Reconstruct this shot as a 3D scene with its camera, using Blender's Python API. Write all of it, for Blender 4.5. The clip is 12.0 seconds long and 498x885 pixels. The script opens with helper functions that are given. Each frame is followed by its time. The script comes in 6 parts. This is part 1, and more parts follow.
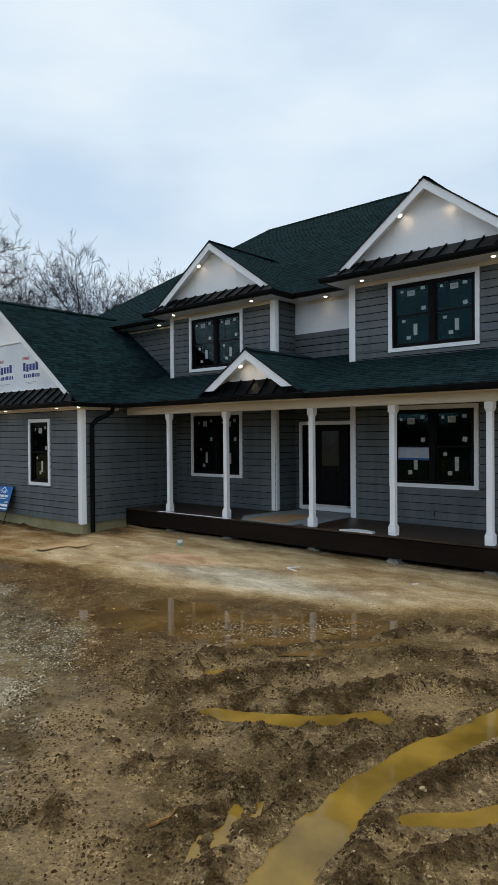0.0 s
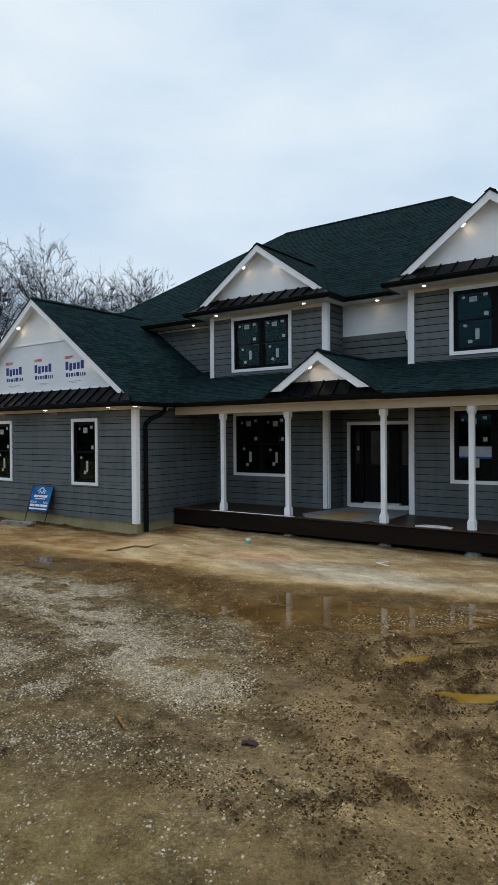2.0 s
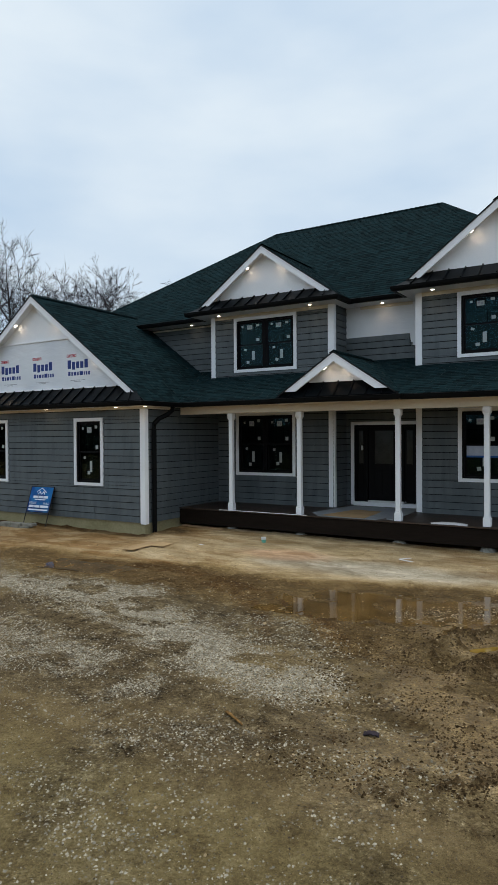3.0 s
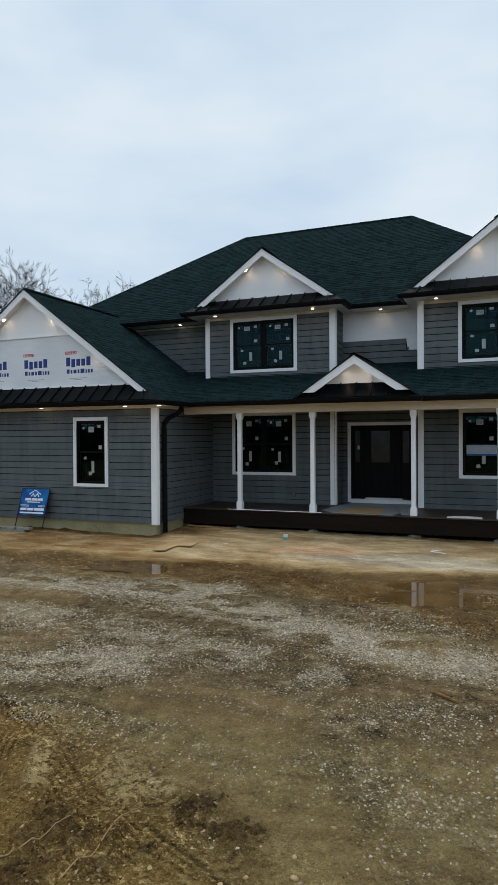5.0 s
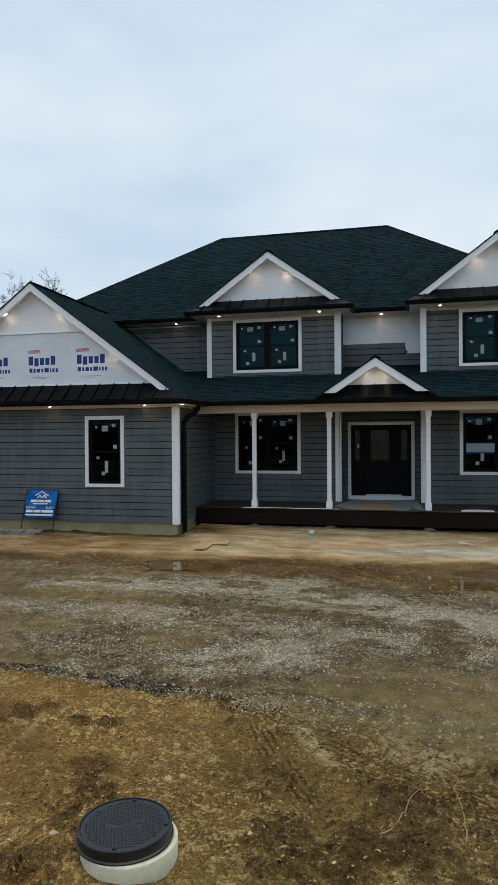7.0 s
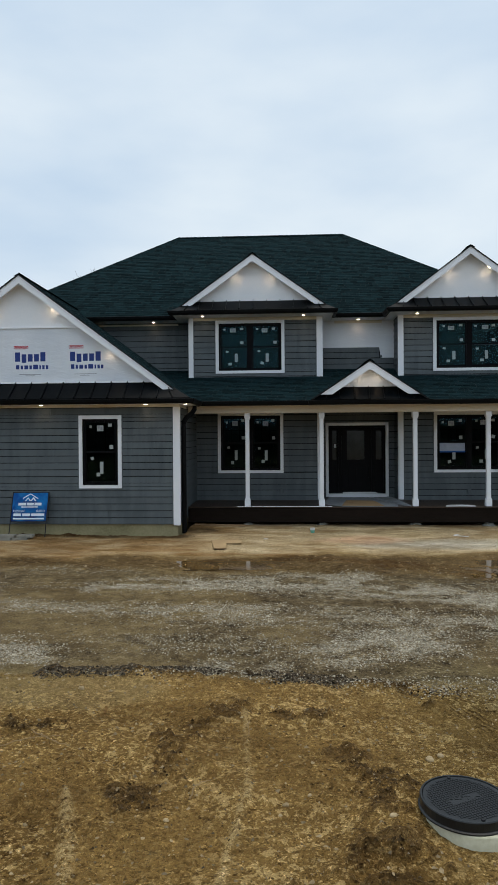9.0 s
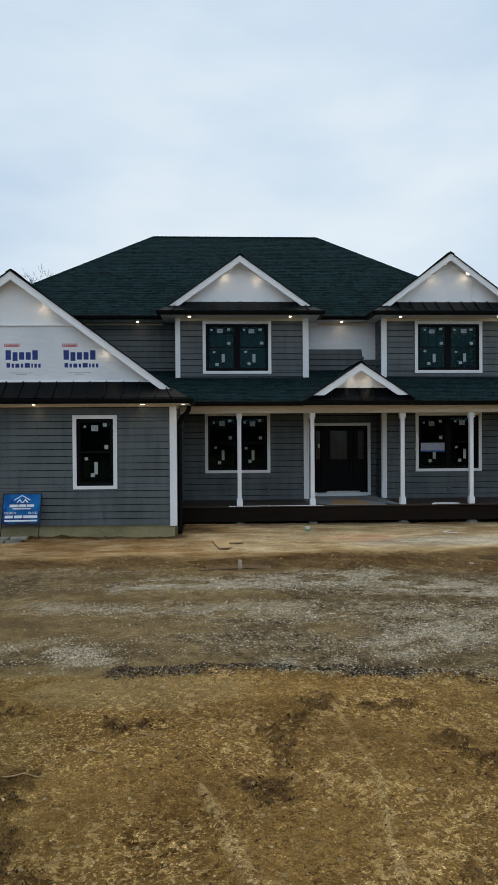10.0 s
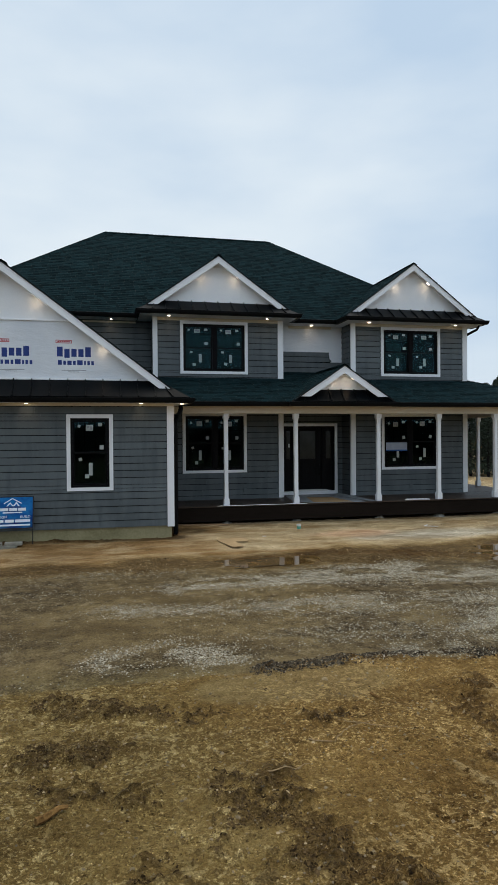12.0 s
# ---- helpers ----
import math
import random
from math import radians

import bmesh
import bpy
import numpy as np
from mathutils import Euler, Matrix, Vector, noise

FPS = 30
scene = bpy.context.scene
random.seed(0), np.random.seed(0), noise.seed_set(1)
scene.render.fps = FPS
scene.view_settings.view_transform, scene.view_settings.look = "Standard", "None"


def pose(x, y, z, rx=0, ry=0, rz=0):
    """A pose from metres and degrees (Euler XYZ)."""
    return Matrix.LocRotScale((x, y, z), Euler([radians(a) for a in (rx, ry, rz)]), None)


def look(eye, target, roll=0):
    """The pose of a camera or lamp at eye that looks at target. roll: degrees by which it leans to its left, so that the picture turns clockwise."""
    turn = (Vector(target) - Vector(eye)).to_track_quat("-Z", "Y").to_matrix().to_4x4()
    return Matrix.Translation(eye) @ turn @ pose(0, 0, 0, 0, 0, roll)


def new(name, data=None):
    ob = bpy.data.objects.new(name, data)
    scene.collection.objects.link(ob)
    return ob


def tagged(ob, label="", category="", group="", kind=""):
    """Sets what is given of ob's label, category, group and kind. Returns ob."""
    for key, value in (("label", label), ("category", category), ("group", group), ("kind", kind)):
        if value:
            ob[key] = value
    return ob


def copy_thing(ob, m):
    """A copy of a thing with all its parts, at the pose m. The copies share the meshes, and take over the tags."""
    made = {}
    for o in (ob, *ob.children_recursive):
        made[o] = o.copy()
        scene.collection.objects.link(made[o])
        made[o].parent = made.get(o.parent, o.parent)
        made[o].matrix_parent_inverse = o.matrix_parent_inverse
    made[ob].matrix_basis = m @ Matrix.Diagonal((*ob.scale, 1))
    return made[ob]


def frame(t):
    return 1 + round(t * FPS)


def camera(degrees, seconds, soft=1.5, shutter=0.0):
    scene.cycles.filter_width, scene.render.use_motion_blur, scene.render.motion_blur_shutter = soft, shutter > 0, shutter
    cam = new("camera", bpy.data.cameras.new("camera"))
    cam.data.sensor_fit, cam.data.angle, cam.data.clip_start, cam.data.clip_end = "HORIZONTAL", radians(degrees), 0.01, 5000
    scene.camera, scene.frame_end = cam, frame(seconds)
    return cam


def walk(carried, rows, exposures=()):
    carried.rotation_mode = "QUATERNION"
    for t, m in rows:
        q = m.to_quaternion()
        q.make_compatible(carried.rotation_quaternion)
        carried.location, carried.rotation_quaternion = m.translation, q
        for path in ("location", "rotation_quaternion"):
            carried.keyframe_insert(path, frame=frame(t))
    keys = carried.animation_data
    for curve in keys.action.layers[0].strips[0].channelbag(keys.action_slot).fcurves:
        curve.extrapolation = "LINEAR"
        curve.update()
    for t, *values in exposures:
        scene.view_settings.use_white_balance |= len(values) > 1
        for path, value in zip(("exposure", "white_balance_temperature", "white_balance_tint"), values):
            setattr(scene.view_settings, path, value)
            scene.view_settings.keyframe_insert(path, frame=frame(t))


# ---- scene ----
cam = camera(41.7, 12.0, soft=0.7)
METRES, EYE, TILT, LEAN, TURN = 18.523, 2.76, 0.0, 0.0, 41.0
ROWS = [
    (0.0, 0.0, 0.0, 0.0, -0.01, -0.69, 0.44),
    (0.5, -0.0402, -0.0028, -0.0002, -1.0, -0.68, 0.41),
    (1.0, -0.0805, -0.0046, -0.0001, -2.17, -0.68, 0.4),
    (1.5, -0.1186, -0.0062, -0.0003, -3.39, -0.66, 0.41),
    (2.0, -0.1587, -0.0084, -0.0005, -4.92, -0.66, 0.39),
    (2.5, -0.1996, -0.0077, -0.0004, -6.89, -0.68, 0.39),
    (4.5, -0.3654, 0.015, -0.0029, -16.25, -0.53, 0.35),
    (5.0, -0.4096, 0.0242, -0.0032, -18.62, -0.53, 0.35),
    (5.5, -0.4504, 0.0343, -0.0033, -20.86, -0.54, 0.35),
    (6.0, -0.4897, 0.048, -0.0037, -23.09, -0.53, 0.36),
    (6.5, -0.531, 0.0613, -0.0042, -25.26, -0.54, 0.37),
    (7.0, -0.5752, 0.0789, -0.004, -27.61, -0.55, 0.39),
    (9.0, -0.7226, 0.1607, -0.0042, -38.03, -0.54, 0.38),
    (9.5, -0.7565, 0.184, -0.0041, -40.74, -0.55, 0.4),
    (10.0, -0.7885, 0.2088, -0.0042, -43.44, -0.54, 0.39),
    (10.5, -0.8183, 0.2346, -0.0044, -46.12, -0.54, 0.4),
    (11.0, -0.8478, 0.2633, -0.0046, -48.93, -0.53, 0.41),
    (11.5, -0.8758, 0.2929, -0.0046, -51.51, -0.5, 0.41),
    (12.0, -0.9038, 0.3233, -0.0049, -53.93, -0.51, 0.42),
]
walk(cam, [(t, pose(0, 0, EYE, TILT, LEAN, TURN) @ pose(METRES * x, METRES * y, METRES * z, 90 + pitch, roll, yaw)) for t, x, y, z, yaw, pitch, roll in ROWS],
     exposures=[(0.0, 0.07), (2.0, 0.03), (4.5, -0.02), (9.0, -0.01), (12.0, -0.05)])

# ---- world, sun, exposure ----
scene.view_settings.exposure = 0.0
world = bpy.data.worlds.new("overcast_sky")
scene.world = world
world.use_nodes = True
wn, wl = world.node_tree.nodes, world.node_tree.links
wn.clear()
w_out = wn.new("ShaderNodeOutputWorld")
w_bg = wn.new("ShaderNodeBackground")
w_sky = wn.new("ShaderNodeTexSky")
w_sky.sky_type = "NISHITA"
w_sky.sun_disc = False
w_sky.sun_elevation, w_sky.sun_rotation = radians(78), radians(55)
w_sky.dust_density = 4.0
w_co = wn.new("ShaderNodeTexCoord")
w_map = wn.new("ShaderNodeMapping")
w_map.inputs["Scale"].default_value = (1.0, 1.0, 2.6)
w_noise = wn.new("ShaderNodeTexNoise")
w_noise.inputs["Scale"].default_value = 2.3
w_noise.inputs["Detail"].default_value = 5.0
w_noise.inputs["Roughness"].default_value = 0.45
w_ramp = wn.new("ShaderNodeValToRGB")
w_ramp.color_ramp.elements[0].position, w_ramp.color_ramp.elements[0].color = 0.34, (0.55, 0.70, 0.87, 1)
w_ramp.color_ramp.elements[1].position, w_ramp.color_ramp.elements[1].color = 0.66, (0.82, 0.915, 0.985, 1)
w_gain = wn.new("ShaderNodeMix")
w_gain.data_type = "RGBA"
w_gain.inputs[0].default_value = 0.93
w_dim = wn.new("ShaderNodeVectorMath")
w_dim.operation = "SCALE"
w_dim.inputs["Scale"].default_value = 0.10
wl.new(w_co.outputs["Generated"], w_map.inputs["Vector"])
wl.new(w_map.outputs[0], w_noise.inputs["Vector"])
wl.new(w_noise.outputs["Fac"], w_ramp.inputs[0])
wl.new(w_sky.outputs[0], w_dim.inputs[0])
wl.new(w_dim.outputs[0], w_gain.inputs[6])
wl.new(w_ramp.outputs[0], w_gain.inputs[7])
wl.new(w_gain.outputs[2], w_bg.inputs["Color"])
w_bg.inputs["Strength"].default_value = 1.0
wl.new(w_bg.outputs[0], w_out.inputs["Surface"])

sun = new("sun", bpy.data.lights.new("sun", "SUN"))
sun.data.energy, sun.data.angle, sun.data.color = 1.5, radians(50), (1.0, 0.90, 0.76)
sun.matrix_world = look((-6, 12, 40), (-12, 8, 0))


# ---- materials ----
def ramp_node(nt, fac, stops):
    r = nt.nodes.new("ShaderNodeValToRGB")
    while len(r.color_ramp.elements) < len(stops):
        r.color_ramp.elements.new(0.5)
    for e, (p, c) in zip(r.color_ramp.elements, stops):
        e.position, e.color = p, (*c, 1)
    nt.links.new(fac, r.inputs[0])
    return r.outputs[0]


def noise_node(nt, vec, scale, detail=4.0, rough=0.55):
    n = nt.nodes.new("ShaderNodeTexNoise")
    n.inputs["Scale"].default_value, n.inputs["Detail"].default_value, n.inputs["Roughness"].default_value = scale, detail, rough
    nt.links.new(vec, n.inputs["Vector"])
    return n.outputs["Fac"]


def math_node(nt, op, a, b=None, clamp=False):
    m = nt.nodes.new("ShaderNodeMath")
    m.operation, m.use_clamp = op, clamp
    for i, v in enumerate((a, b)):
        if v is None:
            continue
        if isinstance(v, (int, float)):
            m.inputs[i].default_value = v
        else:
            nt.links.new(v, m.inputs[i])
    return m.outputs[0]


def mix_node(nt, fac, a, b, mode="MIX"):
    m = nt.nodes.new("ShaderNodeMix")
    m.data_type, m.blend_type = "RGBA", mode
    for i, v in ((0, fac), (6, a), (7, b)):
        if isinstance(v, (int, float)):
            m.inputs[i].default_value = v
        elif isinstance(v, tuple):
            m.inputs[i].default_value = (*v, 1)
        else:
            nt.links.new(v, m.inputs[i])
    return m.outputs[2]


def position(nt, stretch=(1, 1, 1)):
    g = nt.nodes.new("ShaderNodeNewGeometry")
    m = nt.nodes.new("ShaderNodeMapping")
    m.inputs["Scale"].default_value = stretch
    nt.links.new(g.outputs["Position"], m.inputs["Vector"])
    return m.outputs[0]


def blank(name):
    m = bpy.data.materials.new(name)
    m.use_nodes = True
    return m, m.node_tree, m.node_tree.nodes["Principled BSDF"]


def bump_into(nt, bsdf, height, strength, distance):
    b = nt.nodes.new("ShaderNodeBump")
    b.inputs["Strength"].default_value, b.inputs["Distance"].default_value = strength, distance
    nt.links.new(height, b.inputs["Height"])
    nt.links.new(b.outputs[0], bsdf.inputs["Normal"])


def surface(name, dark, light, coarse=1.5, fine=40.0, rough=(0.5, 0.7), bump=0.3, dist=0.003, metal=0.0, stretch=(1, 1, 1), pieces="", spread=0.25, shine=0.25):
    """Two scales of variation in colour, uneven gloss and fine relief; pieces: object or island, for a tone of its own on each piece."""
    m, nt, bsdf = blank(name)
    vec = position(nt, stretch)
    big, small = noise_node(nt, vec, coarse, 4), noise_node(nt, vec, fine, 5, 0.6)
    both = math_node(nt, "ADD", math_node(nt, "MULTIPLY", big, 0.6), math_node(nt, "MULTIPLY", small, 0.4))
    col = ramp_node(nt, both, [(0.33, dark), (0.67, light)])
    if pieces:
        if pieces == "object":
            rnd = nt.nodes.new("ShaderNodeObjectInfo").outputs["Random"]
        else:
            rnd = nt.nodes.new("ShaderNodeNewGeometry").outputs["Random Per Island"]
        tone = ramp_node(nt, rnd, [(0.0, (1 - spread,) * 3), (1.0, (1 + spread,) * 3)])
        col = mix_node(nt, 1.0, col, tone, "MULTIPLY")
    nt.links.new(col, bsdf.inputs["Base Color"])
    r = nt.nodes.new("ShaderNodeMapRange")
    r.inputs["To Min"].default_value, r.inputs["To Max"].default_value = rough
    nt.links.new(big, r.inputs["Value"])
    nt.links.new(r.outputs[0], bsdf.inputs["Roughness"])
    bsdf.inputs["Metallic"].default_value = metal
    bsdf.inputs["Specular IOR Level"].default_value = shine
    if bump:
        bump_into(nt, bsdf, small, bump, dist)
    return m


def siding_material():
    m = surface("grey_fibre_cement", (0.070, 0.086, 0.095), (0.095, 0.114, 0.124), 0.8, 60, (0.5, 0.68), 0.25, 0.002, stretch=(0.5, 0.5, 3), pieces="object", spread=0.08, shine=0.5)
    nt = m.node_tree
    base = nt.nodes["Principled BSDF"].inputs["Base Color"]
    plain = base.links[0].from_socket
    runs = math_node(nt, "MULTIPLY", noise_node(nt, position(nt, (1, 1, 0.10)), 5.5, 4, 0.6), noise_node(nt, position(nt, (1, 1, 1)), 0.9, 3))
    soiled = mix_node(nt, 1.0, plain, ramp_node(nt, runs, [(0.17, (0.80, 0.82, 0.82)), (0.25, (1, 1, 1)), (0.33, (1.13, 1.11, 1.09))]), "MULTIPLY")
    nt.links.new(soiled, base)
    return m


SIDING = siding_material()
# near-black wall core: shade under the board laps put into its colour
CORE_SHADE = surface("wall_core_lap_shade", (0.007, 0.007, 0.008), (0.013, 0.013, 0.015), 1, 20, (0.8, 1.0), shine=0.05)
WHITE = surface("white_trim_paint", (0.80, 0.83, 0.87), (0.88, 0.90, 0.93), 1.2, 30, (0.4, 0.6), 0.1, 0.001)
CREAM = surface("primed_beam_wood", (0.60, 0.55, 0.46), (0.72, 0.67, 0.57), 1.0, 25, (0.5, 0.7), 0.15, 0.001, stretch=(0.3, 1, 1))
BLACK_METAL = surface("black_coated_metal", (0.003, 0.0033, 0.0037), (0.006, 0.0065, 0.007), 1.5, 20, (0.38, 0.52), 0.08, 0.002, shine=0.07)
SEAM_METAL = surface("charcoal_standing_seam", (0.0022, 0.0034, 0.0044), (0.0046, 0.0064, 0.0082), 0.8, 12, (0.30, 0.44), 0.12, 0.004, shine=0.045)
FRAME_BLACK = surface("black_window_frame", (0.004, 0.004, 0.005), (0.008, 0.008, 0.009), 2, 40, (0.4, 0.55), 0.05, 0.001, shine=0.06)
DOOR_BLACK = surface("black_door_paint", (0.002, 0.002, 0.0025), (0.004, 0.004, 0.005), 2, 40, (0.45, 0.6), 0.05, 0.001, shine=0.1)
SHINGLE = surface("dark_asphalt_shingle", (0.0030, 0.0082, 0.0100), (0.0070, 0.0185, 0.0215), 9.0, 85, (0.85, 1.0), 0.5, 0.006, pieces="island", spread=0.55, shine=0.02)
UNDERLAY = surface("roof_underlay", (0.012, 0.014, 0.015), (0.02, 0.022, 0.024), 2, 30)
CONCRETE = surface("pale_green_grey_concrete", (0.21, 0.185, 0.095), (0.38, 0.335, 0.195), 1.6, 18, (0.75, 0.95), 0.35, 0.004)
CONCRETE_GREY = surface("grey_concrete", (0.15, 0.15, 0.13), (0.32, 0.31, 0.27), 5, 40, (0.7, 0.9), 0.4, 0.004)
DECK = surface("dark_brown_deck_board", (0.026, 0.016, 0.0105), (0.058, 0.038, 0.027), 2.5, 30, (0.35, 0.55), 0.25, 0.002, stretch=(0.15, 1, 1), pieces="object", spread=0.2)
FASCIA = surface("dark_brown_fascia_board", (0.008, 0.0055, 0.004), (0.017, 0.012, 0.009), 1.5, 25, (0.55, 0.75), 0.2, 0.002, stretch=(0.2, 1, 1), shine=0.06)
PLY = surface("raw_plywood", (0.30, 0.20, 0.10), (0.46, 0.33, 0.18), 3, 30, (0.6, 0.8), 0.2, 0.002, stretch=(1, 0.3, 1))
LUMBER = surface("weathered_lumber", (0.20, 0.12, 0.06), (0.34, 0.22, 0.12), 3, 30, (0.6, 0.85), 0.3, 0.002)
CEILING = surface("brown_plywood_ceiling", (0.10, 0.07, 0.045), (0.16, 0.115, 0.075), 1, 20)
# dark base colour stands for the lack of light in the rooms
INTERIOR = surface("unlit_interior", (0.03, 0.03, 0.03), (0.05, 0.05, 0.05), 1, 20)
PAPER = surface("white_paper", (0.62, 0.63, 0.64), (0.76, 0.77, 0.78), 6, 40, (0.6, 0.8), 0.1, 0.001)
STICKER = surface("pale_grey_sticker", (0.34, 0.38, 0.38), (0.46, 0.50, 0.50), 8, 60, (0.4, 0.6), 0.05, 0.001)
CARDBOARD = surface("tan_cardboard", (0.36, 0.225, 0.105), (0.52, 0.345, 0.18), 3, 30, (0.7, 0.9), 0.2, 0.002)
NOTICE = surface("pale_blue_notice_paper", (0.34, 0.39, 0.50), (0.46, 0.51, 0.61), 9, 60, (0.6, 0.8), 0.1, 0.001)
GREY_SHEET = surface("grey_building_paper", (0.22, 0.24, 0.26), (0.34, 0.36, 0.38), 4, 30, (0.4, 0.7), 0.3, 0.004)
BLUE_TAPE = surface("blue_tape", (0.02, 0.09, 0.33), (0.03, 0.12, 0.40), 8, 60)
INK_BLUE = surface("navy_print", (0.022, 0.045, 0.20), (0.03, 0.06, 0.25), 8, 60)
INK_RED = surface("red_print", (0.42, 0.03, 0.05), (0.50, 0.05, 0.07), 8, 60)
INK_GREY = surface("grey_print", (0.25, 0.26, 0.30), (0.33, 0.34, 0.37), 8, 60)
SIGN_WHITE = surface("white_sign_print", (0.66, 0.74, 0.82), (0.76, 0.83, 0.89), 8, 60)
SIGN_NAVY = surface("navy_sign_print", (0.012, 0.05, 0.18), (0.02, 0.07, 0.24), 8, 60)
STEEL = surface("dark_steel", (0.02, 0.02, 0.022), (0.04, 0.04, 0.044), 5, 40, (0.4, 0.6), 0.1, 0.001, metal=0.6)
CAST_IRON = surface("wet_cast_iron", (0.006, 0.007, 0.008), (0.018, 0.021, 0.023), 4, 60, (0.16, 0.5), 0.4, 0.003, metal=0.15, shine=0.5)
RISER = surface("cream_plastic_riser", (0.46, 0.44, 0.30), (0.66, 0.65, 0.52), 5, 25, (0.45, 0.7), 0.25, 0.002)
STONE = surface("pebble_stone", (0.070, 0.052, 0.030), (0.20, 0.155, 0.098), 9, 60, (0.5, 0.85), 0.35, 0.004, pieces="island", spread=0.6)
TAN_STONE = surface("tan_stone", (0.13, 0.092, 0.046), (0.38, 0.295, 0.172), 9, 60, (0.5, 0.85), 0.35, 0.004, pieces="island", spread=0.5)
PALE_STONE = surface("pale_crushed_stone", (0.14, 0.126, 0.092), (0.48, 0.445, 0.355), 9, 60, (0.8, 1.0), 0.35, 0.004, pieces="island", spread=0.38, shine=0.04)
WET_STONE = surface("wet_dark_gravel", (0.006, 0.005, 0.0038), (0.11, 0.090, 0.064), 16, 60, (0.7, 1.0), 0.35, 0.004, pieces="island", spread=0.9, shine=0.02)
CRUMB = surface("dry_soil_crumb", (0.055, 0.032, 0.011), (0.27, 0.180, 0.074), 5, 50, (0.8, 1.0), 0.5, 0.006, pieces="island", spread=0.45, shine=0.03)
CLOD = surface("damp_soil_clod", (0.010, 0.0063, 0.003), (0.115, 0.076, 0.037), 14, 60, (0.8, 1.0), 0.8, 0.01, pieces="island", spread=0.6, shine=0.03)
LOG = surface("rotten_brown_log", (0.07, 0.036, 0.012), (0.33, 0.19, 0.07), 14, 60, (0.8, 1.0), 0.8, 0.006, shine=0.05)
ROOT = surface("dry_root", (0.20, 0.13, 0.06), (0.38, 0.27, 0.145), 6, 60, (0.6, 0.9), 0.4, 0.003)
BARK = surface("bare_tree_bark", (0.010, 0.009, 0.0105), (0.026, 0.023, 0.026), 1.5, 12, (0.8, 1.0), 0.5, 0.01, shine=0.1)
TWIG = surface("bare_twigs", (0.010, 0.0088, 0.0106), (0.024, 0.021, 0.025), 1.5, 12, (0.8, 1.0), 0.0, shine=0.1)
NEEDLE = surface("evergreen_foliage", (0.016, 0.025, 0.019), (0.055, 0.076, 0.052), 0.8, 6, (0.6, 0.9), 0.0, pieces="island", spread=0.5)

# mineral granules scatter light at low angles
granules = SHINGLE.node_tree.nodes["Principled BSDF"].inputs
granules["Sheen Weight"].default_value, granules["Sheen Roughness"].default_value = 0.05, 0.45
granules["Sheen Tint"].default_value = (0.30, 0.62, 0.70, 1)


def house_wrap_material():
    m, nt, bsdf = blank("white_house_wrap")
    vec = position(nt, (1, 1, 1))
    wrinkle = noise_node(nt, position(nt, (1.2, 1, 3.5)), 2.2, 5, 0.6)
    col = ramp_node(nt, noise_node(nt, vec, 0.9, 3), [(0.3, (0.66, 0.70, 0.76)), (0.7, (0.78, 0.81, 0.85))])
    nt.links.new(col, bsdf.inputs["Base Color"])
    bsdf.inputs["Roughness"].default_value = 0.42
    bump_into(nt, bsdf, wrinkle, 0.55, 0.03)
    return m


def glass_material():
    m, nt, bsdf = blank("window_glass")
    bsdf.inputs["Base Color"].default_value = (0.45, 0.62, 0.64, 1)
    bsdf.inputs["Roughness"].default_value = 0.015
    bsdf.inputs["Transmission Weight"].default_value = 1.0
    bsdf.inputs["IOR"].default_value = 1.5
    bsdf.inputs["Specular Tint"].default_value = (0.12, 0.27, 0.31, 1)
    wave = noise_node(nt, position(nt), 1.1, 2)
    bump_into(nt, bsdf, wave, 0.04, 0.02)
    return m


def lamp_material():
    m, nt, bsdf = blank("warm_lamp_lens")
    bsdf.inputs["Base Color"].default_value = (0.9, 0.85, 0.75, 1)
    bsdf.inputs["Emission Color"].default_value = (1.0, 0.80, 0.58, 1)
    bsdf.inputs["Emission Strength"].default_value = 12.0
    return m


def sign_material():
    m, nt, bsdf = blank("blue_sign_print")
    sep = nt.nodes.new("ShaderNodeSeparateXYZ")
    nt.links.new(position(nt), sep.inputs[0])
    up = math_node(nt, "DIVIDE", math_node(nt, "SUBTRACT", sep.outputs["Z"], 0.52), 0.74, True)
    col = ramp_node(nt, up, [(0.0, (0.002, 0.008, 0.075)), (0.25, (0.002, 0.018, 0.14)), (0.6, (0.004, 0.115, 0.40)), (1.0, (0.003, 0.10, 0.36))])
    col = mix_node(nt, 0.35, col, ramp_node(nt, noise_node(nt, position(nt), 5, 3), [(0.40, (0.002, 0.018, 0.15)), (0.62, (0.02, 0.27, 0.60))]))
    nt.links.new(col, bsdf.inputs["Base Color"])
    bsdf.inputs["Roughness"].default_value = 0.35
    bsdf.inputs["Specular IOR Level"].default_value = 0.12
    return m


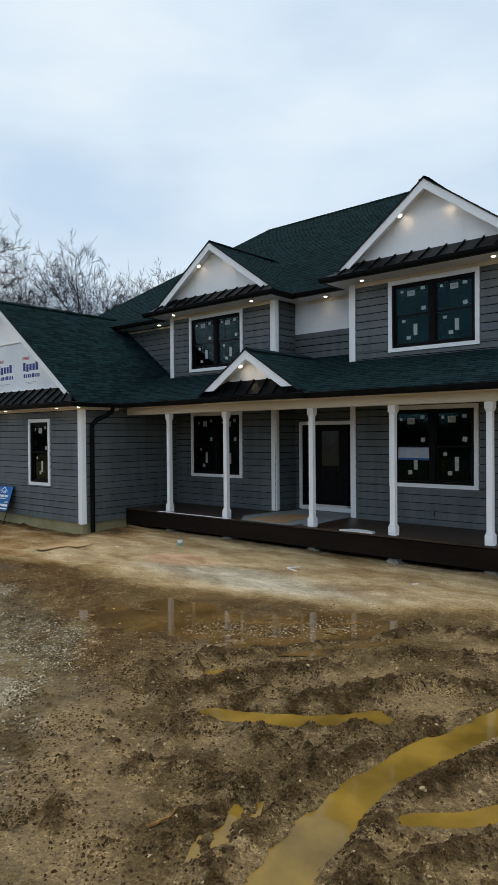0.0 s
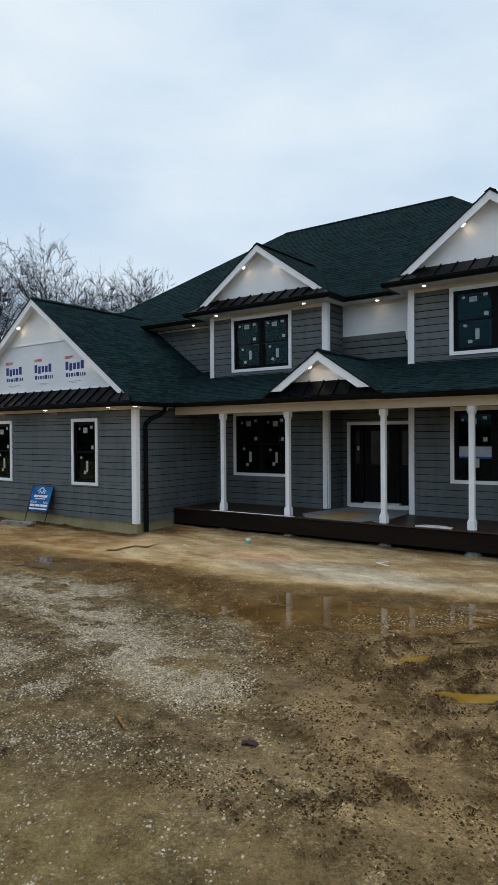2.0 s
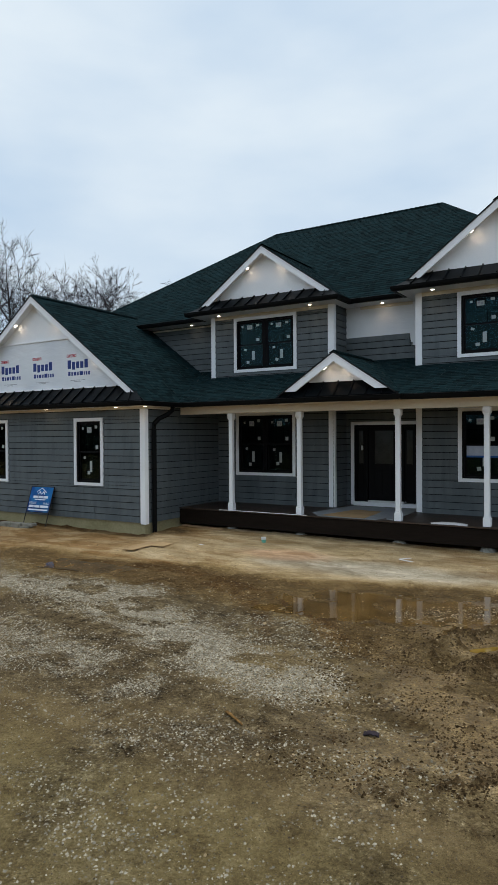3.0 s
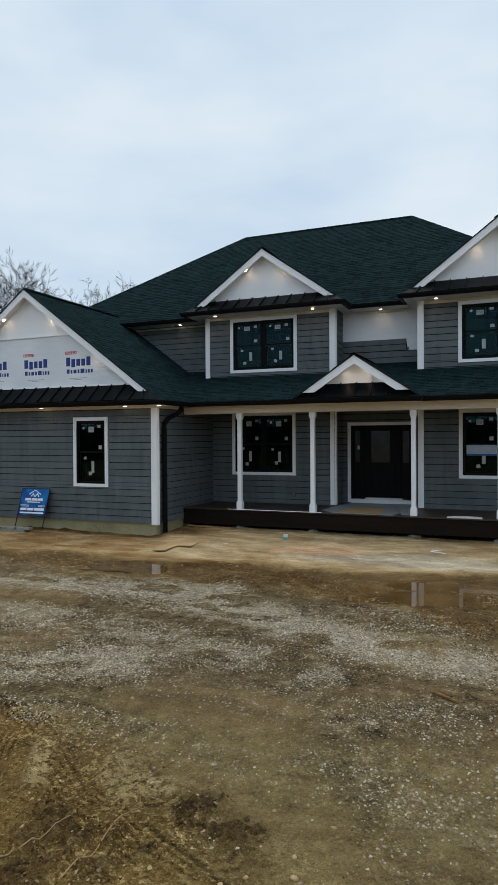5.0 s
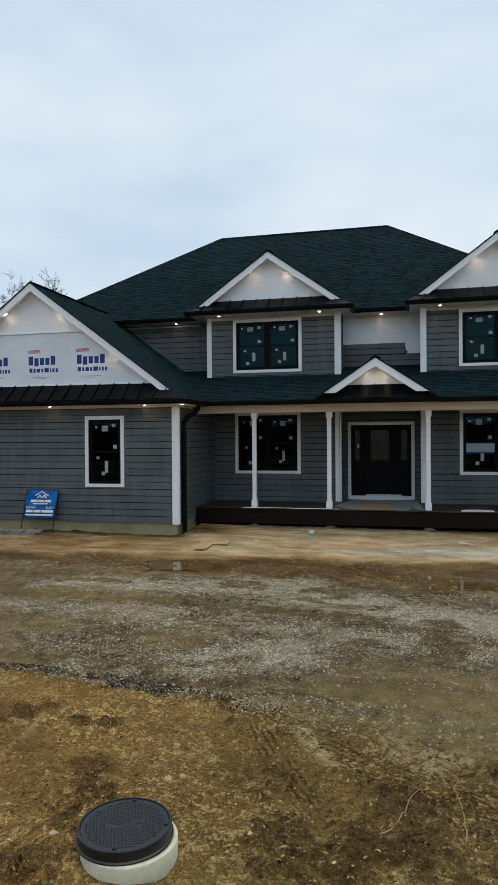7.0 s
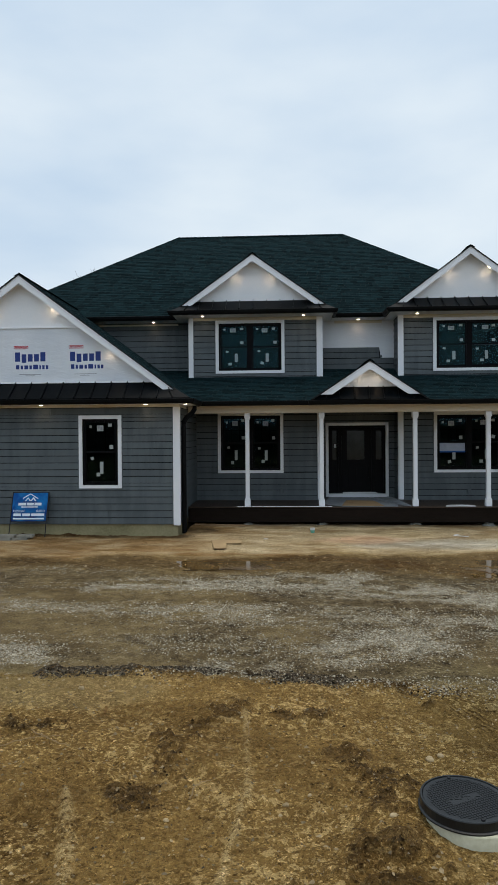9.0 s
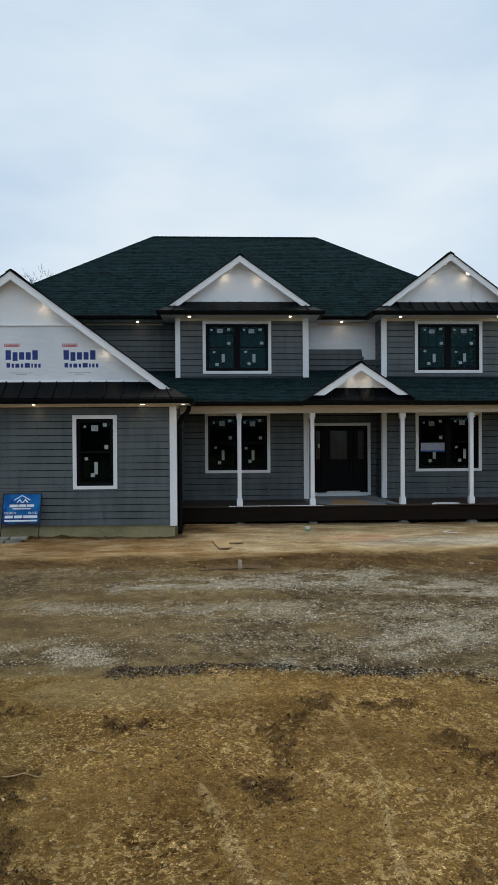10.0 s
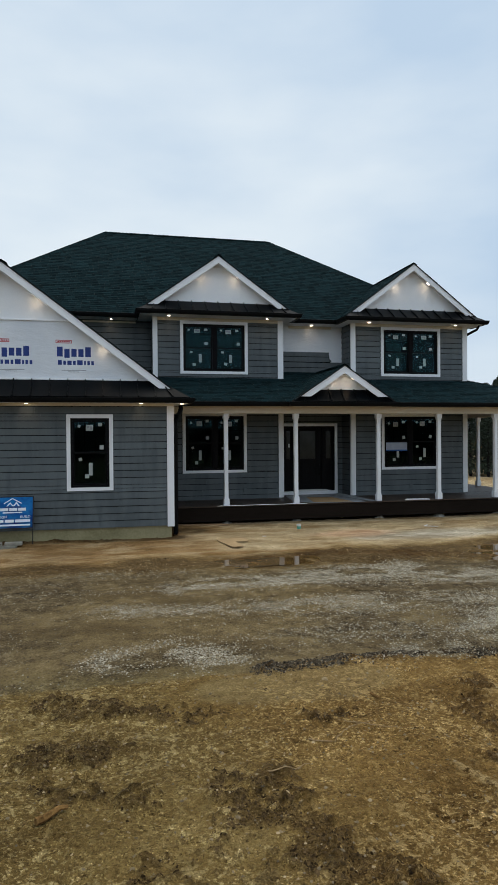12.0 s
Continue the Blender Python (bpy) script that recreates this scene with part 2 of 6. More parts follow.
def water_material(name, base, rough, silt=None):
    m, nt, bsdf = blank(name)
    vec = position(nt)
    col = ramp_node(nt, noise_node(nt, vec, 1.6, 5), [(0.36, tuple(c * 0.62 for c in base)), (0.64, tuple(c * 1.3 for c in base))])
    if silt:
        sep = nt.nodes.new("ShaderNodeSeparateXYZ")
        nt.links.new(vec, sep.inputs[0])
        swirl = math_node(nt, "MULTIPLY", noise_node(nt, vec, 3.5, 4), 0.9)
        settle = nt.nodes.new("ShaderNodeMapRange")
        settle.inputs["From Min"].default_value, settle.inputs["From Max"].default_value = 3.3, 2.95
        nt.links.new(math_node(nt, "ADD", sep.outputs["Y"], swirl), settle.inputs["Value"])
        col = mix_node(nt, settle.outputs[0], col, silt)
    nt.links.new(col, bsdf.inputs["Base Color"])
    bsdf.inputs["Roughness"].default_value = rough
    bsdf.inputs["IOR"].default_value = 1.33
    bump_into(nt, bsdf, noise_node(nt, vec, 9, 2), 0.05, 0.01)
    return m


# pale reflection of the door panes put into an opaque grey base colour
DOOR_GLASS = surface("door_glass_pale_reflection", (0.018, 0.020, 0.019), (0.032, 0.035, 0.033), 3, 30, (0.12, 0.2), 0.1, 0.002, shine=0.4)
WRAP, GLASS, LENS, SIGN_BLUE = house_wrap_material(), glass_material(), lamp_material(), sign_material()
OCHRE_WATER = water_material("ochre_muddy_water", (0.195, 0.123, 0.021), 0.06, (0.185, 0.135, 0.062))
FILM_WATER = water_material("brown_puddle_water", (0.12, 0.072, 0.025), 0.05)


def ground_material():
    m, nt, bsdf = blank("wet_building_site_soil")
    vec = position(nt)

    def mask(name):
        a = nt.nodes.new("ShaderNodeAttribute")
        a.attribute_name = name
        return a.outputs["Fac"]

    n_big, n_mid = noise_node(nt, vec, 0.55, 5), noise_node(nt, vec, 4.5, 6, 0.62)
    n_fine, n_grit = noise_node(nt, vec, 30, 6, 0.65), noise_node(nt, vec, 110, 3, 0.7)
    n_crumb = noise_node(nt, vec, 14, 6, 0.7)
    streak = noise_node(nt, position(nt, (0.6, 1.3, 1)), 2.2, 7, 0.65)
    warp = nt.nodes.new("ShaderNodeTexNoise")
    warp.inputs["Scale"].default_value = 34
    nt.links.new(vec, warp.inputs["Vector"])
    shift = nt.nodes.new("ShaderNodeVectorMath")
    shift.operation = "SCALE"
    shift.inputs["Scale"].default_value = 0.02
    nt.links.new(warp.outputs["Color"], shift.inputs[0])
    bent = nt.nodes.new("ShaderNodeVectorMath")
    nt.links.new(vec, bent.inputs[0])
    nt.links.new(shift.outputs[0], bent.inputs[1])

    def crumbs(scale):
        v = nt.nodes.new("ShaderNodeTexVoronoi")
        v.inputs["Scale"].default_value = scale
        nt.links.new(bent.outputs[0], v.inputs["Vector"])
        tone = nt.nodes.new("ShaderNodeSeparateColor")
        nt.links.new(v.outputs["Color"], tone.inputs[0])
        return tone.outputs[0], v.outputs["Distance"]

    tone_a, vor_a = crumbs(33)
    tone_b, vor_b = crumbs(72)
    mix1 = math_node(nt, "ADD", math_node(nt, "MULTIPLY", n_mid, 0.55), math_node(nt, "MULTIPLY", n_fine, 0.45))
    # bare dirt
    crust = math_node(nt, "ADD", math_node(nt, "MULTIPLY", n_mid, 0.5), math_node(nt, "MULTIPLY", n_crumb, 0.5))
    crust = math_node(nt, "ADD", crust, math_node(nt, "MULTIPLY", math_node(nt, "SUBTRACT", n_big, 0.5), 0.35))
    dirt = ramp_node(nt, crust, [(0.335, (0.040, 0.024, 0.008)), (0.405, (0.140, 0.091, 0.035)), (0.50, (0.178, 0.118, 0.047)), (0.605, (0.212, 0.145, 0.060)), (0.625, (0.36, 0.272, 0.138)), (0.76, (0.44, 0.352, 0.205))])
    # pale sand by the house
    sand = ramp_node(nt, math_node(nt, "ADD", math_node(nt, "MULTIPLY", streak, 0.6), math_node(nt, "MULTIPLY", n_fine, 0.4)), [(0.31, (0.21, 0.145, 0.074)), (0.42, (0.42, 0.318, 0.182)), (0.52, (0.57, 0.457, 0.290)), (0.66, (0.72, 0.615, 0.435))])
    ash = ramp_node(nt, streak, [(0.32, (0.34, 0.31, 0.24)), (0.66, (0.68, 0.645, 0.565))])
    pink = ramp_node(nt, streak, [(0.32, (0.43, 0.265, 0.155)), (0.66, (0.70, 0.47, 0.32))])
    # stone dust of the drive
    drive = ramp_node(nt, mix1, [(0.38, (0.030, 0.021, 0.0105)), (0.46, (0.105, 0.080, 0.044)), (0.55, (0.172, 0.134, 0.077)), (0.60, (0.25, 0.205, 0.128)), (0.72, (0.40, 0.345, 0.240))])
    # smooth silt and dark churned mud
    silt = ramp_node(nt, mix1, [(0.35, (0.085, 0.059, 0.028)), (0.42, (0.160, 0.118, 0.059)), (0.56, (0.225, 0.173, 0.090)), (0.68, (0.30, 0.236, 0.132))])
    churn = ramp_node(nt, crust, [(0.38, (0.010, 0.0058, 0.0025)), (0.44, (0.046, 0.028, 0.0115)), (0.56, (0.086, 0.054, 0.0235)), (0.68, (0.19, 0.130, 0.062))])
    rust = ramp_node(nt, mix1, [(0.36, (0.044, 0.028, 0.013)), (0.50, (0.120, 0.082, 0.040)), (0.64, (0.24, 0.178, 0.100))])
    grey = ramp_node(nt, n_fine, [(0.38, (0.07, 0.055, 0.034)), (0.49, (0.25, 0.212, 0.15)), (0.60, (0.47, 0.43, 0.34))])
    col = dirt
    for layer, name in ((sand, "sand"), (ash, "ash"), (pink, "pink"), (rust, "rust"), (drive, "drive"), (silt, "silt"), (churn, "churn"), (grey, "pale")):
        col = mix_node(nt, mask(name), col, layer)
    # wet mud also brightened in colour, painting in its pale lit patches
    col = mix_node(nt, mask("slick_lit"), col, mix_node(nt, 1.0, col, (1.55, 1.48, 1.34), "MULTIPLY"))
    # tread grooves pressed by tyres, and the pale crust on their raised edges
    phase = math_node(nt, "ADD", math_node(nt, "MULTIPLY", mask("tread_at"), 92.0), math_node(nt, "MULTIPLY", n_mid, 5.0))
    groove = math_node(nt, "MULTIPLY", math_node(nt, "ADD", math_node(nt, "MULTIPLY", math_node(nt, "SINE", phase), 0.5), 0.5), mask("tread"))
    groove = math_node(nt, "MULTIPLY", groove, ramp_node(nt, n_mid, [(0.40, (0.1,) * 3), (0.55, (1, 1, 1))]))
    col = mix_node(nt, groove, col, mix_node(nt, 1.0, col, (0.42, 0.38, 0.34), "MULTIPLY"))
    scab = noise_node(nt, vec, 12.0, 5, 0.62)
    scab = math_node(nt, "ADD", scab, math_node(nt, "MULTIPLY", math_node(nt, "SUBTRACT", n_big, 0.5), 0.30))
    strewn = ramp_node(nt, noise_node(nt, vec, 0.8, 4), [(0.42, (0.2,) * 3), (0.55, (1, 1, 1))])
    scab = math_node(nt, "MULTIPLY", ramp_node(nt, scab, [(0.555, (0, 0, 0)), (0.575, (0.85, 0.85, 0.85))]), mask("bare"))
    col = mix_node(nt, math_node(nt, "MULTIPLY", math_node(nt, "MULTIPLY", scab, strewn), math_node(nt, "SUBTRACT", 1.0, mask("churn"))), col, (0.40, 0.305, 0.160))
    fleck = ramp_node(nt, noise_node(nt, vec, 34, 4, 0.6), [(0.565, (0, 0, 0)), (0.59, (0.85, 0.85, 0.85))])
    col = mix_node(nt, math_node(nt, "MULTIPLY", math_node(nt, "MULTIPLY", fleck, strewn), math_node(nt, "MULTIPLY", mask("bare"), math_node(nt, "SUBTRACT", 1.0, mask("churn")))), col, (0.38, 0.288, 0.150))
    flake = math_node(nt, "MULTIPLY", mask("crust"), ramp_node(nt, n_crumb, [(0.44, (0, 0, 0)), (0.52, (1, 1, 1))]))
    col = mix_node(nt, flake, col, (0.36, 0.285, 0.165))
    col = mix_node(nt, mask("brown"), col, mix_node(nt, 1.0, col, (0.62, 0.50, 0.38), "MULTIPLY"))
    # loose crumbs, damp or dry, thick on bare dirt and thin on silt and sand
    loose = math_node(nt, "MULTIPLY", ramp_node(nt, n_mid, [(0.38, (0.25,) * 3), (0.58, (1, 1, 1))]), mask("loose"))
    # crumb tones also paint relief contrast that the flat sky light misses
    for tone, steps in ((tone_a, [(0.0, (0.5, 0.47, 0.44)), (0.25, (0.94, 0.94, 0.94)), (0.8, (1.05, 1.05, 1.05)), (1.0, (1.22, 1.23, 1.24))]), (tone_b, [(0.0, (0.42, 0.39, 0.36)), (0.3, (1, 1, 1)), (0.93, (1.06, 1.06, 1.06)), (0.95, (1.75, 1.85, 2.05)), (1.0, (1.9, 2.0, 2.3))])):
        col = mix_node(nt, loose, col, mix_node(nt, 1.0, col, ramp_node(nt, tone, steps), "MULTIPLY"))
    # pale specks are grit, dark ones paint the shaded crevices between grains
    grit_crevice = ramp_node(nt, n_grit, [(0.32, (0.20, 0.185, 0.17)), (0.44, (1, 1, 1)), (0.57, (1, 1, 1)), (0.70, (2.0, 1.97, 1.9))])
    col = mix_node(nt, 0.9, col, grit_crevice, "MULTIPLY")
    col = mix_node(nt, 1.0, col, mix_node(nt, mask("olive"), mix_node(nt, mask("bare"), (0.99, 0.955, 0.885), (1.25, 1.135, 0.905)), (1.04, 1.05, 0.90)), "MULTIPLY")
    # damp and dry stretches
    damp = ramp_node(nt, noise_node(nt, position(nt, (0.8, 1.3, 1)), 0.75, 5, 0.6), [(0.36, (0.76, 0.74, 0.72)), (0.50, (1, 1, 1)), (0.64, (1.15, 1.16, 1.17))])
    col = mix_node(nt, 1.0, col, damp, "MULTIPLY")
    nt.links.new(col, bsdf.inputs["Base Color"])
    # wet soil is smoother
    wet = math_node(nt, "MULTIPLY", mask("wet"), ramp_node(nt, n_mid, [(0.35, (1, 1, 1)), (0.6, (0.35, 0.35, 0.35))]))
    r = nt.nodes.new("ShaderNodeMapRange")
    r.inputs["To Min"].default_value, r.inputs["To Max"].default_value = 0.95, 0.5
    nt.links.new(math_node(nt, "ADD", wet, mask("slick_lit"), True), r.inputs["Value"])
    nt.links.new(r.outputs[0], bsdf.inputs["Roughness"])
    sheen = math_node(nt, "ADD", math_node(nt, "MULTIPLY", mask("slick_lit"), 0.34), 0.05)
    nt.links.new(sheen, bsdf.inputs["Specular IOR Level"])
    h = math_node(nt, "ADD", math_node(nt, "SUBTRACT", math_node(nt, "MULTIPLY", n_mid, 1.2), math_node(nt, "MULTIPLY", groove, 0.5)), math_node(nt, "ADD", math_node(nt, "ADD", n_fine, n_crumb), math_node(nt, "MULTIPLY", math_node(nt, "ADD", vor_a, math_node(nt, "MULTIPLY", vor_b, 0.5)), -0.9)))
    bump_into(nt, bsdf, h, 1.0, 0.032)
    return m


SOIL = ground_material()


# ---- building helpers ----
def world_of(ob):
    return ob.matrix_basis if ob.parent is None else world_of(ob.parent) @ ob.matrix_parent_inverse @ ob.matrix_basis


def adopt(ob, parent):
    ob.parent = parent
    ob.matrix_parent_inverse = world_of(parent).inverted()
    return ob


def mesh_of(name, bm, mat):
    me = bpy.data.meshes.new(name)
    bmesh.ops.recalc_face_normals(bm, faces=bm.faces)
    bm.to_mesh(me)
    bm.free()
    me.materials.append(mat)
    return me


def part(name, bm, mat, parent=None, label="", m=None, smooth=False):
    """One mesh object from a bmesh, under a thing or a part."""
    me = mesh_of(name, bm, mat)
    if smooth:
        for p in me.polygons:
            p.use_smooth = True
    ob = new(name, me)
    if m is not None:
        ob.matrix_basis = m
    if parent is not None:
        adopt(ob, parent)
    return tagged(ob, label)


def thing(name, label, category, m=None, group="", kind=""):
    ob = new(name)
    ob.matrix_basis = m if m is not None else Matrix()
    return tagged(ob, label, category, group, kind)


def box(bm, a, b, bevel=0.0):
    (x0, y0, z0), (x1, y1, z1) = a, b
    v = [bm.verts.new(p) for p in ((x0, y0, z0), (x1, y0, z0), (x1, y1, z0), (x0, y1, z0), (x0, y0, z1), (x1, y0, z1), (x1, y1, z1), (x0, y1, z1))]
    fs = [bm.faces.new([v[i] for i in q]) for q in ((0, 3, 2, 1), (4, 5, 6, 7), (0, 1, 5, 4), (1, 2, 6, 5), (2, 3, 7, 6), (3, 0, 4, 7))]
    if bevel:
        edges = list({e for f in fs for e in f.edges})
        bmesh.ops.bevel(bm, geom=edges, offset=bevel, segments=1, affect="EDGES", profile=0.5)
    return bm


def boxed(a, b, bevel=0.0):
    return box(bmesh.new(), a, b, bevel)


def prism(bm, pts, push):
    """A flat polygon of 3D points, pushed along a vector into a solid."""
    push = Vector(push)
    lo = [bm.verts.new(p) for p in pts]
    hi = [bm.verts.new(Vector(p) + push) for p in pts]
    n = len(pts)
    bm.faces.new(lo[::-1])
    bm.faces.new(hi)
    for i in range(n):
        bm.faces.new((lo[i], lo[(i + 1) % n], hi[(i + 1) % n], hi[i]))
    return bm


def ring(bm, x0, z0, x1, z1, w, y0, y1, low=None):
    """A mitred rectangular frame in the x-z plane, w wide (low: its lower member)."""
    low = w if low is None else low
    o = [(x0, z0), (x1, z0), (x1, z1), (x0, z1)]
    i = [(x0 + w, z0 + low), (x1 - w, z0 + low), (x1 - w, z1 - w), (x0 + w, z1 - w)]
    v = [[bm.verts.new((p[0], y, p[1])) for p in q] for y in (y0, y1) for q in (o, i)]
    for k in range(4):
        n = (k + 1) % 4
        bm.faces.new((v[0][k], v[0][n], v[1][n], v[1][k]))
        bm.faces.new((v[2][k], v[3][k], v[3][n], v[2][n]))
        bm.faces.new((v[0][k], v[2][k], v[2][n], v[0][n]))
        bm.faces.new((v[1][k], v[1][n], v[3][n], v[3][k]))
    return bm


def tube(bm, pts, radii, sides=8):
    pts = [Vector(p) for p in pts]
    rings = []
    for i, p in enumerate(pts):
        d = (pts[min(i + 1, len(pts) - 1)] - pts[max(i - 1, 0)]).normalized()
        a = d.cross(Vector((0.31, 0.17, 0.93))).normalized()
        b = d.cross(a)
        r = radii if isinstance(radii, (int, float)) else radii[i]
        rings.append([bm.verts.new(p + r * (math.cos(t) * a + math.sin(t) * b)) for t in (2 * math.pi * k / sides for k in range(sides))])
    for q, w in zip(rings, rings[1:]):
        for k in range(sides):
            bm.faces.new((q[k], q[(k + 1) % sides], w[(k + 1) % sides], w[k]))
    bm.faces.new(rings[0][::-1])
    bm.faces.new(rings[-1])
    return bm


def clip(poly, axis, value, keep_above):
    """Half-plane clip of a 2D polygon."""
    out = []
    for i, p in enumerate(poly):
        q = poly[(i + 1) % len(poly)]
        dp, dq = p[axis] - value, q[axis] - value
        if not keep_above:
            dp, dq = -dp, -dq
        if dp >= 0:
            out.append(p)
        if dp * dq < 0:
            t = dp / (dp - dq)
            out.append((p[0] + t * (q[0] - p[0]), p[1] + t * (q[1] - p[1])))
    return out


def shingle_roof(pts, parent, seed, course=0.145, name="roof"):
    """A sloping roof plane, pts in order with the first edge along its eave: courses of tabs that overlap, on a solid deck."""
    rng = random.Random(seed)
    pts = [Vector(p) for p in pts]
    u = (pts[1] - pts[0]).normalized()
    nrm = u.cross(pts[2] - pts[0]).normalized()
    if nrm.z < 0:
        nrm = -nrm
    v = nrm.cross(u)
    if v.z < 0:
        v = -v
    o = pts[0]
    flat = [((p - o).dot(u), (p - o).dot(v)) for p in pts]
    umin, umax, vmax = min(p[0] for p in flat), max(p[0] for p in flat), max(p[1] for p in flat)
    verts, faces = [], []

    def at(p, lift):
        return o + u * p[0] + v * p[1] + nrm * lift

    k = 0
    while k * course < vmax:
        v0, v1 = k * course, (k + 1) * course
        band = clip(clip(flat, 1, v0, True), 1, v1 + 0.01, False)
        if len(band) > 2:
            a, b = min(p[0] for p in band), max(p[0] for p in band)
            x = a - rng.random() * 0.3
            while x < b:
                w = rng.choice((0.12, 0.17, 0.22, 0.3))
                tab = clip(clip(band, 0, x, True), 0, x + w - 0.004, False)
                x += w
                if len(tab) < 3:
                    continue
                lift = 0.004 + rng.random() * 0.006
                base = len(verts)
                for p in tab:
                    verts.append(at(p, lift * (1 - 0.8 * (p[1] - v0) / course)))
                faces.append(list(range(base, base + len(tab))))
                low = [i for i, p in enumerate(tab) if abs(p[1] - v0) < 1e-6]
                if len(low) == 2:
                    c = len(verts)
                    verts += [at(tab[low[0]], -0.004), at(tab[low[1]], -0.004)]
                    faces.append([base + low[0], base + low[1], c + 1, c])
        k += 1
    me = bpy.data.meshes.new(name)
    me.from_pydata([tuple(p) for p in verts], [], faces)
    me.materials.append(SHINGLE)
    ob = adopt(new(name, me), parent)
    deck = prism(bmesh.new(), [p - nrm * 0.006 for p in pts], -nrm * 0.022)
    part("roof_deck", deck, UNDERLAY, ob)
    return ob


# ---- ground: one sheet to the horizon ----
def lattice(ix, iy, seed):
    h = (ix.astype(np.int64) * 374761393 + iy.astype(np.int64) * 668265263 + seed * 974634777) & 0xFFFFFFFF
    h = ((h ^ (h >> 13)) * 1274126177) & 0xFFFFFFFF
    return ((h ^ (h >> 16)) & 0xFFFF) / 65535.0


def vnoise(x, y, seed):
    ix, iy = np.floor(x), np.floor(y)
    fx, fy = x - ix, y - iy
    fx, fy = fx * fx * (3 - 2 * fx), fy * fy * (3 - 2 * fy)
    a, b = lattice(ix, iy, seed), lattice(ix + 1, iy, seed)
    c, d = lattice(ix, iy + 1, seed), lattice(ix + 1, iy + 1, seed)
    return (a + (b - a) * fx) * (1 - fy) + (c + (d - c) * fx) * fy


def fbm(x, y, seed, octaves=4):
    s, amp, tot = 0.0, 1.0, 0.0
    for k in range(octaves):
        s = s + amp * vnoise(x * 2 ** k + 13.7 * k, y * 2 ** k - 7.1 * k, seed + k)
        tot += amp
        amp *= 0.5
    return s / tot


def step(a, b, x):
    t = np.clip((x - a) / (b - a), 0, 1)
    return t * t * (3 - 2 * t)


def to_line(x, y, pts):
    """Distance to a polyline."""
    best = np.full(np.shape(x), 1e9)
    for (ax, ay), (bx, by) in zip(pts, pts[1:]):
        dx, dy = bx - ax, by - ay
        t = np.clip(((x - ax) * dx + (y - ay) * dy) / (dx * dx + dy * dy), 0, 1)
        best = np.minimum(best, np.hypot(x - ax - t * dx, y - ay - t * dy))
    return best


RUT = [(-1.42, 7.77), (-2.27, 6.16), (-2.43, 5.49), (-2.54, 5.02), (-2.60, 4.67), (-2.63, 4.31), (-2.59, 3.93), (-2.52, 3.41), (-2.44, 2.84)]
RUT_SIDE = [(-2.17, 4.17), (-1.89, 4.39), (-1.60, 4.81)]
RUT_FAR = [(-4.42, 4.53), (-4.03, 4.70), (-3.65, 4.92), (-3.17, 5.47)]
RIDGES = [[(-3.11, 8.46), (-4.02, 8.03), (-4.56, 7.21), (-4.96, 6.53)], [(-2.8, 7.62), (-3.69, 7.08), (-4.08, 6.45), (-4.39, 5.78), (-4.66, 5.23), (-5.09, 4.56)],
          [(-2.49, 6.77), (-3.22, 6.43), (-3.5, 5.74), (-3.75, 5.3), (-4.18, 4.77)], [(-5.28, 5.63), (-5.46, 5.16), (-5.57, 4.75)],
          [(-2.35, 6.21), (-2.68, 5.34), (-2.85, 4.81), (-2.95, 4.26), (-2.93, 3.77), (-2.9, 3.31), (-2.85, 2.9)], [(-1.9, 5.6), (-2.12, 4.95), (-2.3, 4.39), (-2.32, 4.0), (-2.22, 3.64), (-2.12, 3.2)],
          [(-3.8, 4.42), (-3.3, 4.66), (-3.05, 5.05)], [(-1.5, 4.27), (-1.8, 3.87), (-2.0, 3.4)], [(-4.4, 3.94), (-4.43, 4.56), (-4.31, 4.92)], [(-4.12, 3.38), (-3.71, 3.61), (-3.3, 3.65)], [(-4.61, 2.09), (-4.35, 2.29), (-4.16, 2.63)], [(-3.27, 2.89), (-3.31, 3.48), (-3.1, 4.31)],
          [(-5.86, 4.66), (-5.35, 5.78), (-4.88, 6.68), (-4.1, 8.22)], [(-2.75, 2.5), (-2.9, 3.2)]]
PALE_BANDS = [([(-10.34, 4.57), (-9.45, 4.36), (-8.66, 3.86), (-7.86, 3.6), (-7.15, 3.38), (-6.69, 3.21)], 0.40, 1.0), ([(-14.6, 4.93), (-12.3, 4.9), (-10.8, 4.99)], 0.30, 0.7),
              ([(-11.32, 1.4), (-10.98, 1.83), (-10.35, 1.94)], 0.34, 0.85), ([(-11.92, 2.75), (-10.54, 2.94)], 0.28, 0.5), ([(-9.68, 2.61), (-8.98, 2.74), (-8.22, 2.47)], 0.30, 0.6),
              ([(-13.86, 3.2), (-12.42, 3.34)], 0.25, 0.45), ([(-16.42, 1.5), (-15.63, 1.63), (-15.24, 1.27)], 0.30, 0.8), ([(-16.34, 3.45), (-14.63, 3.25)], 0.22, 0.5),
              ([(-15.16, 4.81), (-11.56, 5.29), (-10.65, 5.44)], 0.26, 0.65), ([(-9.87, 4.61), (-9.18, 4.09)], 0.25, 0.6), ([(-12.82, 1.0), (-12.26, 1.04)], 0.2, 0.5), ([(-14.37, 3.39), (-13.37, 2.95), (-11.26, 2.86)], 0.25, 0.45), ([(-6.9, 1.4), (-6.6, 0.3), (-6.2, -0.7)], 0.42, 0.14)]
FILM = [(-7.5, 6.62), (-6.7, 6.62), (-5.95, 6.7), (-5.35, 7.2), (-4.95, 7.75)]
FILM_FAR = [(-13.7, 6.5), (-13.1, 6.6), (-12.6, 6.5)]
RUT_THIN = [(-5.19, 5.29), (-4.92, 5.6), (-4.66, 5.93)]
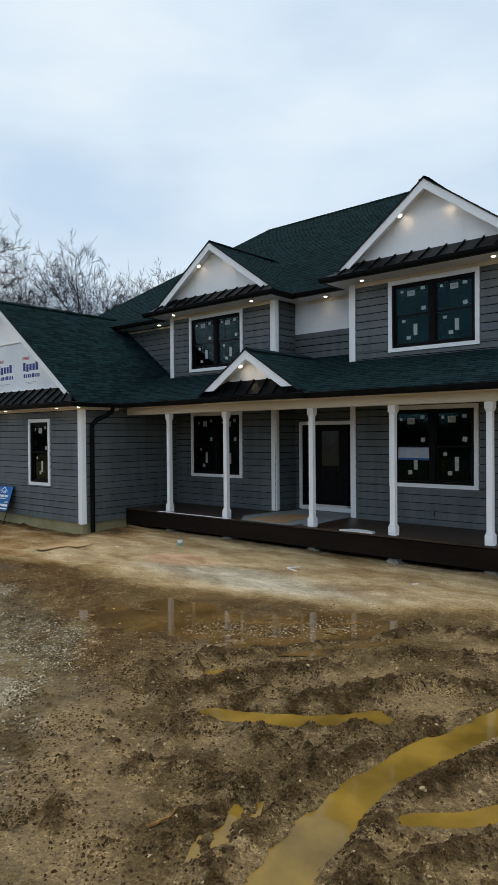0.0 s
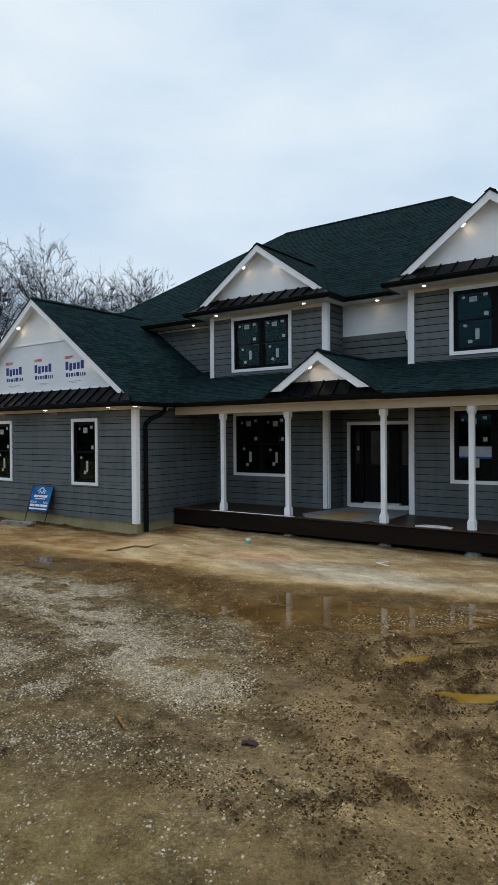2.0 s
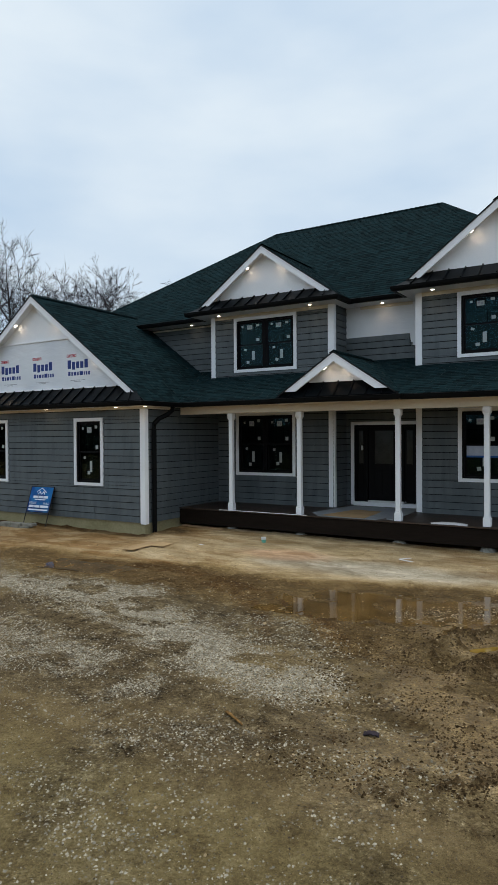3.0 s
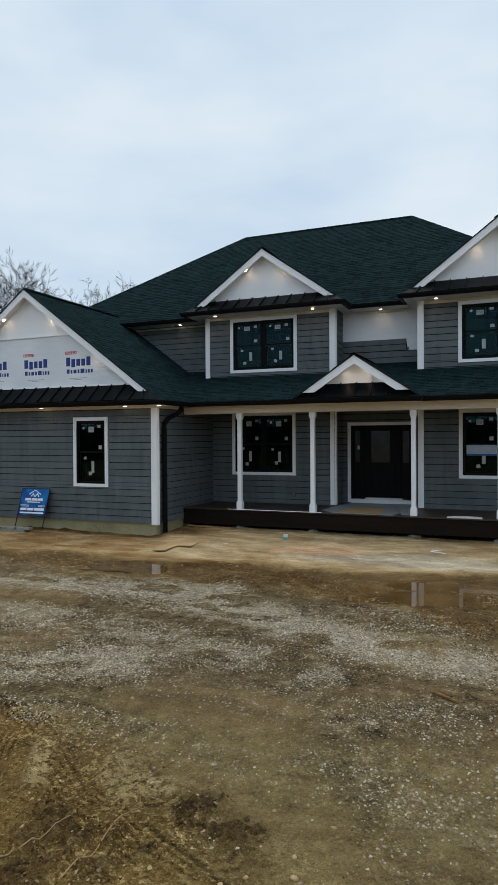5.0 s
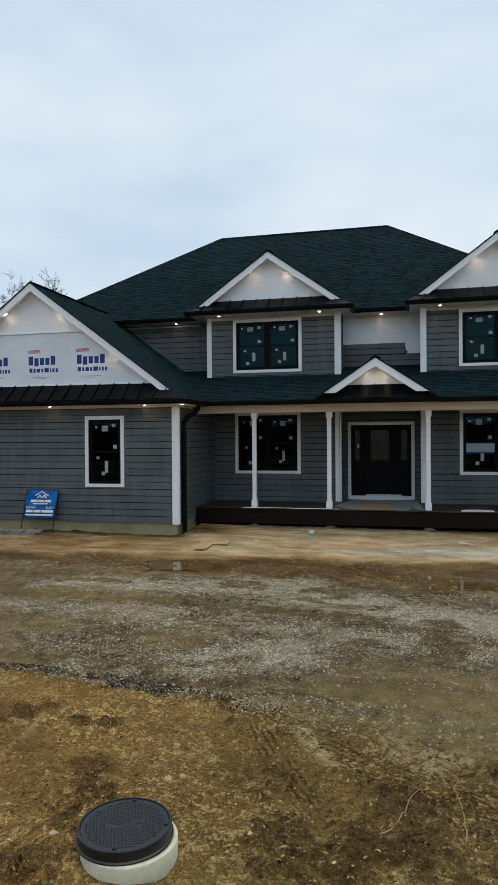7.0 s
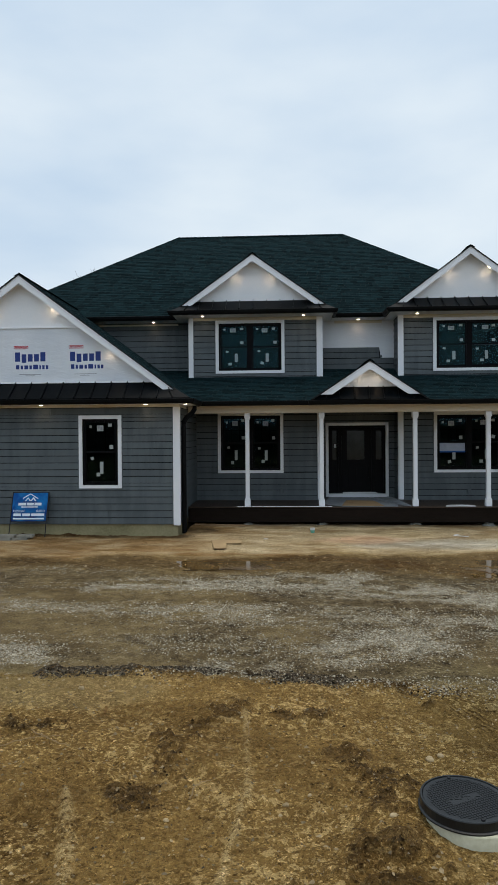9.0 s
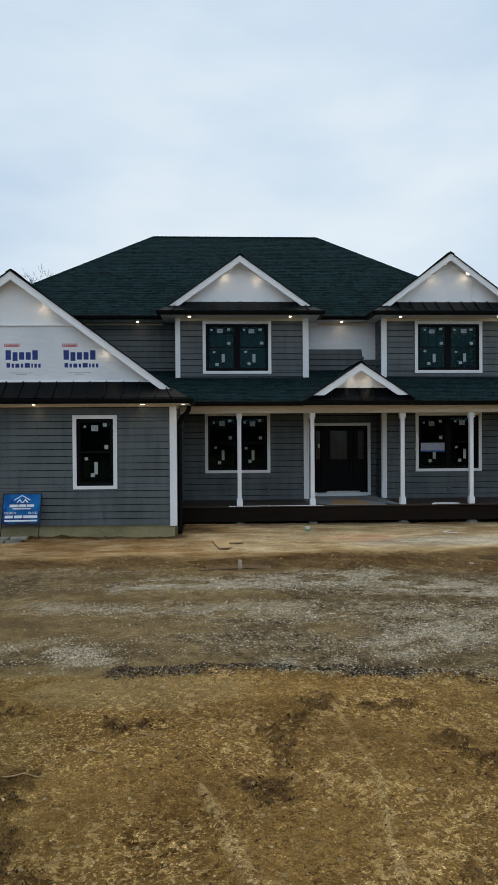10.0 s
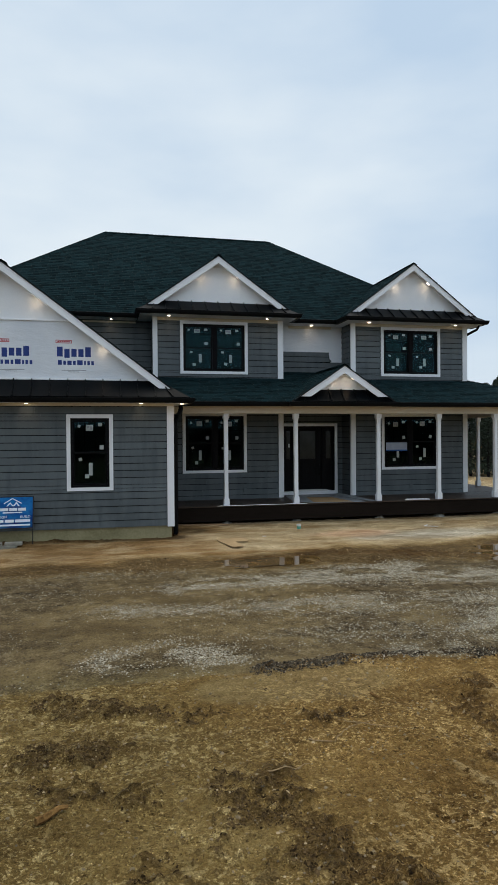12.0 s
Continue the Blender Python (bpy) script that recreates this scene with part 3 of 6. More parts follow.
RUT_PATCH = [(-3.22, 3.52), (-2.98, 3.12)]
RUT_Z, SIDE_Z, FAR_Z, FILM_Z, FILM_FAR_Z, THIN_Z, PATCH_Z = 0.03, 0.04, 0.05, 0.085, 0.10, 0.06, 0.03
CLOD_PATCHES = [([(-12.48, 0.08), (-12.86, -0.58), (-13.01, -1.21), (-13.19, -1.65)], 0.24), ([(-11.6, -0.9), (-11.3, -1.3), (-11.2, -1.5)], 0.27), ([(-11.5, -1.9), (-11.37, -2.5)], 0.32),
                ([(-9.47, -1.24), (-9.07, -1.42), (-8.5, -1.3)], 0.38), ([(-9.2, -0.96), (-8.5, -1.0)], 0.28), ([(-9.8, -1.7), (-9.3, -1.9), (-8.4, -1.9)], 0.42), ([(-15.4, -2.0), (-15.1, -2.5), (-14.95, -2.9)], 0.38),
                ([(-16.3, -2.5), (-15.8, -2.6)], 0.3), ([(-17.1, 0.35), (-16.2, -0.05), (-15.6, -0.28)], 0.28), ([(-17.2, -0.6), (-16.6, -0.7)], 0.25), ([(-15.6, -1.5), (-15.2, -1.45)], 0.22),
                ([(-13.2, -0.7), (-13.0, -0.9)], 0.2), ([(-12.55, -0.05), (-11.7, -0.2)], 0.18), ([(-8.2, -0.4), (-7.8, -0.6)], 0.22), ([(-10.1, -0.8), (-10.0, -1.0)], 0.15), ([(-14.6, -0.5), (-14.2, -0.6)], 0.18), ([(-16.9, -1.3), (-16.3, -1.5)], 0.2), ([(-12.0, -2.9), (-11.6, -3.0)], 0.3), ([(-10.6, 0.1), (-10.3, -0.2)], 0.12), ([(-11.9, 0.25), (-11.5, 0.2)], 0.14)]
TREADS = [([(-10.71, 0.46), (-9.79, -0.04), (-9.17, -0.52), (-8.5, -0.85), (-7.78, -1.13), (-7.0, -1.5)], 0.17, 0.0), ([(-10.31, -0.04), (-9.99, -0.61), (-9.64, -1.13)], 0.13, 0.0),
          ([(-8.9, -0.1), (-8.3, -0.55), (-7.6, -0.85)], 0.15, 1.0), ([(-14.0, -2.2), (-13.72, -2.8), (-13.4, -3.6)], 0.26, 1.0), ([(-6.6, 3.9), (-5.6, 3.2), (-4.9, 2.6)], 0.16, 1.0)]
CRUSTS = [([(-12.44, -0.1), (-12.41, -0.56), (-12.33, -1.61), (-12.42, -2.2), (-12.5, -3.1)], 0.05), ([(-13.74, -1.6), (-13.53, -2.22), (-13.36, -2.8), (-13.2, -3.4)], 0.05), ([(-9.94, 0.05), (-9.57, -0.53)], 0.13),
          ([(-9.09, -0.05), (-8.78, -0.40)], 0.2), ([(-9.04, -0.23), (-8.57, -0.22)], 0.16), ([(-12.7, -0.35), (-12.0, -0.38)], 0.04)]
RIM = [(-14.75, 0.76), (-13.8, 0.77), (-12.8, 0.81), (-11.74, 0.74), (-10.9, 0.55), (-10.3, 0.42)]
WHEELS = [[(-14.26, 7.67), (-13.04, 7.74), (-11.51, 7.39), (-9.65, 6.7), (-8.3, 6.12), (-7.5, 5.6), (-6.93, 4.8), (-6.43, 4.08), (-5.92, 3.49)],
          [(-13.9, 7.0), (-12.27, 7.15), (-11.16, 6.98), (-9.92, 6.48), (-9.16, 6.09), (-8.2, 5.2), (-7.6, 4.4)]]
FILM_LEFT = [(-8.6, 6.42), (-8.2, 6.3), (-7.8, 6.1)]
NEAR_X = [-30, -17.6, -14.5, -11.8, -10.3, -9.3, -8.5, -7.3, -6.5, -5, -2, 4]
NEAR_Y = [0.9, 0.75, 0.75, 0.66, 0.55, 0.02, -0.3, -0.66, -1.0, -1.5, -2.0, -2.0]
FAR_X = [-30, -18, -13.6, -11, -8.3, -7.0, -5.8, -4.8, 4]
FAR_Y = [6.4, 6.2, 5.9, 5.9, 5.5, 5.0, 4.2, 2.5, 0.8]
SAND_X = [-30, -18.4, -13.5, -10.8, -8.2, -6.9, -5.5, -4.4, -3.6, 4]
SAND_Y = [7.4, 7.4, 7.5, 7.6, 7.6, 8.1, 8.3, 8.7, 9.3, 10.3]


def along(x, y, pts, lug):
    """Distance to a tyre's line, and the place across its grooves (lug 0: they run along the line, 1: slantwise over it)."""
    best, at, run = np.full(np.shape(x), 1e9), np.zeros(np.shape(x)), 0.0
    for (ax, ay), (bx, by) in zip(pts, pts[1:]):
        dx, dy = bx - ax, by - ay
        n = math.hypot(dx, dy)
        t = np.clip(((x - ax) * dx + (y - ay) * dy) / (n * n), 0, 1)
        d = np.hypot(x - ax - t * dx, y - ay - t * dy)
        side = ((x - ax) * dy - (y - ay) * dx) / n
        at = np.where(d < best, lug * (run + t * n + 0.5 * np.abs(side)) * 0.6 + (1 - lug) * side, at)
        best = np.minimum(best, d)
        run += n
    return best, at


def terrain(x, y):
    """Height of the ground and the masks of its soils at arrays of places."""
    wob = (fbm(x * 0.9, y * 0.9, 3) - 0.5) * 1.1
    near = y - np.interp(x, NEAR_X, NEAR_Y) + wob * 0.35
    far = np.interp(x, FAR_X, FAR_Y) - y + wob * 0.8
    sandy = y - np.interp(x, SAND_X, SAND_Y) + wob
    inside = step(-90, -40, x) * step(60, 20, x)
    loosely = step(-11.0, -9.2, x)
    drive = step(-0.06 - 0.6 * loosely, 0.12 + 0.6 * loosely, near + loosely * wob * 0.5) * step(-0.35, 0.4, far)
    sand = step(-0.5, 0.6, sandy) * inside
    rust = step(-0.3, 0.3, -far) * (1 - step(-0.6, 0.3, sandy)) * step(-0.1, 0.2, near)
    churn = step(-6.6, -4.9, x + wob * 1.2) * (1 - step(-0.8, 0.1, sandy)) * step(-0.3, 0.6, y - 1.5)
    churn = churn * (0.25 + 0.75 * step(0.46, 0.6, fbm(x * 1.1, y * 1.9, 21)))
    silt = step(0.42, 0.6, fbm(x * 0.45, y * 0.8, 31)) * drive * (1 - 0.6 * step(4, 6, y))
    mud = step(-6.9, -5.4, x + wob * 1.2) * (1 - step(-0.8, 0.1, sandy)) * step(-0.2, 0.8, y - 1.2)
    silt = np.maximum(silt, mud * 0.8)
    fresh = np.zeros_like(x)
    for pts in RIDGES:
        fresh = np.maximum(fresh, np.exp(-((to_line(x, y, pts) + wob * 0.12) / 0.17) ** 2))
    fine = fbm(x * 17, y * 17, 24, 2) - 0.5
    fresh = mud * step(0.36, 0.66, fresh * 0.60 + (fbm(x * 5.5, y * 6.5, 23) - 0.5) * 1.5 + fine * 0.9)
    churn = np.maximum(churn * (0.3 + 0.7 * (1 - mud)), fresh)
    silt = np.maximum(silt, step(1.1, 0.8, np.hypot((x + 14.55) / 1.25, (y - 0.26) / 0.5) + wob * 0.3))
    silt = np.maximum(silt, 0.85 * step(0.7, 0.25, to_line(x, y, [(-8.7, 0.5), (-7.8, 0.1), (-7.2, -0.6), (-6.9, -1.3)]) + wob * 0.3))
    silt = np.maximum(silt, step(1.0, 0.5, np.hypot((x + 6.0) / 1.4, (y - 0.6) / 1.6)) * 0.9)
    pale = np.zeros_like(x)
    for pts, w, much in PALE_BANDS:
        pale = np.maximum(pale, much * step(w * 2.2, w * 0.1, to_line(x, y, pts) + wob * 0.4))
    pale = pale * (0.06 + 0.94 * step(0.40, 0.56, fbm(x * 2.0, y * 3.6, 41, 5) + 0.02))
    clod = np.zeros_like(x)
    for pts, r in CLOD_PATCHES:
        clod = np.maximum(clod, step(r * 1.5, r * 0.2, to_line(x, y, pts) + wob * 0.3))
    clod = step(0.37, 0.66, clod * 0.66 + ((fbm(x * 4.5, y * 4.5, 51) - 0.5) * 1.9 + fine * 1.1) * step(0.0, 0.25, clod))
    tread, tread_at = np.zeros_like(x), np.zeros_like(x)
    for pts, half, lug in TREADS:
        d, at = along(x, y, pts, lug)
        tread = np.where(d < half * 1.3, np.maximum(tread, step(half * 1.15, half * 0.8, d)), tread)
        tread_at = np.where(d < half * 1.3, at, tread_at)
    crust = np.zeros_like(x)
    for pts, r in CRUSTS:
        crust = np.maximum(crust, step(r, r * 0.4, to_line(x, y, pts) + wob * 0.06))
    rim = step(0.2, 0.02, to_line(x, y, RIM) + wob * 0.2)
    foot = step(0.32, 0.08, np.abs(y - 10.0)) * step(-14.2, -14.6, x) + step(0.3, 0.05, np.abs(y - 11.55)) * step(-14.7, -14.4, x) * 0.7
    churn = np.maximum(churn, 0.7 * foot * step(0.38, 0.6, fbm(x * 2.5, y * 2.5, 25)) * step(40, 10, np.abs(x + 10)))
    churn = np.maximum(churn, clod * 0.9)
    churn = np.maximum(churn, rim * 1.05 * step(0.36, 0.52, fbm(x * 2.2, y * 3.2, 61) + 0.06))
    rust = np.maximum(rust, np.clip(foot, 0, 1) * 0.9)
    corner = step(0.9, 0.3, np.hypot((x + 14.3) / 1.0, (y - 10.7) / 0.7))
    rust = np.maximum(rust, corner)
    churn = np.maximum(churn, corner * 0.5 * step(0.42, 0.58, fbm(x * 4, y * 4, 27)))
    ash = 0.85 * step(1.0, 0.35, np.hypot((x + 7.9) / 3.4, (y - 8.9) / 1.0) + wob * 0.5) * sand
    pink = 0.75 * step(1.0, 0.3, np.hypot((x + 10.3) / 1.7, (y - 9.4) / 0.7) + wob * 0.5) * sand
    # height
    z = np.interp(y, [-60, -6, 0, 3, 7, 10, 11.6, 14, 40], [-0.3, -0.10, -0.02, 0.05, 0.10, 0.15, 0.195, 0.19, 0.3])
    z = z + (fbm(x * 0.35, y * 0.35, 5) - 0.5) * 0.10
    rough = (1 - 0.6 * mud) * 0.05 * (1 - 0.75 * drive) * (1 - 0.6 * sand) + 0.03 * churn
    z = z + (fbm(x * 2.6, y * 2.6, 7, 5) - 0.5) * rough * 2
    bare = np.clip(churn * (1 - 0.5 * mud) + 0.30 * (1 - drive) * (1 - sand) * (1 - mud) + 0.6 * fresh, 0, 1)
    z = z + np.maximum(fbm(x * 5.5, y * 5.5, 9, 3) - 0.48, 0) * 0.15 * bare
    z = z + np.maximum(fbm(x * 13, y * 13, 10, 2) - 0.5, 0) * 0.11 * bare + np.maximum(fine, 0) * 0.07 * bare + (fbm(x * 9, y * 9, 12, 2) - 0.5) * 0.012 * drive
    muddy = step(-6.8, -5.2, x) * step(9.5, 8.0, y) * step(2.2, 3.4, y)
    for pts in RIDGES:
        d = to_line(x, y, pts) + wob * 0.12
        z = z + muddy * (0.08 * np.exp(-(d / 0.11) ** 2) - 0.03 * np.exp(-((d - 0.27) / 0.12) ** 2)) * (0.15 + 1.5 * fbm(x * 3.4, y * 3.4, 71, 3))
    edge = (fbm(x * 3, y * 3, 81) - 0.5) * 0.14 + (fbm(x * 9, y * 9, 83, 3) - 0.5) * 0.06
    for pts, w, level in ((RUT, 0.17, RUT_Z), (RUT_SIDE, 0.10, SIDE_Z), (RUT_FAR, 0.135, FAR_Z), (RUT_THIN, 0.07, THIN_Z), (RUT_PATCH, 0.06, PATCH_Z)):
        d = to_line(x, y, pts) + edge
        z = np.where(d < w * 2.6, z + (np.minimum(z, level + 0.07) - z) * step(w * 2.6, w * 1.3, d), z)
        z = z + (level - 0.05 - z) * step(w * 1.4, w * 0.6, d)
        z = np.where((d > w * 1.1) & (d < w * 2.4), np.maximum(z, level + 0.02), z)
    for pts, w, level in ((FILM, 0.72, FILM_Z), (FILM_LEFT, 0.2, FILM_Z), (FILM_FAR, 0.36, FILM_FAR_Z)):
        d = to_line(x, y, pts) + edge * 1.6 + wob * 0.25
        flat = step(w * 1.7, w * 0.6, d)
        z = z + (level - 0.012 + (fbm(x * 4, y * 4, 91) - 0.5) * 0.05 - z) * flat
    film = step(1.5, 0.6, to_line(x, y, FILM) + wob * 0.3)
    z = z + 0.035 * rim * fbm(x * 6, y * 6, 95)
    # tyre marks on the bare dirt and the drive
    wheel = np.zeros_like(x)
    for pts in WHEELS:
        wheel = np.maximum(wheel, step(0.26, 0.10, to_line(x, y, pts) + wob * 0.16))
    wheel = wheel * (0.45 + 0.55 * step(0.38, 0.55, fbm(x * 3, y * 3, 87)))
    z = z - 0.018 * wheel * sand
    z = z - 0.012 * tread
    z = z + 0.02 * crust
    front = np.where(x < -14.6, 10.6, 12.3)
    house = step(0.5, 0.1, np.maximum(np.maximum(-22.6 - x, x + 2.6), np.maximum(front - y, y - 26)))
    z = z + (0.02 - z) * house
    z = z + 0.11 * np.exp(-((x + 11.22) / 0.28) ** 2 - ((y + 1.95) / 0.5) ** 2)
    pit = np.exp(-((x + 15.2) / 0.9) ** 2 - ((y - 10.0) / 0.35) ** 2)
    z = z - 0.06 * pit
    wet = np.clip(0.25 + 0.75 * churn + 0.6 * film + 0.35 * silt + 0.25 * drive - 0.5 * sand + 0.3 * rust, 0, 1)
    return z, dict(sand=sand, rust=rust * 0.75, drive=drive, silt=silt * 0.85, churn=churn * 0.85, pale=pale * 0.6, slick_lit=mud * (1 - fresh) * step(0.40, 0.62, fbm(x * 1.7, y * 1.7, 37)), olive=np.maximum(step(-14.0, -16.4, x + wob), 0.85 * step(-11.4, -9.8, x + wob)) * step(1.6, 0.6, y), bare=(1 - drive) * (1 - sand) * (1 - mud) * (1 - rust), loose=np.clip(1 + 0.7 * mud - 0.35 * drive - 0.5 * sand - 0.6 * silt + churn * (1 - 0.4 * mud) + 1.2 * fresh, 0.05, 1), wet=wet, ash=ash, pink=pink, brown=np.clip(sand * step(-12.6, -15.2, x + wob) * (0.55 + 0.45 * step(0.4, 0.6, fbm(x * 1.3, y * 3.2, 33))) + sand * 0.6 * step(0.56, 0.68, fbm(x * 0.9, y * 2.6, 35)) + 0.75 * wheel * step(3.6, 5.2, y), 0, 1), tread=tread, tread_at=tread_at, crust=crust)


def ground_height(x, y):
    return float(terrain(np.array([x], float), np.array([y], float))[0][0])


def sheet_lines(inner, reach):
    """The fine lines given, and ever wider steps beyond them."""
    left, right, s = [], [], inner[1] - inner[0]
    a, b = inner[0], inner[-1]
    while a > -reach:
        s *= 1.25
        a -= s
        b += s
        left.append(a)
        right.append(b)
    return np.concatenate([left[::-1], inner, right])


gx = sheet_lines(np.arange(-22.5, 0.5, 0.032), 900)
gy = sheet_lines(np.concatenate([np.arange(-4.2, 8.5, 0.028), np.arange(8.5, 11.95, 0.05)]), 900)
GX, GY = np.meshgrid(gx, gy)
GZ, masks = terrain(GX.ravel(), GY.ravel())
nx, ny = len(gx), len(gy)
idx = np.arange(nx * ny).reshape(ny, nx)
quads = np.stack([idx[:-1, :-1], idx[:-1, 1:], idx[1:, 1:], idx[1:, :-1]], -1).reshape(-1, 4)
g_me = bpy.data.meshes.new("ground")
g_me.vertices.add(nx * ny)
g_me.vertices.foreach_set("co", np.stack([GX.ravel(), GY.ravel(), GZ], -1).ravel().astype(np.float32))
g_me.loops.add(quads.size)
g_me.loops.foreach_set("vertex_index", quads.ravel().astype(np.int32))
g_me.polygons.add(len(quads))
g_me.polygons.foreach_set("loop_start", (np.arange(len(quads)) * 4).astype(np.int32))
g_me.polygons.foreach_set("use_smooth", np.ones(len(quads), bool))
g_me.update(calc_edges=True)
for name, values in masks.items():
    g_me.attributes.new(name, "FLOAT", "POINT").data.foreach_set("value", values.astype(np.float32))
g_me.materials.append(SOIL)
ground = tagged(new("ground", g_me), "churned muddy building-site soil with gravel and sand", "ground", kind="structure")


def lookup(x, y):
    """Height and soils at places well inside the fine part of the sheet."""
    i, j = np.searchsorted(gx, x) - 1, np.searchsorted(gy, y) - 1
    u, v = (x - gx[i]) / (gx[i + 1] - gx[i]), (y - gy[j]) / (gy[j + 1] - gy[j])
    k = j * nx + i
    z = (GZ[k] * (1 - u) + GZ[k + 1] * u) * (1 - v) + (GZ[k + nx] * (1 - u) + GZ[k + nx + 1] * u) * v
    return z, {name: values[k] for name, values in masks.items()}


def puddle(pts, half, level, mat, label):
    """A level sheet of water along a line; the banks give it its outline."""
    bm = bmesh.new()
    left, right = [], []
    for i, p in enumerate(pts):
        a, b = Vector(pts[max(i - 1, 0)]), Vector(pts[min(i + 1, len(pts) - 1)])
        d = (b - a).normalized()
        n = Vector((-d.y, d.x))
        e = Vector(p) + (d * half * (1 if i else -1) if i in (0, len(pts) - 1) else Vector((0, 0)))
        left.append(bm.verts.new((*(e + n * half), level)))
        right.append(bm.verts.new((*(e - n * half), level)))
    for i in range(len(pts) - 1):
        bm.faces.new((right[i], right[i + 1], left[i + 1], left[i]))
    me = mesh_of("puddle", bm, mat)
    ob = new("puddle", me)
    if me.polygons[0].normal.z < 0:
        me.flip_normals()
    return tagged(ob, label, "puddle", kind="structure")


puddle(RUT, 0.36, RUT_Z, OCHRE_WATER, "ochre muddy water standing in a tyre rut")
puddle(RUT_SIDE, 0.2, SIDE_Z, OCHRE_WATER, "ochre muddy water in a short rut")
puddle(RUT_FAR, 0.27, FAR_Z, OCHRE_WATER, "narrow ochre puddle between mud ridges")
puddle(RUT_THIN, 0.16, THIN_Z, OCHRE_WATER, "thin ochre puddle along a mud ridge")
puddle(RUT_PATCH, 0.2, PATCH_Z, OCHRE_WATER, "small ochre puddle in churned mud")
puddle(FILM, 1.1, FILM_Z, FILM_WATER, "shallow brown puddle with floating bits before the porch")
puddle(FILM_FAR, 0.5, FILM_FAR_Z, FILM_WATER, "thin film of water on the sandy soil")


# ---- the house ----
DECK_Z, WALL_Y, BACK_Y = 0.72, 13.6, 14.45
GAR_Y, GAR_X, GAR_L = 10.2, -14.75, -22.8
COURSE = 0.178
house = thing("house", "two-storey grey clapboard house with dark shingle roof, unfinished", "house", pose(-12.9, 18.0, 0.05))


def unit_board():
    bm = bmesh.new()
    # each board stops short, so the darkened core shows as a shade line
    pts = [(0, -0.034, 0), (0, -0.019, 0.90), (0, 0.004, 0.90), (0, 0.004, 0)]
    prism(bm, pts, (1, 0, 0))
    return mesh_of("board", bm, SIDING)


BOARD = unit_board()
board_rng = random.Random(5)


def siding(wall, x, y, turn, length, z0, z1, holes=()):
    """Lapped boards on a wall that starts at x, y and runs along its own +x, seen from its -y side. holes: (u0, u1, z0, z1)."""
    base = pose(x, y, 0, 0, 0, turn)
    z = z0
    while z < z1 - 0.02:
        top = min(z + COURSE, z1)
        cuts = sorted({z, top} | {v for h in holes for v in h[2:] if z < v < top})
        for a, b in zip(cuts, cuts[1:]):
            spans = [(0.0, length)]
            for u0, u1, h0, h1 in holes:
                if h0 < (a + b) / 2 < h1:
                    spans = [s for p, q in spans for s in ((p, min(q, u0)), (max(p, u1), q)) if s[1] - s[0] > 0.02]
            for p, q in spans:
                joints = [p]
                while q - joints[-1] > 3.66:
                    joints.append(joints[-1] + board_rng.uniform(1.2, 3.4))
                joints.append(q)
                for c, d in zip(joints, joints[1:]):
                    ob = new("board", BOARD)
                    ob.matrix_basis = base @ pose(c, 0, a) @ Matrix.Diagonal((d - c - 0.003, 1, b - a, 1))
                    adopt(ob, wall)
        z += COURSE


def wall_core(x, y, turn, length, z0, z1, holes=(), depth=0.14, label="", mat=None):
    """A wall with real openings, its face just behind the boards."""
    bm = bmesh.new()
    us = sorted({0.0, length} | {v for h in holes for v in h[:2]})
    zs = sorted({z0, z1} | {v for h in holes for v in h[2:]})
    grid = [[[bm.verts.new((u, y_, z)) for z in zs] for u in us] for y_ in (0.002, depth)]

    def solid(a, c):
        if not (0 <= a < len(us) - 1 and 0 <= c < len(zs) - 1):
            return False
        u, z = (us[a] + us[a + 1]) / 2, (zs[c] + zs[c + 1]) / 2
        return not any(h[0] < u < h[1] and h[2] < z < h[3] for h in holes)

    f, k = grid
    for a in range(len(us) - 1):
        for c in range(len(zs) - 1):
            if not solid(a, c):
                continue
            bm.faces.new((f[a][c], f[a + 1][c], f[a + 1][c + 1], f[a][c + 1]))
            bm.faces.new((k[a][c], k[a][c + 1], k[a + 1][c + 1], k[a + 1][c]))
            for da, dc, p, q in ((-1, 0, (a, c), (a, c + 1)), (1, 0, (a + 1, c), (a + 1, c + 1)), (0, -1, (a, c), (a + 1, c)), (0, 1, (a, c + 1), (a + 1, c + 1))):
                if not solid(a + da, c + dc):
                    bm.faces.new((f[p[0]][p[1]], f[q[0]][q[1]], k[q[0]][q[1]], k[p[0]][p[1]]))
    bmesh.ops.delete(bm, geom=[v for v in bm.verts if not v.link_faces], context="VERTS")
    return part("wall", bm, mat or CORE_SHADE, house, label, pose(x, y, 0, 0, 0, turn))


def clad_wall(x, y, turn, length, z0, z1, holes=(), label="grey lapped fibre-cement boards"):
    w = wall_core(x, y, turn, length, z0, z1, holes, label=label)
    siding(w, x, y, turn, length, z0, z1, holes)
    return w


def trim_board(a, b, mat=None, label="", bevel=0.004, name="trim"):
    return part(name, boxed(a, b, bevel), mat or WHITE, house, label)


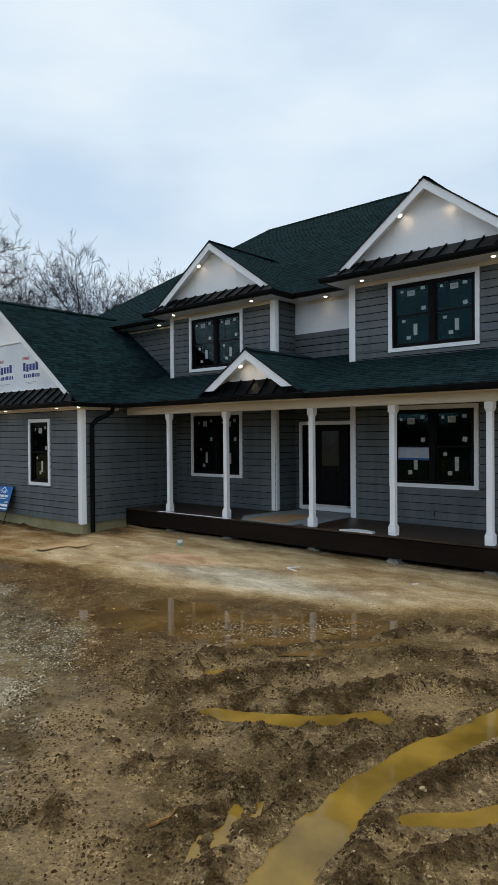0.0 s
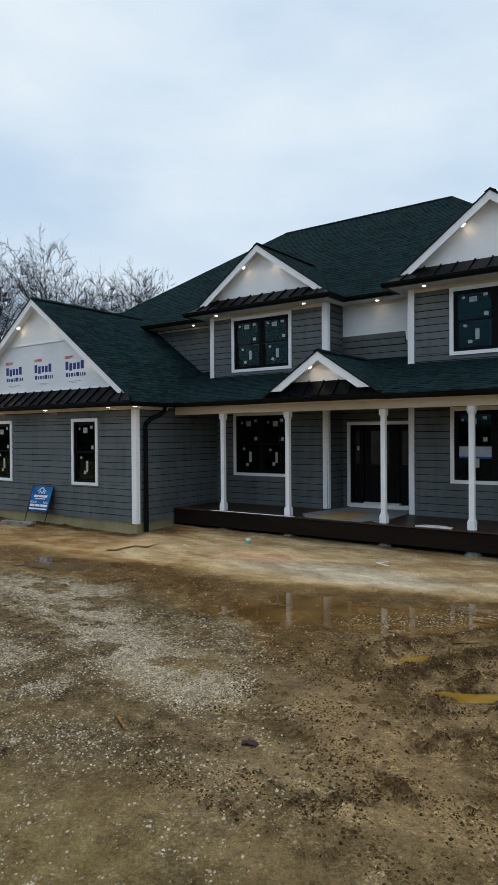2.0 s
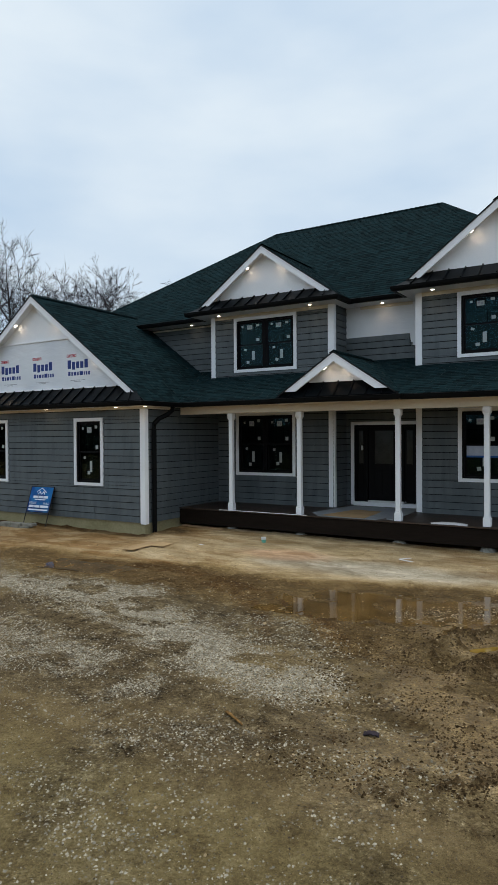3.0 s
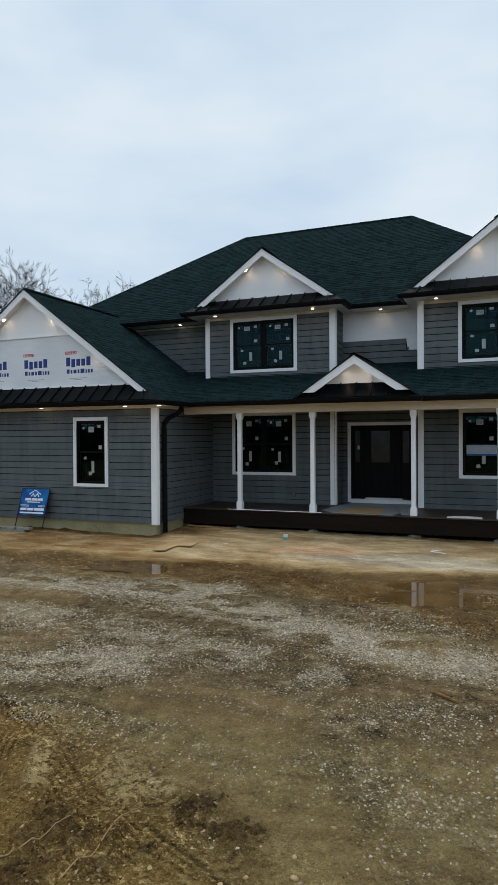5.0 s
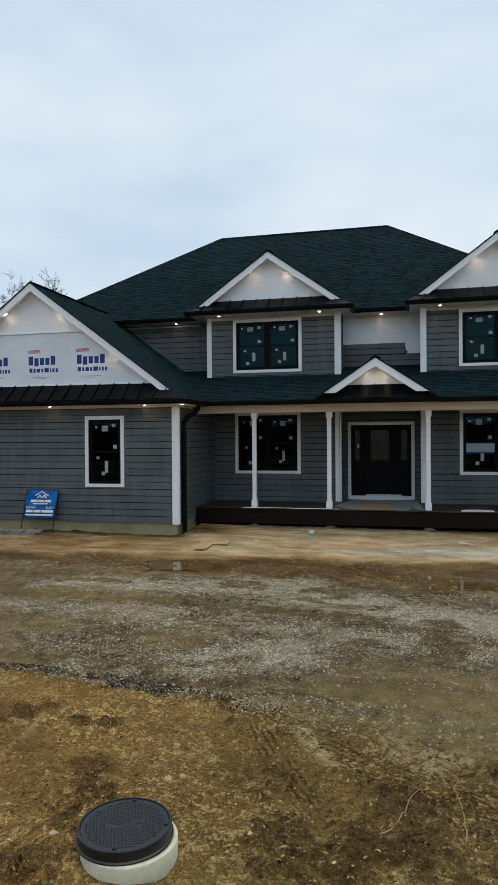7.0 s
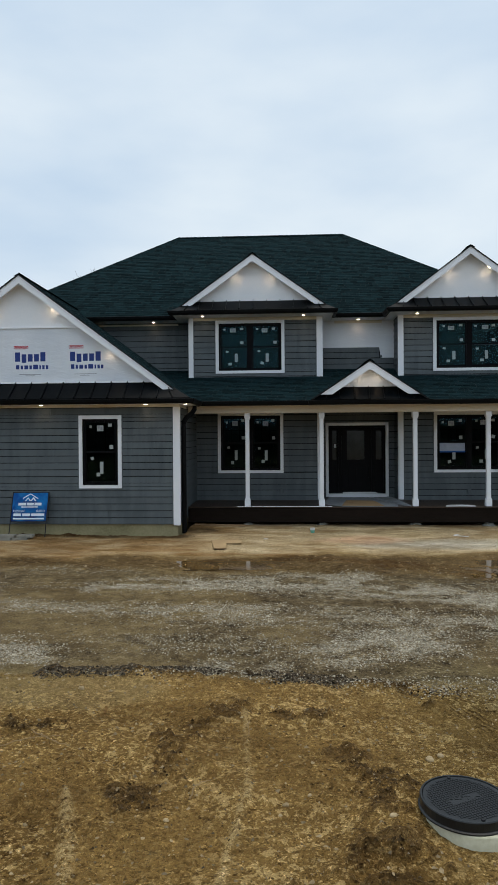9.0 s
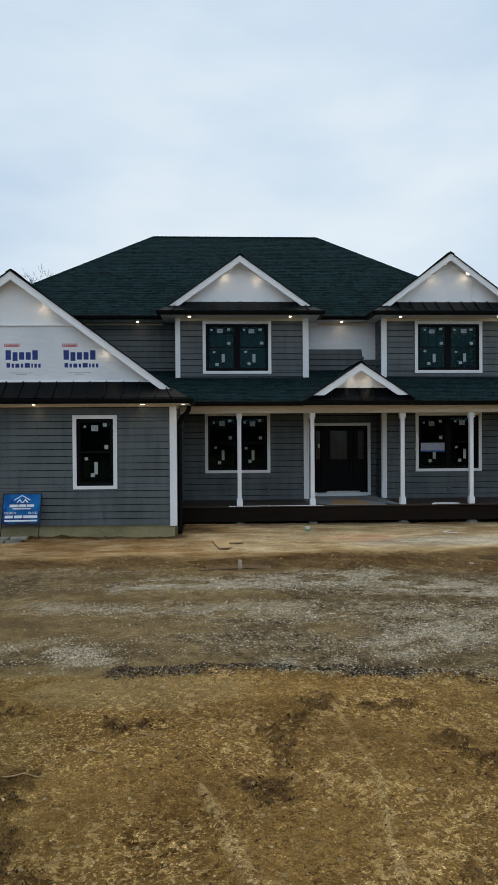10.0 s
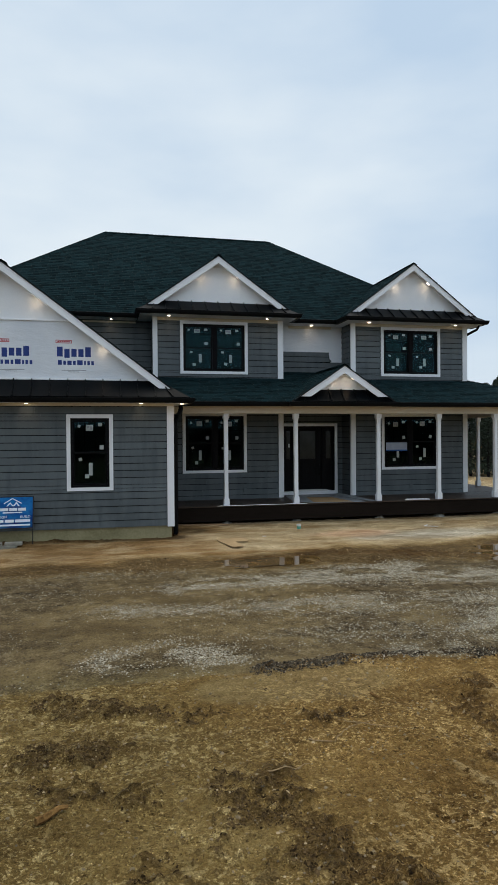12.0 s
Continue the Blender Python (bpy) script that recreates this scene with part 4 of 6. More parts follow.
def window(xc, z0, z1, width, y, units, seed, paper=False):
    """A double-hung window, single or twin; outer size with its white casing."""
    rng = random.Random(seed)
    c = 0.095
    x0, x1 = xc - width / 2, xc + width / 2
    bm = bmesh.new()
    f = y - 0.055
    ring(bm, x0, z0, x1, z1, c, f, y, c * 0.9)
    win = part("window", bm, WHITE, house, "double-hung window with white casing and stickered glass")
    a0, a1, b0, b1 = x0 + c, x1 - c, z0 + c * 0.9, z1 - c
    bm = bmesh.new()
    fr = 0.05
    ring(bm, a0, b0, a1, b1, fr, y - 0.03, y + 0.10)
    part("frame", bm, FRAME_BLACK, win, "black window frame")
    if units == 2:
        part("mullion", boxed((xc - 0.06, y - 0.028, b0 + fr), (xc + 0.06, y + 0.10, b1 - fr), 0.003), FRAME_BLACK, win)
    w = (a1 - a0 - 2 * fr - (0.12 if units == 2 else 0)) / units
    zm = (b0 + b1) / 2
    for k in range(units):
        u0 = a0 + fr + k * (w + 0.12)
        u1 = u0 + w
        for upper in (True, False):
            s0, s1 = (zm - 0.02, b1 - fr) if upper else (b0 + fr, zm + 0.02)
            ys = y + (0.035 if not upper else 0.0)
            bm = bmesh.new()
            r = 0.042
            ring(bm, u0, s0, u1, s1, r, ys, ys + 0.032)
            part("sash", bm, FRAME_BLACK, win)
            if upper:
                bm = bmesh.new()
                for i in (1, 2):
                    m0 = u0 + r + (w - 2 * r) * i / 3
                    box(bm, (m0 - 0.007, ys + 0.017, s0 + r), (m0 + 0.007, ys + 0.025, s1 - r))
                zc = (s0 + s1) / 2
                box(bm, (u0 + r, ys + 0.018, zc - 0.007), (u1 - r, ys + 0.024, zc + 0.007))
                part("grille", bm, FRAME_BLACK, win)
            bm = boxed((u0 + r, ys + 0.011, s0 + r), (u1 - r, ys + 0.015, s1 - r))
            pane = part("pane", bm, GLASS, win, "dark reflecting window pane")
            pane.visible_shadow = False
            # stickers on the outside of the glass
            gw, gh = w - 2 * r, s1 - s0 - 2 * r
            spots = [(0.10, 0.80, 0.085, 0.09), (0.36, 0.70, 0.23, 0.20), (0.74, 0.84, 0.13, 0.11), (0.78, 0.10, 0.13, 0.14)] if upper else \
                    [(0.14, 0.78, 0.11, 0.10), (0.48, 0.28, 0.12, 0.42), (0.30, 0.16, 0.13, 0.13)]
            for j, (su, sv, sw, sh) in enumerate(spots):
                su, sv = su + rng.uniform(-0.04, 0.04), sv + rng.uniform(-0.03, 0.03)
                if sv + sh > 0.98:
                    sv = 0.98 - sh
                cx, cz = u0 + r + gw * (su + sw / 2), s0 + r + gh * (sv + sh / 2)
                hw, hh = min(gw * sw, 0.19) / 2, gh * sh / 2
                bm = boxed((-hw, -0.0012, -hh), (hw, 0.0, hh))
                st = part("sticker", bm, STICKER, win, "", pose(cx, ys + 0.0105, cz, 0, rng.choice((0, 0, rng.uniform(-25, 25))) if sw < 0.2 and sh < 0.2 else 0, 0))
                if upper and j == 1:
                    bm = bmesh.new()
                    box(bm, (cx - hw * 0.72, ys + 0.0082, cz - hh * 0.1), (cx - hw * 0.08, ys + 0.009, cz + hh * 0.7))
                    box(bm, (cx + hw * 0.08, ys + 0.0082, cz - hh * 0.6), (cx + hw * 0.72, ys + 0.009, cz + hh * 0.45))
                    part("sticker_print", bm, INK_GREY, win, "grey printed marks on a sticker")
            if paper and upper is False and k == 0:
                pz = s1 - 0.30
                part("notice", boxed((u0 + 0.04, ys + 0.006, pz), (u1 - 0.04, ys + 0.0085, pz + 0.28)), NOTICE, win, "white paper notice taped to the glass")
                bm = bmesh.new()
                for q in (pz - 0.03, pz + 0.255):
                    box(bm, (u0 + 0.02, ys + 0.003, q), (u1 - 0.02, ys + 0.0055, q + 0.045))
                part("tape", bm, BLUE_TAPE, win, "blue masking tape")
    return (x0 + c * 0.6, x1 - c * 0.6, z0 + c * 0.5, z1 - c * 0.6)


def gutter(path, z_top, label="black box gutter"):
    """A trough gutter along a line of (x, y), open above, with a rolled lip."""
    bm = bmesh.new()
    prof = [(0.0, 0.0), (0.0, -0.115), (-0.085, -0.115), (-0.115, -0.06), (-0.125, 0.0), (-0.112, 0.006), (-0.105, -0.01), (-0.10, -0.05), (-0.078, -0.10), (-0.010, -0.10), (-0.010, 0.0)]
    rings = []
    n = len(path)
    for i, p in enumerate(path):
        p = Vector((*p, 0))
        d0 = (p - Vector((*path[i - 1], 0))).normalized() if i else None
        d1 = (Vector((*path[i + 1], 0)) - p).normalized() if i < n - 1 else None
        d0, d1 = d0 or d1, d1 or d0
        n0, n1 = Vector((d0.y, -d0.x, 0)), Vector((d1.y, -d1.x, 0))
        out = (n0 + n1) / (1 + n0.dot(n1))
        rings.append([bm.verts.new(p + out * -q[0] + Vector((0, 0, z_top + q[1]))) for q in prof])
    m = len(prof)
    for a, b in zip(rings, rings[1:]):
        for k in range(m):
            bm.faces.new((a[k], a[(k + 1) % m], b[(k + 1) % m], b[k]))
    bm.faces.new(rings[0][::-1])
    bm.faces.new(rings[-1])
    return part("gutter", bm, BLACK_METAL, house, label)


def gable(xc, za, slope, half, y_rake, y_wall, y_back, z_tip, z_wall, seed, wall_mat=None, rise=0.21):
    """A front gable: two shingled slopes, white rake boards, rake soffits and the gable wall."""
    ze = za - slope * half
    for s in (-1, 1):
        e = xc + s * half
        eave = [(e, y_rake - 0.02, ze), (e, y_back, ze)]
        top = [(xc, y_back, za), (xc, y_rake - 0.02, za)]
        shingle_roof(eave + top, house, seed + s)
        xt = (za - 0.028 - z_tip) / slope
        xi = (za - 0.028 - rise - z_tip) / slope
        pts = [(xc, y_rake, za - 0.028), (xc + s * xt, y_rake, z_tip), (xc + s * xi, y_rake, z_tip), (xc, y_rake, za - 0.028 - rise)]
        part("rake_board", prism(bmesh.new(), pts, (0, 0.035, 0)), WHITE, house)
        pts = [(xc, y_rake + 0.037, za - 0.09), (xc + s * xt, y_rake + 0.037, z_tip + 0.005), (xc + s * (xt - 0.06), y_rake + 0.037, z_tip + 0.005), (xc, y_rake + 0.037, za - 0.155)]
        part("rake_soffit", prism(bmesh.new(), pts, (0, y_wall - y_rake, 0)), WHITE, house)
    xw = (za - 0.10 - z_wall) / slope
    pts = [(xc - xw, y_wall, z_wall), (xc + xw, y_wall, z_wall), (xc, y_wall, za - 0.10)]
    gw = part("gable_wall", prism(bmesh.new(), pts, (0, 0.12, 0)), wall_mat or WHITE, house, "white panelled gable wall")
    for k in (-0.45, 0.4):
        x = xc + k * xw
        zt = za - 0.16 - abs(x - xc) * slope
        if zt > z_wall + 0.1:
            part("panel_joint", boxed((x - 0.006, y_wall - 0.004, z_wall + 0.02), (x + 0.006, y_wall + 0.01, zt)), WHITE, gw)


def seam_roof(x0, x1, y0, z0, y1, z1, pitch=0.40, hip=0.0):
    """A narrow standing-seam metal roof that leans on a gable."""
    n = max(2, round((x1 - x0) / pitch))
    roof = thing_part("pent_roof", x0, x1, y0, z0, y1, z1, hip)
    d = Vector((0, y1 - y0, z1 - z0))
    up = Vector((0, -d.z, d.y)).normalized()
    for k in range(1, n):
        x = x0 + (x1 - x0) * k / n
        top = min(max(x, x0 + hip), x1 - hip)
        a, b = Vector((x, y0, z0)), Vector((top, y1, z1))
        side = Vector((0.011, 0, 0))
        bm = prism(bmesh.new(), [a - side, a + side, b + side, b - side], up * 0.038)
        part("seam", bm, SEAM_METAL, roof)


def thing_part(name, x0, x1, y0, z0, y1, z1, hip):
    d = Vector((0, y1 - y0, z1 - z0))
    up = Vector((0, -d.z, d.y)).normalized()
    bm = prism(bmesh.new(), [(x0, y0, z0), (x1, y0, z0), (x1 - hip, y1, z1), (x0 + hip, y1, z1)], -up * 0.03)
    return part(name, bm, SEAM_METAL, house, "charcoal standing-seam metal pent roof")


# openings
WIN_A = window(-13.05, 4.62, 6.25, 2.12, WALL_Y, 2, 1)
WIN_B = window(-6.42, 4.63, 6.25, 2.14, WALL_Y, 2, 2)
WIN_C = window(-13.05, 1.55, 3.41, 2.02, WALL_Y, 2, 3)
WIN_D = window(-6.43, 1.55, 3.39, 2.10, WALL_Y, 2, 4, paper=True)
WIN_E = window(-16.78, 1.36, 3.25, 1.12, GAR_Y, 1, 5)
WIN_F = window(-20.78, 1.36, 3.25, 1.12, GAR_Y, 1, 6)
DOOR = (-10.62, -8.78, DECK_Z, 3.02)


def hole(w, x):
    return (w[0] - x, w[1] - x, w[2], w[3])


# garage wing
part("foundation", boxed((GAR_L + 0.02, GAR_Y + 0.02, -0.15), (GAR_X - 0.02, 20.0, 0.44)), CONCRETE, house, "bare concrete foundation wall")
clad_wall(GAR_L, GAR_Y, 0, GAR_X - GAR_L - 0.02, 0.43, 3.52, (hole(WIN_E, GAR_L), hole(WIN_F, GAR_L)))
clad_wall(GAR_X, GAR_Y + 0.02, 90, WALL_Y - GAR_Y, 0.43, 3.52)
clad_wall(GAR_L, 20.0, -90, 20.0 - GAR_Y, 0.43, 3.52)
trim_board((GAR_X - 0.13, GAR_Y - 0.045, 0.40), (GAR_X + 0.045, GAR_Y - 0.001, 3.46), name="corner_board")
trim_board((GAR_X + 0.003, GAR_Y, 0.40), (GAR_X + 0.044, GAR_Y + 0.10, 3.46), name="corner_board")
trim_board((GAR_L, GAR_Y - 0.044, 3.455), (GAR_X + 0.04, GAR_Y - 0.002, 3.53), name="frieze_board", mat=CREAM)
trim_board((GAR_X + 0.004, GAR_Y + 0.0, 3.455), (GAR_X + 0.04, 11.4, 3.53), name="frieze_board", mat=CREAM)
part("soffit", boxed((GAR_L - 0.4, 9.66, 3.52), (-14.36, GAR_Y + 0.05, 3.55)), WHITE, house)
part("soffit", boxed((GAR_X - 0.03, GAR_Y + 0.052, 3.52), (-14.36, 11.6, 3.55)), WHITE, house)
gutter([(GAR_L - 0.4, 9.66), (-14.36, 9.66), (-14.36, 11.27), (-11.25, 11.27), (-11.25, 11.10), (-8.2, 11.10), (-8.2, 11.27), (-1.95, 11.27), (-1.95, 20.0)], 3.63)
G_XC, G_ZA, G_S = -18.78, 6.87, 0.745
gable(G_XC, G_ZA, G_S, 4.42, 9.88, 10.15, 18.5, 3.83, 4.05, 11)
seam_roof(GAR_L - 0.35, -14.36, 9.62, 3.66, 10.12, 4.09, 0.42, 0.70)
# house wrap over the garage gable
wrap_top = 5.52
xa, xb = (G_ZA - 0.12 - 4.10) / G_S, (G_ZA - 0.12 - wrap_top) / G_S
wrap = part("house_wrap", prism(bmesh.new(), [(G_XC - xa, 10.135, 4.10), (G_XC + xa, 10.135, 4.10), (G_XC + xb, 10.135, wrap_top), (G_XC - xb, 10.135, wrap_top)], (0, 0.02, 0)), WRAP, house, "white printed house wrap, creased")
part("flashing", boxed((G_XC - xb, 10.10, wrap_top - 0.01), (G_XC + xb, 10.148, wrap_top + 0.03), 0.004), WHITE, wrap)
part("batten", boxed((G_XC - xa, 10.10, 4.085), (G_XC + xa, 10.134, 4.13), 0.004), WHITE, wrap)


def wrap_mark(x, z):
    """The print on the wrap: plain blocks in its colours."""
    bm = bmesh.new()
    y = 10.1325
    ring(bm, x - 0.02, z + 0.525, x + 0.36, z + 0.605, 0.016, y, y + 0.002)
    for k in range(6):
        box(bm, (x + 0.02 + 0.052 * k, y, z + 0.55), (x + 0.058 + 0.052 * k, y + 0.002, z + 0.582))
    part("red_print", bm, INK_RED, wrap)
    bm = bmesh.new()
    u = x
    for w, lo, hi in ((0.15, 0.20, 0.44), (0.14, 0.17, 0.39), (0.14, 0.20, 0.39), (0.14, 0.20, 0.39), (0.15, 0.20, 0.44)):
        box(bm, (u + 0.008, y, z + lo), (u + w - 0.008, y + 0.002, z + hi))
        u += w + 0.025
    part("blue_print", bm, INK_BLUE, wrap)
    bm = bmesh.new()
    u = x + 0.02
    for w, hi in ((0.11, 0.115), (0.08, 0.10), (0.12, 0.10), (0.08, 0.10), (0.15, 0.115), (0.06, 0.10), (0.08, 0.10), (0.08, 0.10)):
        box(bm, (u + 0.01, y, z + 0.0), (u + w - 0.01, y + 0.002, z + hi))
        u += w + 0.016
    part("navy_print", bm, INK_BLUE, wrap)
    bm = bmesh.new()
    box(bm, (x + 0.12, y, z - 0.14), (x + 0.70, y + 0.002, z - 0.127))
    box(bm, (x + 0.27, y, z - 0.175), (x + 0.53, y + 0.002, z - 0.162))
    part("grey_print", bm, INK_GREY, wrap)


for wx in (-20.45, -19.0, -17.55):
    wrap_mark(wx, 4.46)

# downspout at the garage corner
bm = bmesh.new()
tube(bm, [(-14.42, 10.98, 3.54), (-14.42, 10.96, 3.43), (-14.47, 10.80, 3.31), (-14.58, 10.58, 3.20), (-14.64, 10.46, 3.06), (-14.64, 10.45, 2.9), (-14.64, 10.45, 0.16)], 0.066, 8)
part("downspout", bm, BLACK_METAL, house, "black downspout on the garage corner")

# ground-floor walls behind the porch
clad_wall(GAR_X + 0.02, WALL_Y, 0, 3.86, 0.5, 3.6, (hole(WIN_C, GAR_X + 0.02),))
clad_wall(-8.50, WALL_Y, 0, 4.14, 0.5, 3.6, (hole(WIN_D, -8.50),))
clad_wall(-10.87, BACK_Y, 0, 2.37, 0.5, 3.6, ((DOOR[0] + 10.87, DOOR[1] + 10.87, 0.5, DOOR[3]),))
clad_wall(-10.87, WALL_Y + 0.02, 90, 0.83, 0.5, 3.6)
clad_wall(-8.50, BACK_Y, -90, 0.83, 0.5, 3.6)
clad_wall(-4.37, WALL_Y + 0.02, 90, 12.3, 0.5, 3.6)
for x0, x1 in ((-11.0, -10.875), (-8.52, -8.39), (-4.50, -4.335)):
    trim_board((x0, WALL_Y - 0.045, DECK_Z + 0.01), (x1, WALL_Y - 0.001, 3.58), name="corner_board")
trim_board((-10.866, WALL_Y - 0.03, DECK_Z + 0.01), (-10.826, WALL_Y + 0.09, 3.58), name="corner_board")
trim_board((-8.545, WALL_Y - 0.03, DECK_Z + 0.01), (-8.523, WALL_Y + 0.09, 3.58), name="corner_board")
trim_board((-4.366, WALL_Y + 0.0, DECK_Z + 0.01), (-4.326, WALL_Y + 0.12, 3.58), name="corner_board")


def front_door():
    y = BACK_Y
    bm = bmesh.new()
    x0, x1, z0, z1 = -10.70, -8.71, DECK_Z + 0.02, 3.10
    c = 0.095
    box(bm, (x0, y - 0.055, z0), (x0 + c, y, z1), 0.004)
    box(bm, (x1 - c, y - 0.055, z0), (x1, y, z1), 0.004)
    box(bm, (x0 + c, y - 0.053, z1 - c), (x1 - c, y, z1), 0.004)
    door = part("door", bm, WHITE, house, "black front door with two sidelights and white casing")
    part("threshold", boxed((x0 + c, y - 0.10, z0 - 0.015), (x1 - c, y + 0.06, z0 + 0.10), 0.006), WHITE, door, "pale door sill")
    part("sill_flap", boxed((-10.15, y - 0.16, z0 + 0.102), (-9.10, y - 0.02, z0 + 0.15), 0.004), PAPER, door, "loose pale sill strip")
    a0, a1, b1 = x0 + c, x1 - c, z1 - c
    bm = bmesh.new()
    for q in ((a0, a0 + 0.07), (-10.30, -10.20), (-9.25, -9.15), (a1 - 0.07, a1)):
        box(bm, (q[0], y - 0.02, z0 + 0.1), (q[1], y + 0.10, b1), 0.004)
    box(bm, (a0, y - 0.018, b1 - 0.06), (a1, y + 0.10, b1 - 0.001), 0.004)
    part("frame", bm, DOOR_BLACK, door, "black door frame")
    # leaf with a glazed upper panel and two lower panels
    lx0, lx1, lz0, lz1 = -10.195, -9.255, z0 + 0.105, b1 - 0.065
    gx0, gx1, gz0, gz1 = -10.01, -9.47, 1.92, 2.84
    bm = bmesh.new()
    for q in ((lx0, lz0, gx0, lz1), (gx1, lz0, lx1, lz1), (gx0, gz1, gx1, lz1), (gx0, lz0, gx1, gz0)):
        box(bm, (q[0], y + 0.02, q[1]), (q[2], y + 0.065, q[3]), 0.003)
    for q in ((-9.98, -9.77), (-9.71, -9.50)):
        box(bm, (q[0], y + 0.008, lz0 + 0.2), (q[1], y + 0.022, gz0 - 0.15), 0.008)
    part("leaf", bm, DOOR_BLACK, door, "black panelled door leaf")
    part("pane", boxed((gx0, y + 0.035, gz0), (gx1, y + 0.041, gz1)), DOOR_GLASS, door, "obscure glass in the door")
    bm = bmesh.new()
    tube(bm, [(-9.33, y + 0.02, 1.72), (-9.33, y - 0.04, 1.72), (-9.33, y - 0.05, 1.66), (-9.33, y - 0.05, 1.40), (-9.33, y - 0.04, 1.34), (-9.33, y + 0.02, 1.34)], 0.012, 8)
    part("handle", bm, BLACK_METAL, door, "black door pull")
    for s0, s1 in ((a0 + 0.07, -10.30), (-9.15, a1 - 0.07)):
        m0, m1 = s0 + 0.05, s1 - 0.05
        bm = bmesh.new()
        for q in ((s0, lz0, m0, lz1), (m1, lz0, s1, lz1), (m0, 2.84, m1, lz1), (m0, lz0, m1, 1.92)):
            box(bm, (q[0], y + 0.02, q[1]), (q[2], y + 0.06, q[3]), 0.003)
        part("sidelight", bm, DOOR_BLACK, door, "black sidelight beside the door")
        part("pane", boxed((m0, y + 0.035, 1.92), (m1, y + 0.041, 2.84)), DOOR_GLASS, door, "obscure sidelight glass")
    part("sticker", boxed((-10.42, y + 0.0305, 2.3), (-10.36, y + 0.0335, 2.42)), STICKER, door)


front_door()

# upper walls
clad_wall(-14.90, WALL_Y, 0, 4.04, 4.36, 6.44, (hole(WIN_A, -14.90),))
clad_wall(-8.50, WALL_Y, 0, 4.13, 4.36, 6.44, (hole(WIN_B, -8.50),))
clad_wall(-10.86, WALL_Y + 0.02, 90, 0.83, 4.36, 6.44)
clad_wall(-8.50, BACK_Y, -90, 0.83, 4.36, 6.44)
clad_wall(-14.90, BACK_Y, -90, 0.83, 4.36, 6.44)
clad_wall(-21.4, BACK_Y, 0, 6.5, 4.0, 6.46)
clad_wall(-4.37, WALL_Y + 0.02, 90, 12.3, 4.2, 6.46)
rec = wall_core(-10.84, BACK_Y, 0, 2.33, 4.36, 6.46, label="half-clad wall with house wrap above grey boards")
siding(rec, -10.84, BACK_Y, 0, 2.33, 4.44, 5.16)
siding(rec, -10.84, BACK_Y, 0, 1.86, 5.16, 5.50)
siding(rec, -8.96, BACK_Y, 0, 0.06, 5.16, 5.25)
bm = bmesh.new()
prism(bm, [(-10.84, BACK_Y - 0.012, 5.46), (-8.98, BACK_Y - 0.012, 5.46), (-8.94, BACK_Y - 0.012, 5.15), (-8.51, BACK_Y - 0.012, 5.15), (-8.51, BACK_Y - 0.012, 6.45), (-10.84, BACK_Y - 0.012, 6.45)], (0, 0.012, 0))
part("house_wrap", bm, WRAP, rec, "bare white house wrap above the boards")
for x0, x1 in ((-14.95, -14.80), (-11.01, -10.83), (-8.55, -8.38), (-4.51, -4.335)):
    trim_board((x0, WALL_Y - 0.045, 4.30), (x1, WALL_Y - 0.001, 6.40), name="corner_board")
trim_board((-10.864, WALL_Y + 0.0, 4.3), (-10.82, WALL_Y + 0.09, 6.40), name="corner_board")
trim_board((-4.366, WALL_Y + 0.0, 4.2), (-4.326, WALL_Y + 0.12, 6.40), name="corner_board")
for x0, x1 in ((-14.80, -11.01), (-8.38, -4.51)):
    trim_board((x0, WALL_Y - 0.044, 6.245), (x1, WALL_Y - 0.001, 6.40), name="frieze_board", mat=CREAM)

# main hip roof
RY, RZ, EY, EZ = 20.0, 10.78, 13.88, 6.46
RL, RR, EL, ER = -16.25, -9.62, -21.8, -4.0
BY = 2 * RY - EY
shingle_roof([(EL, EY, EZ), (ER, EY, EZ), (RR, RY, RZ), (RL, RY, RZ)], house, 101)
shingle_roof([(ER, EY, EZ), (ER, BY, EZ), (RR, RY, RZ)], house, 102)
shingle_roof([(EL, BY, EZ), (EL, EY, EZ), (RL, RY, RZ)], house, 103)
shingle_roof([(ER, BY, EZ), (EL, BY, EZ), (RL, RY, RZ), (RR, RY, RZ)], house, 104)


def ridge_cap(a, b, name="ridge_cap"):
    """Bent cap shingles along a ridge or hip."""
    a, b = Vector(a), Vector(b)
    d = b - a
    n = max(3, int(d.length / 0.16))
    side = Vector((d.y, -d.x, 0)).normalized()
    bm = bmesh.new()
    for k in range(n):
        p, q = a + d * (k / n), a + d * ((k + 1.1) / n)
        vs = [bm.verts.new(r) for r in (p + side * 0.13 + Vector((0, 0, -0.045)), p + Vector((0, 0, 0.03)), p - side * 0.13 + Vector((0, 0, -0.045)), q - side * 0.13 + Vector((0, 0, -0.06)), q + Vector((0, 0, 0.018)), q + side * 0.13 + Vector((0, 0, -0.06)))]
        bm.faces.new((vs[0], vs[1], vs[4], vs[5]))
        bm.faces.new((vs[1], vs[2], vs[3], vs[4]))
    part(name, bm, SHINGLE, house)


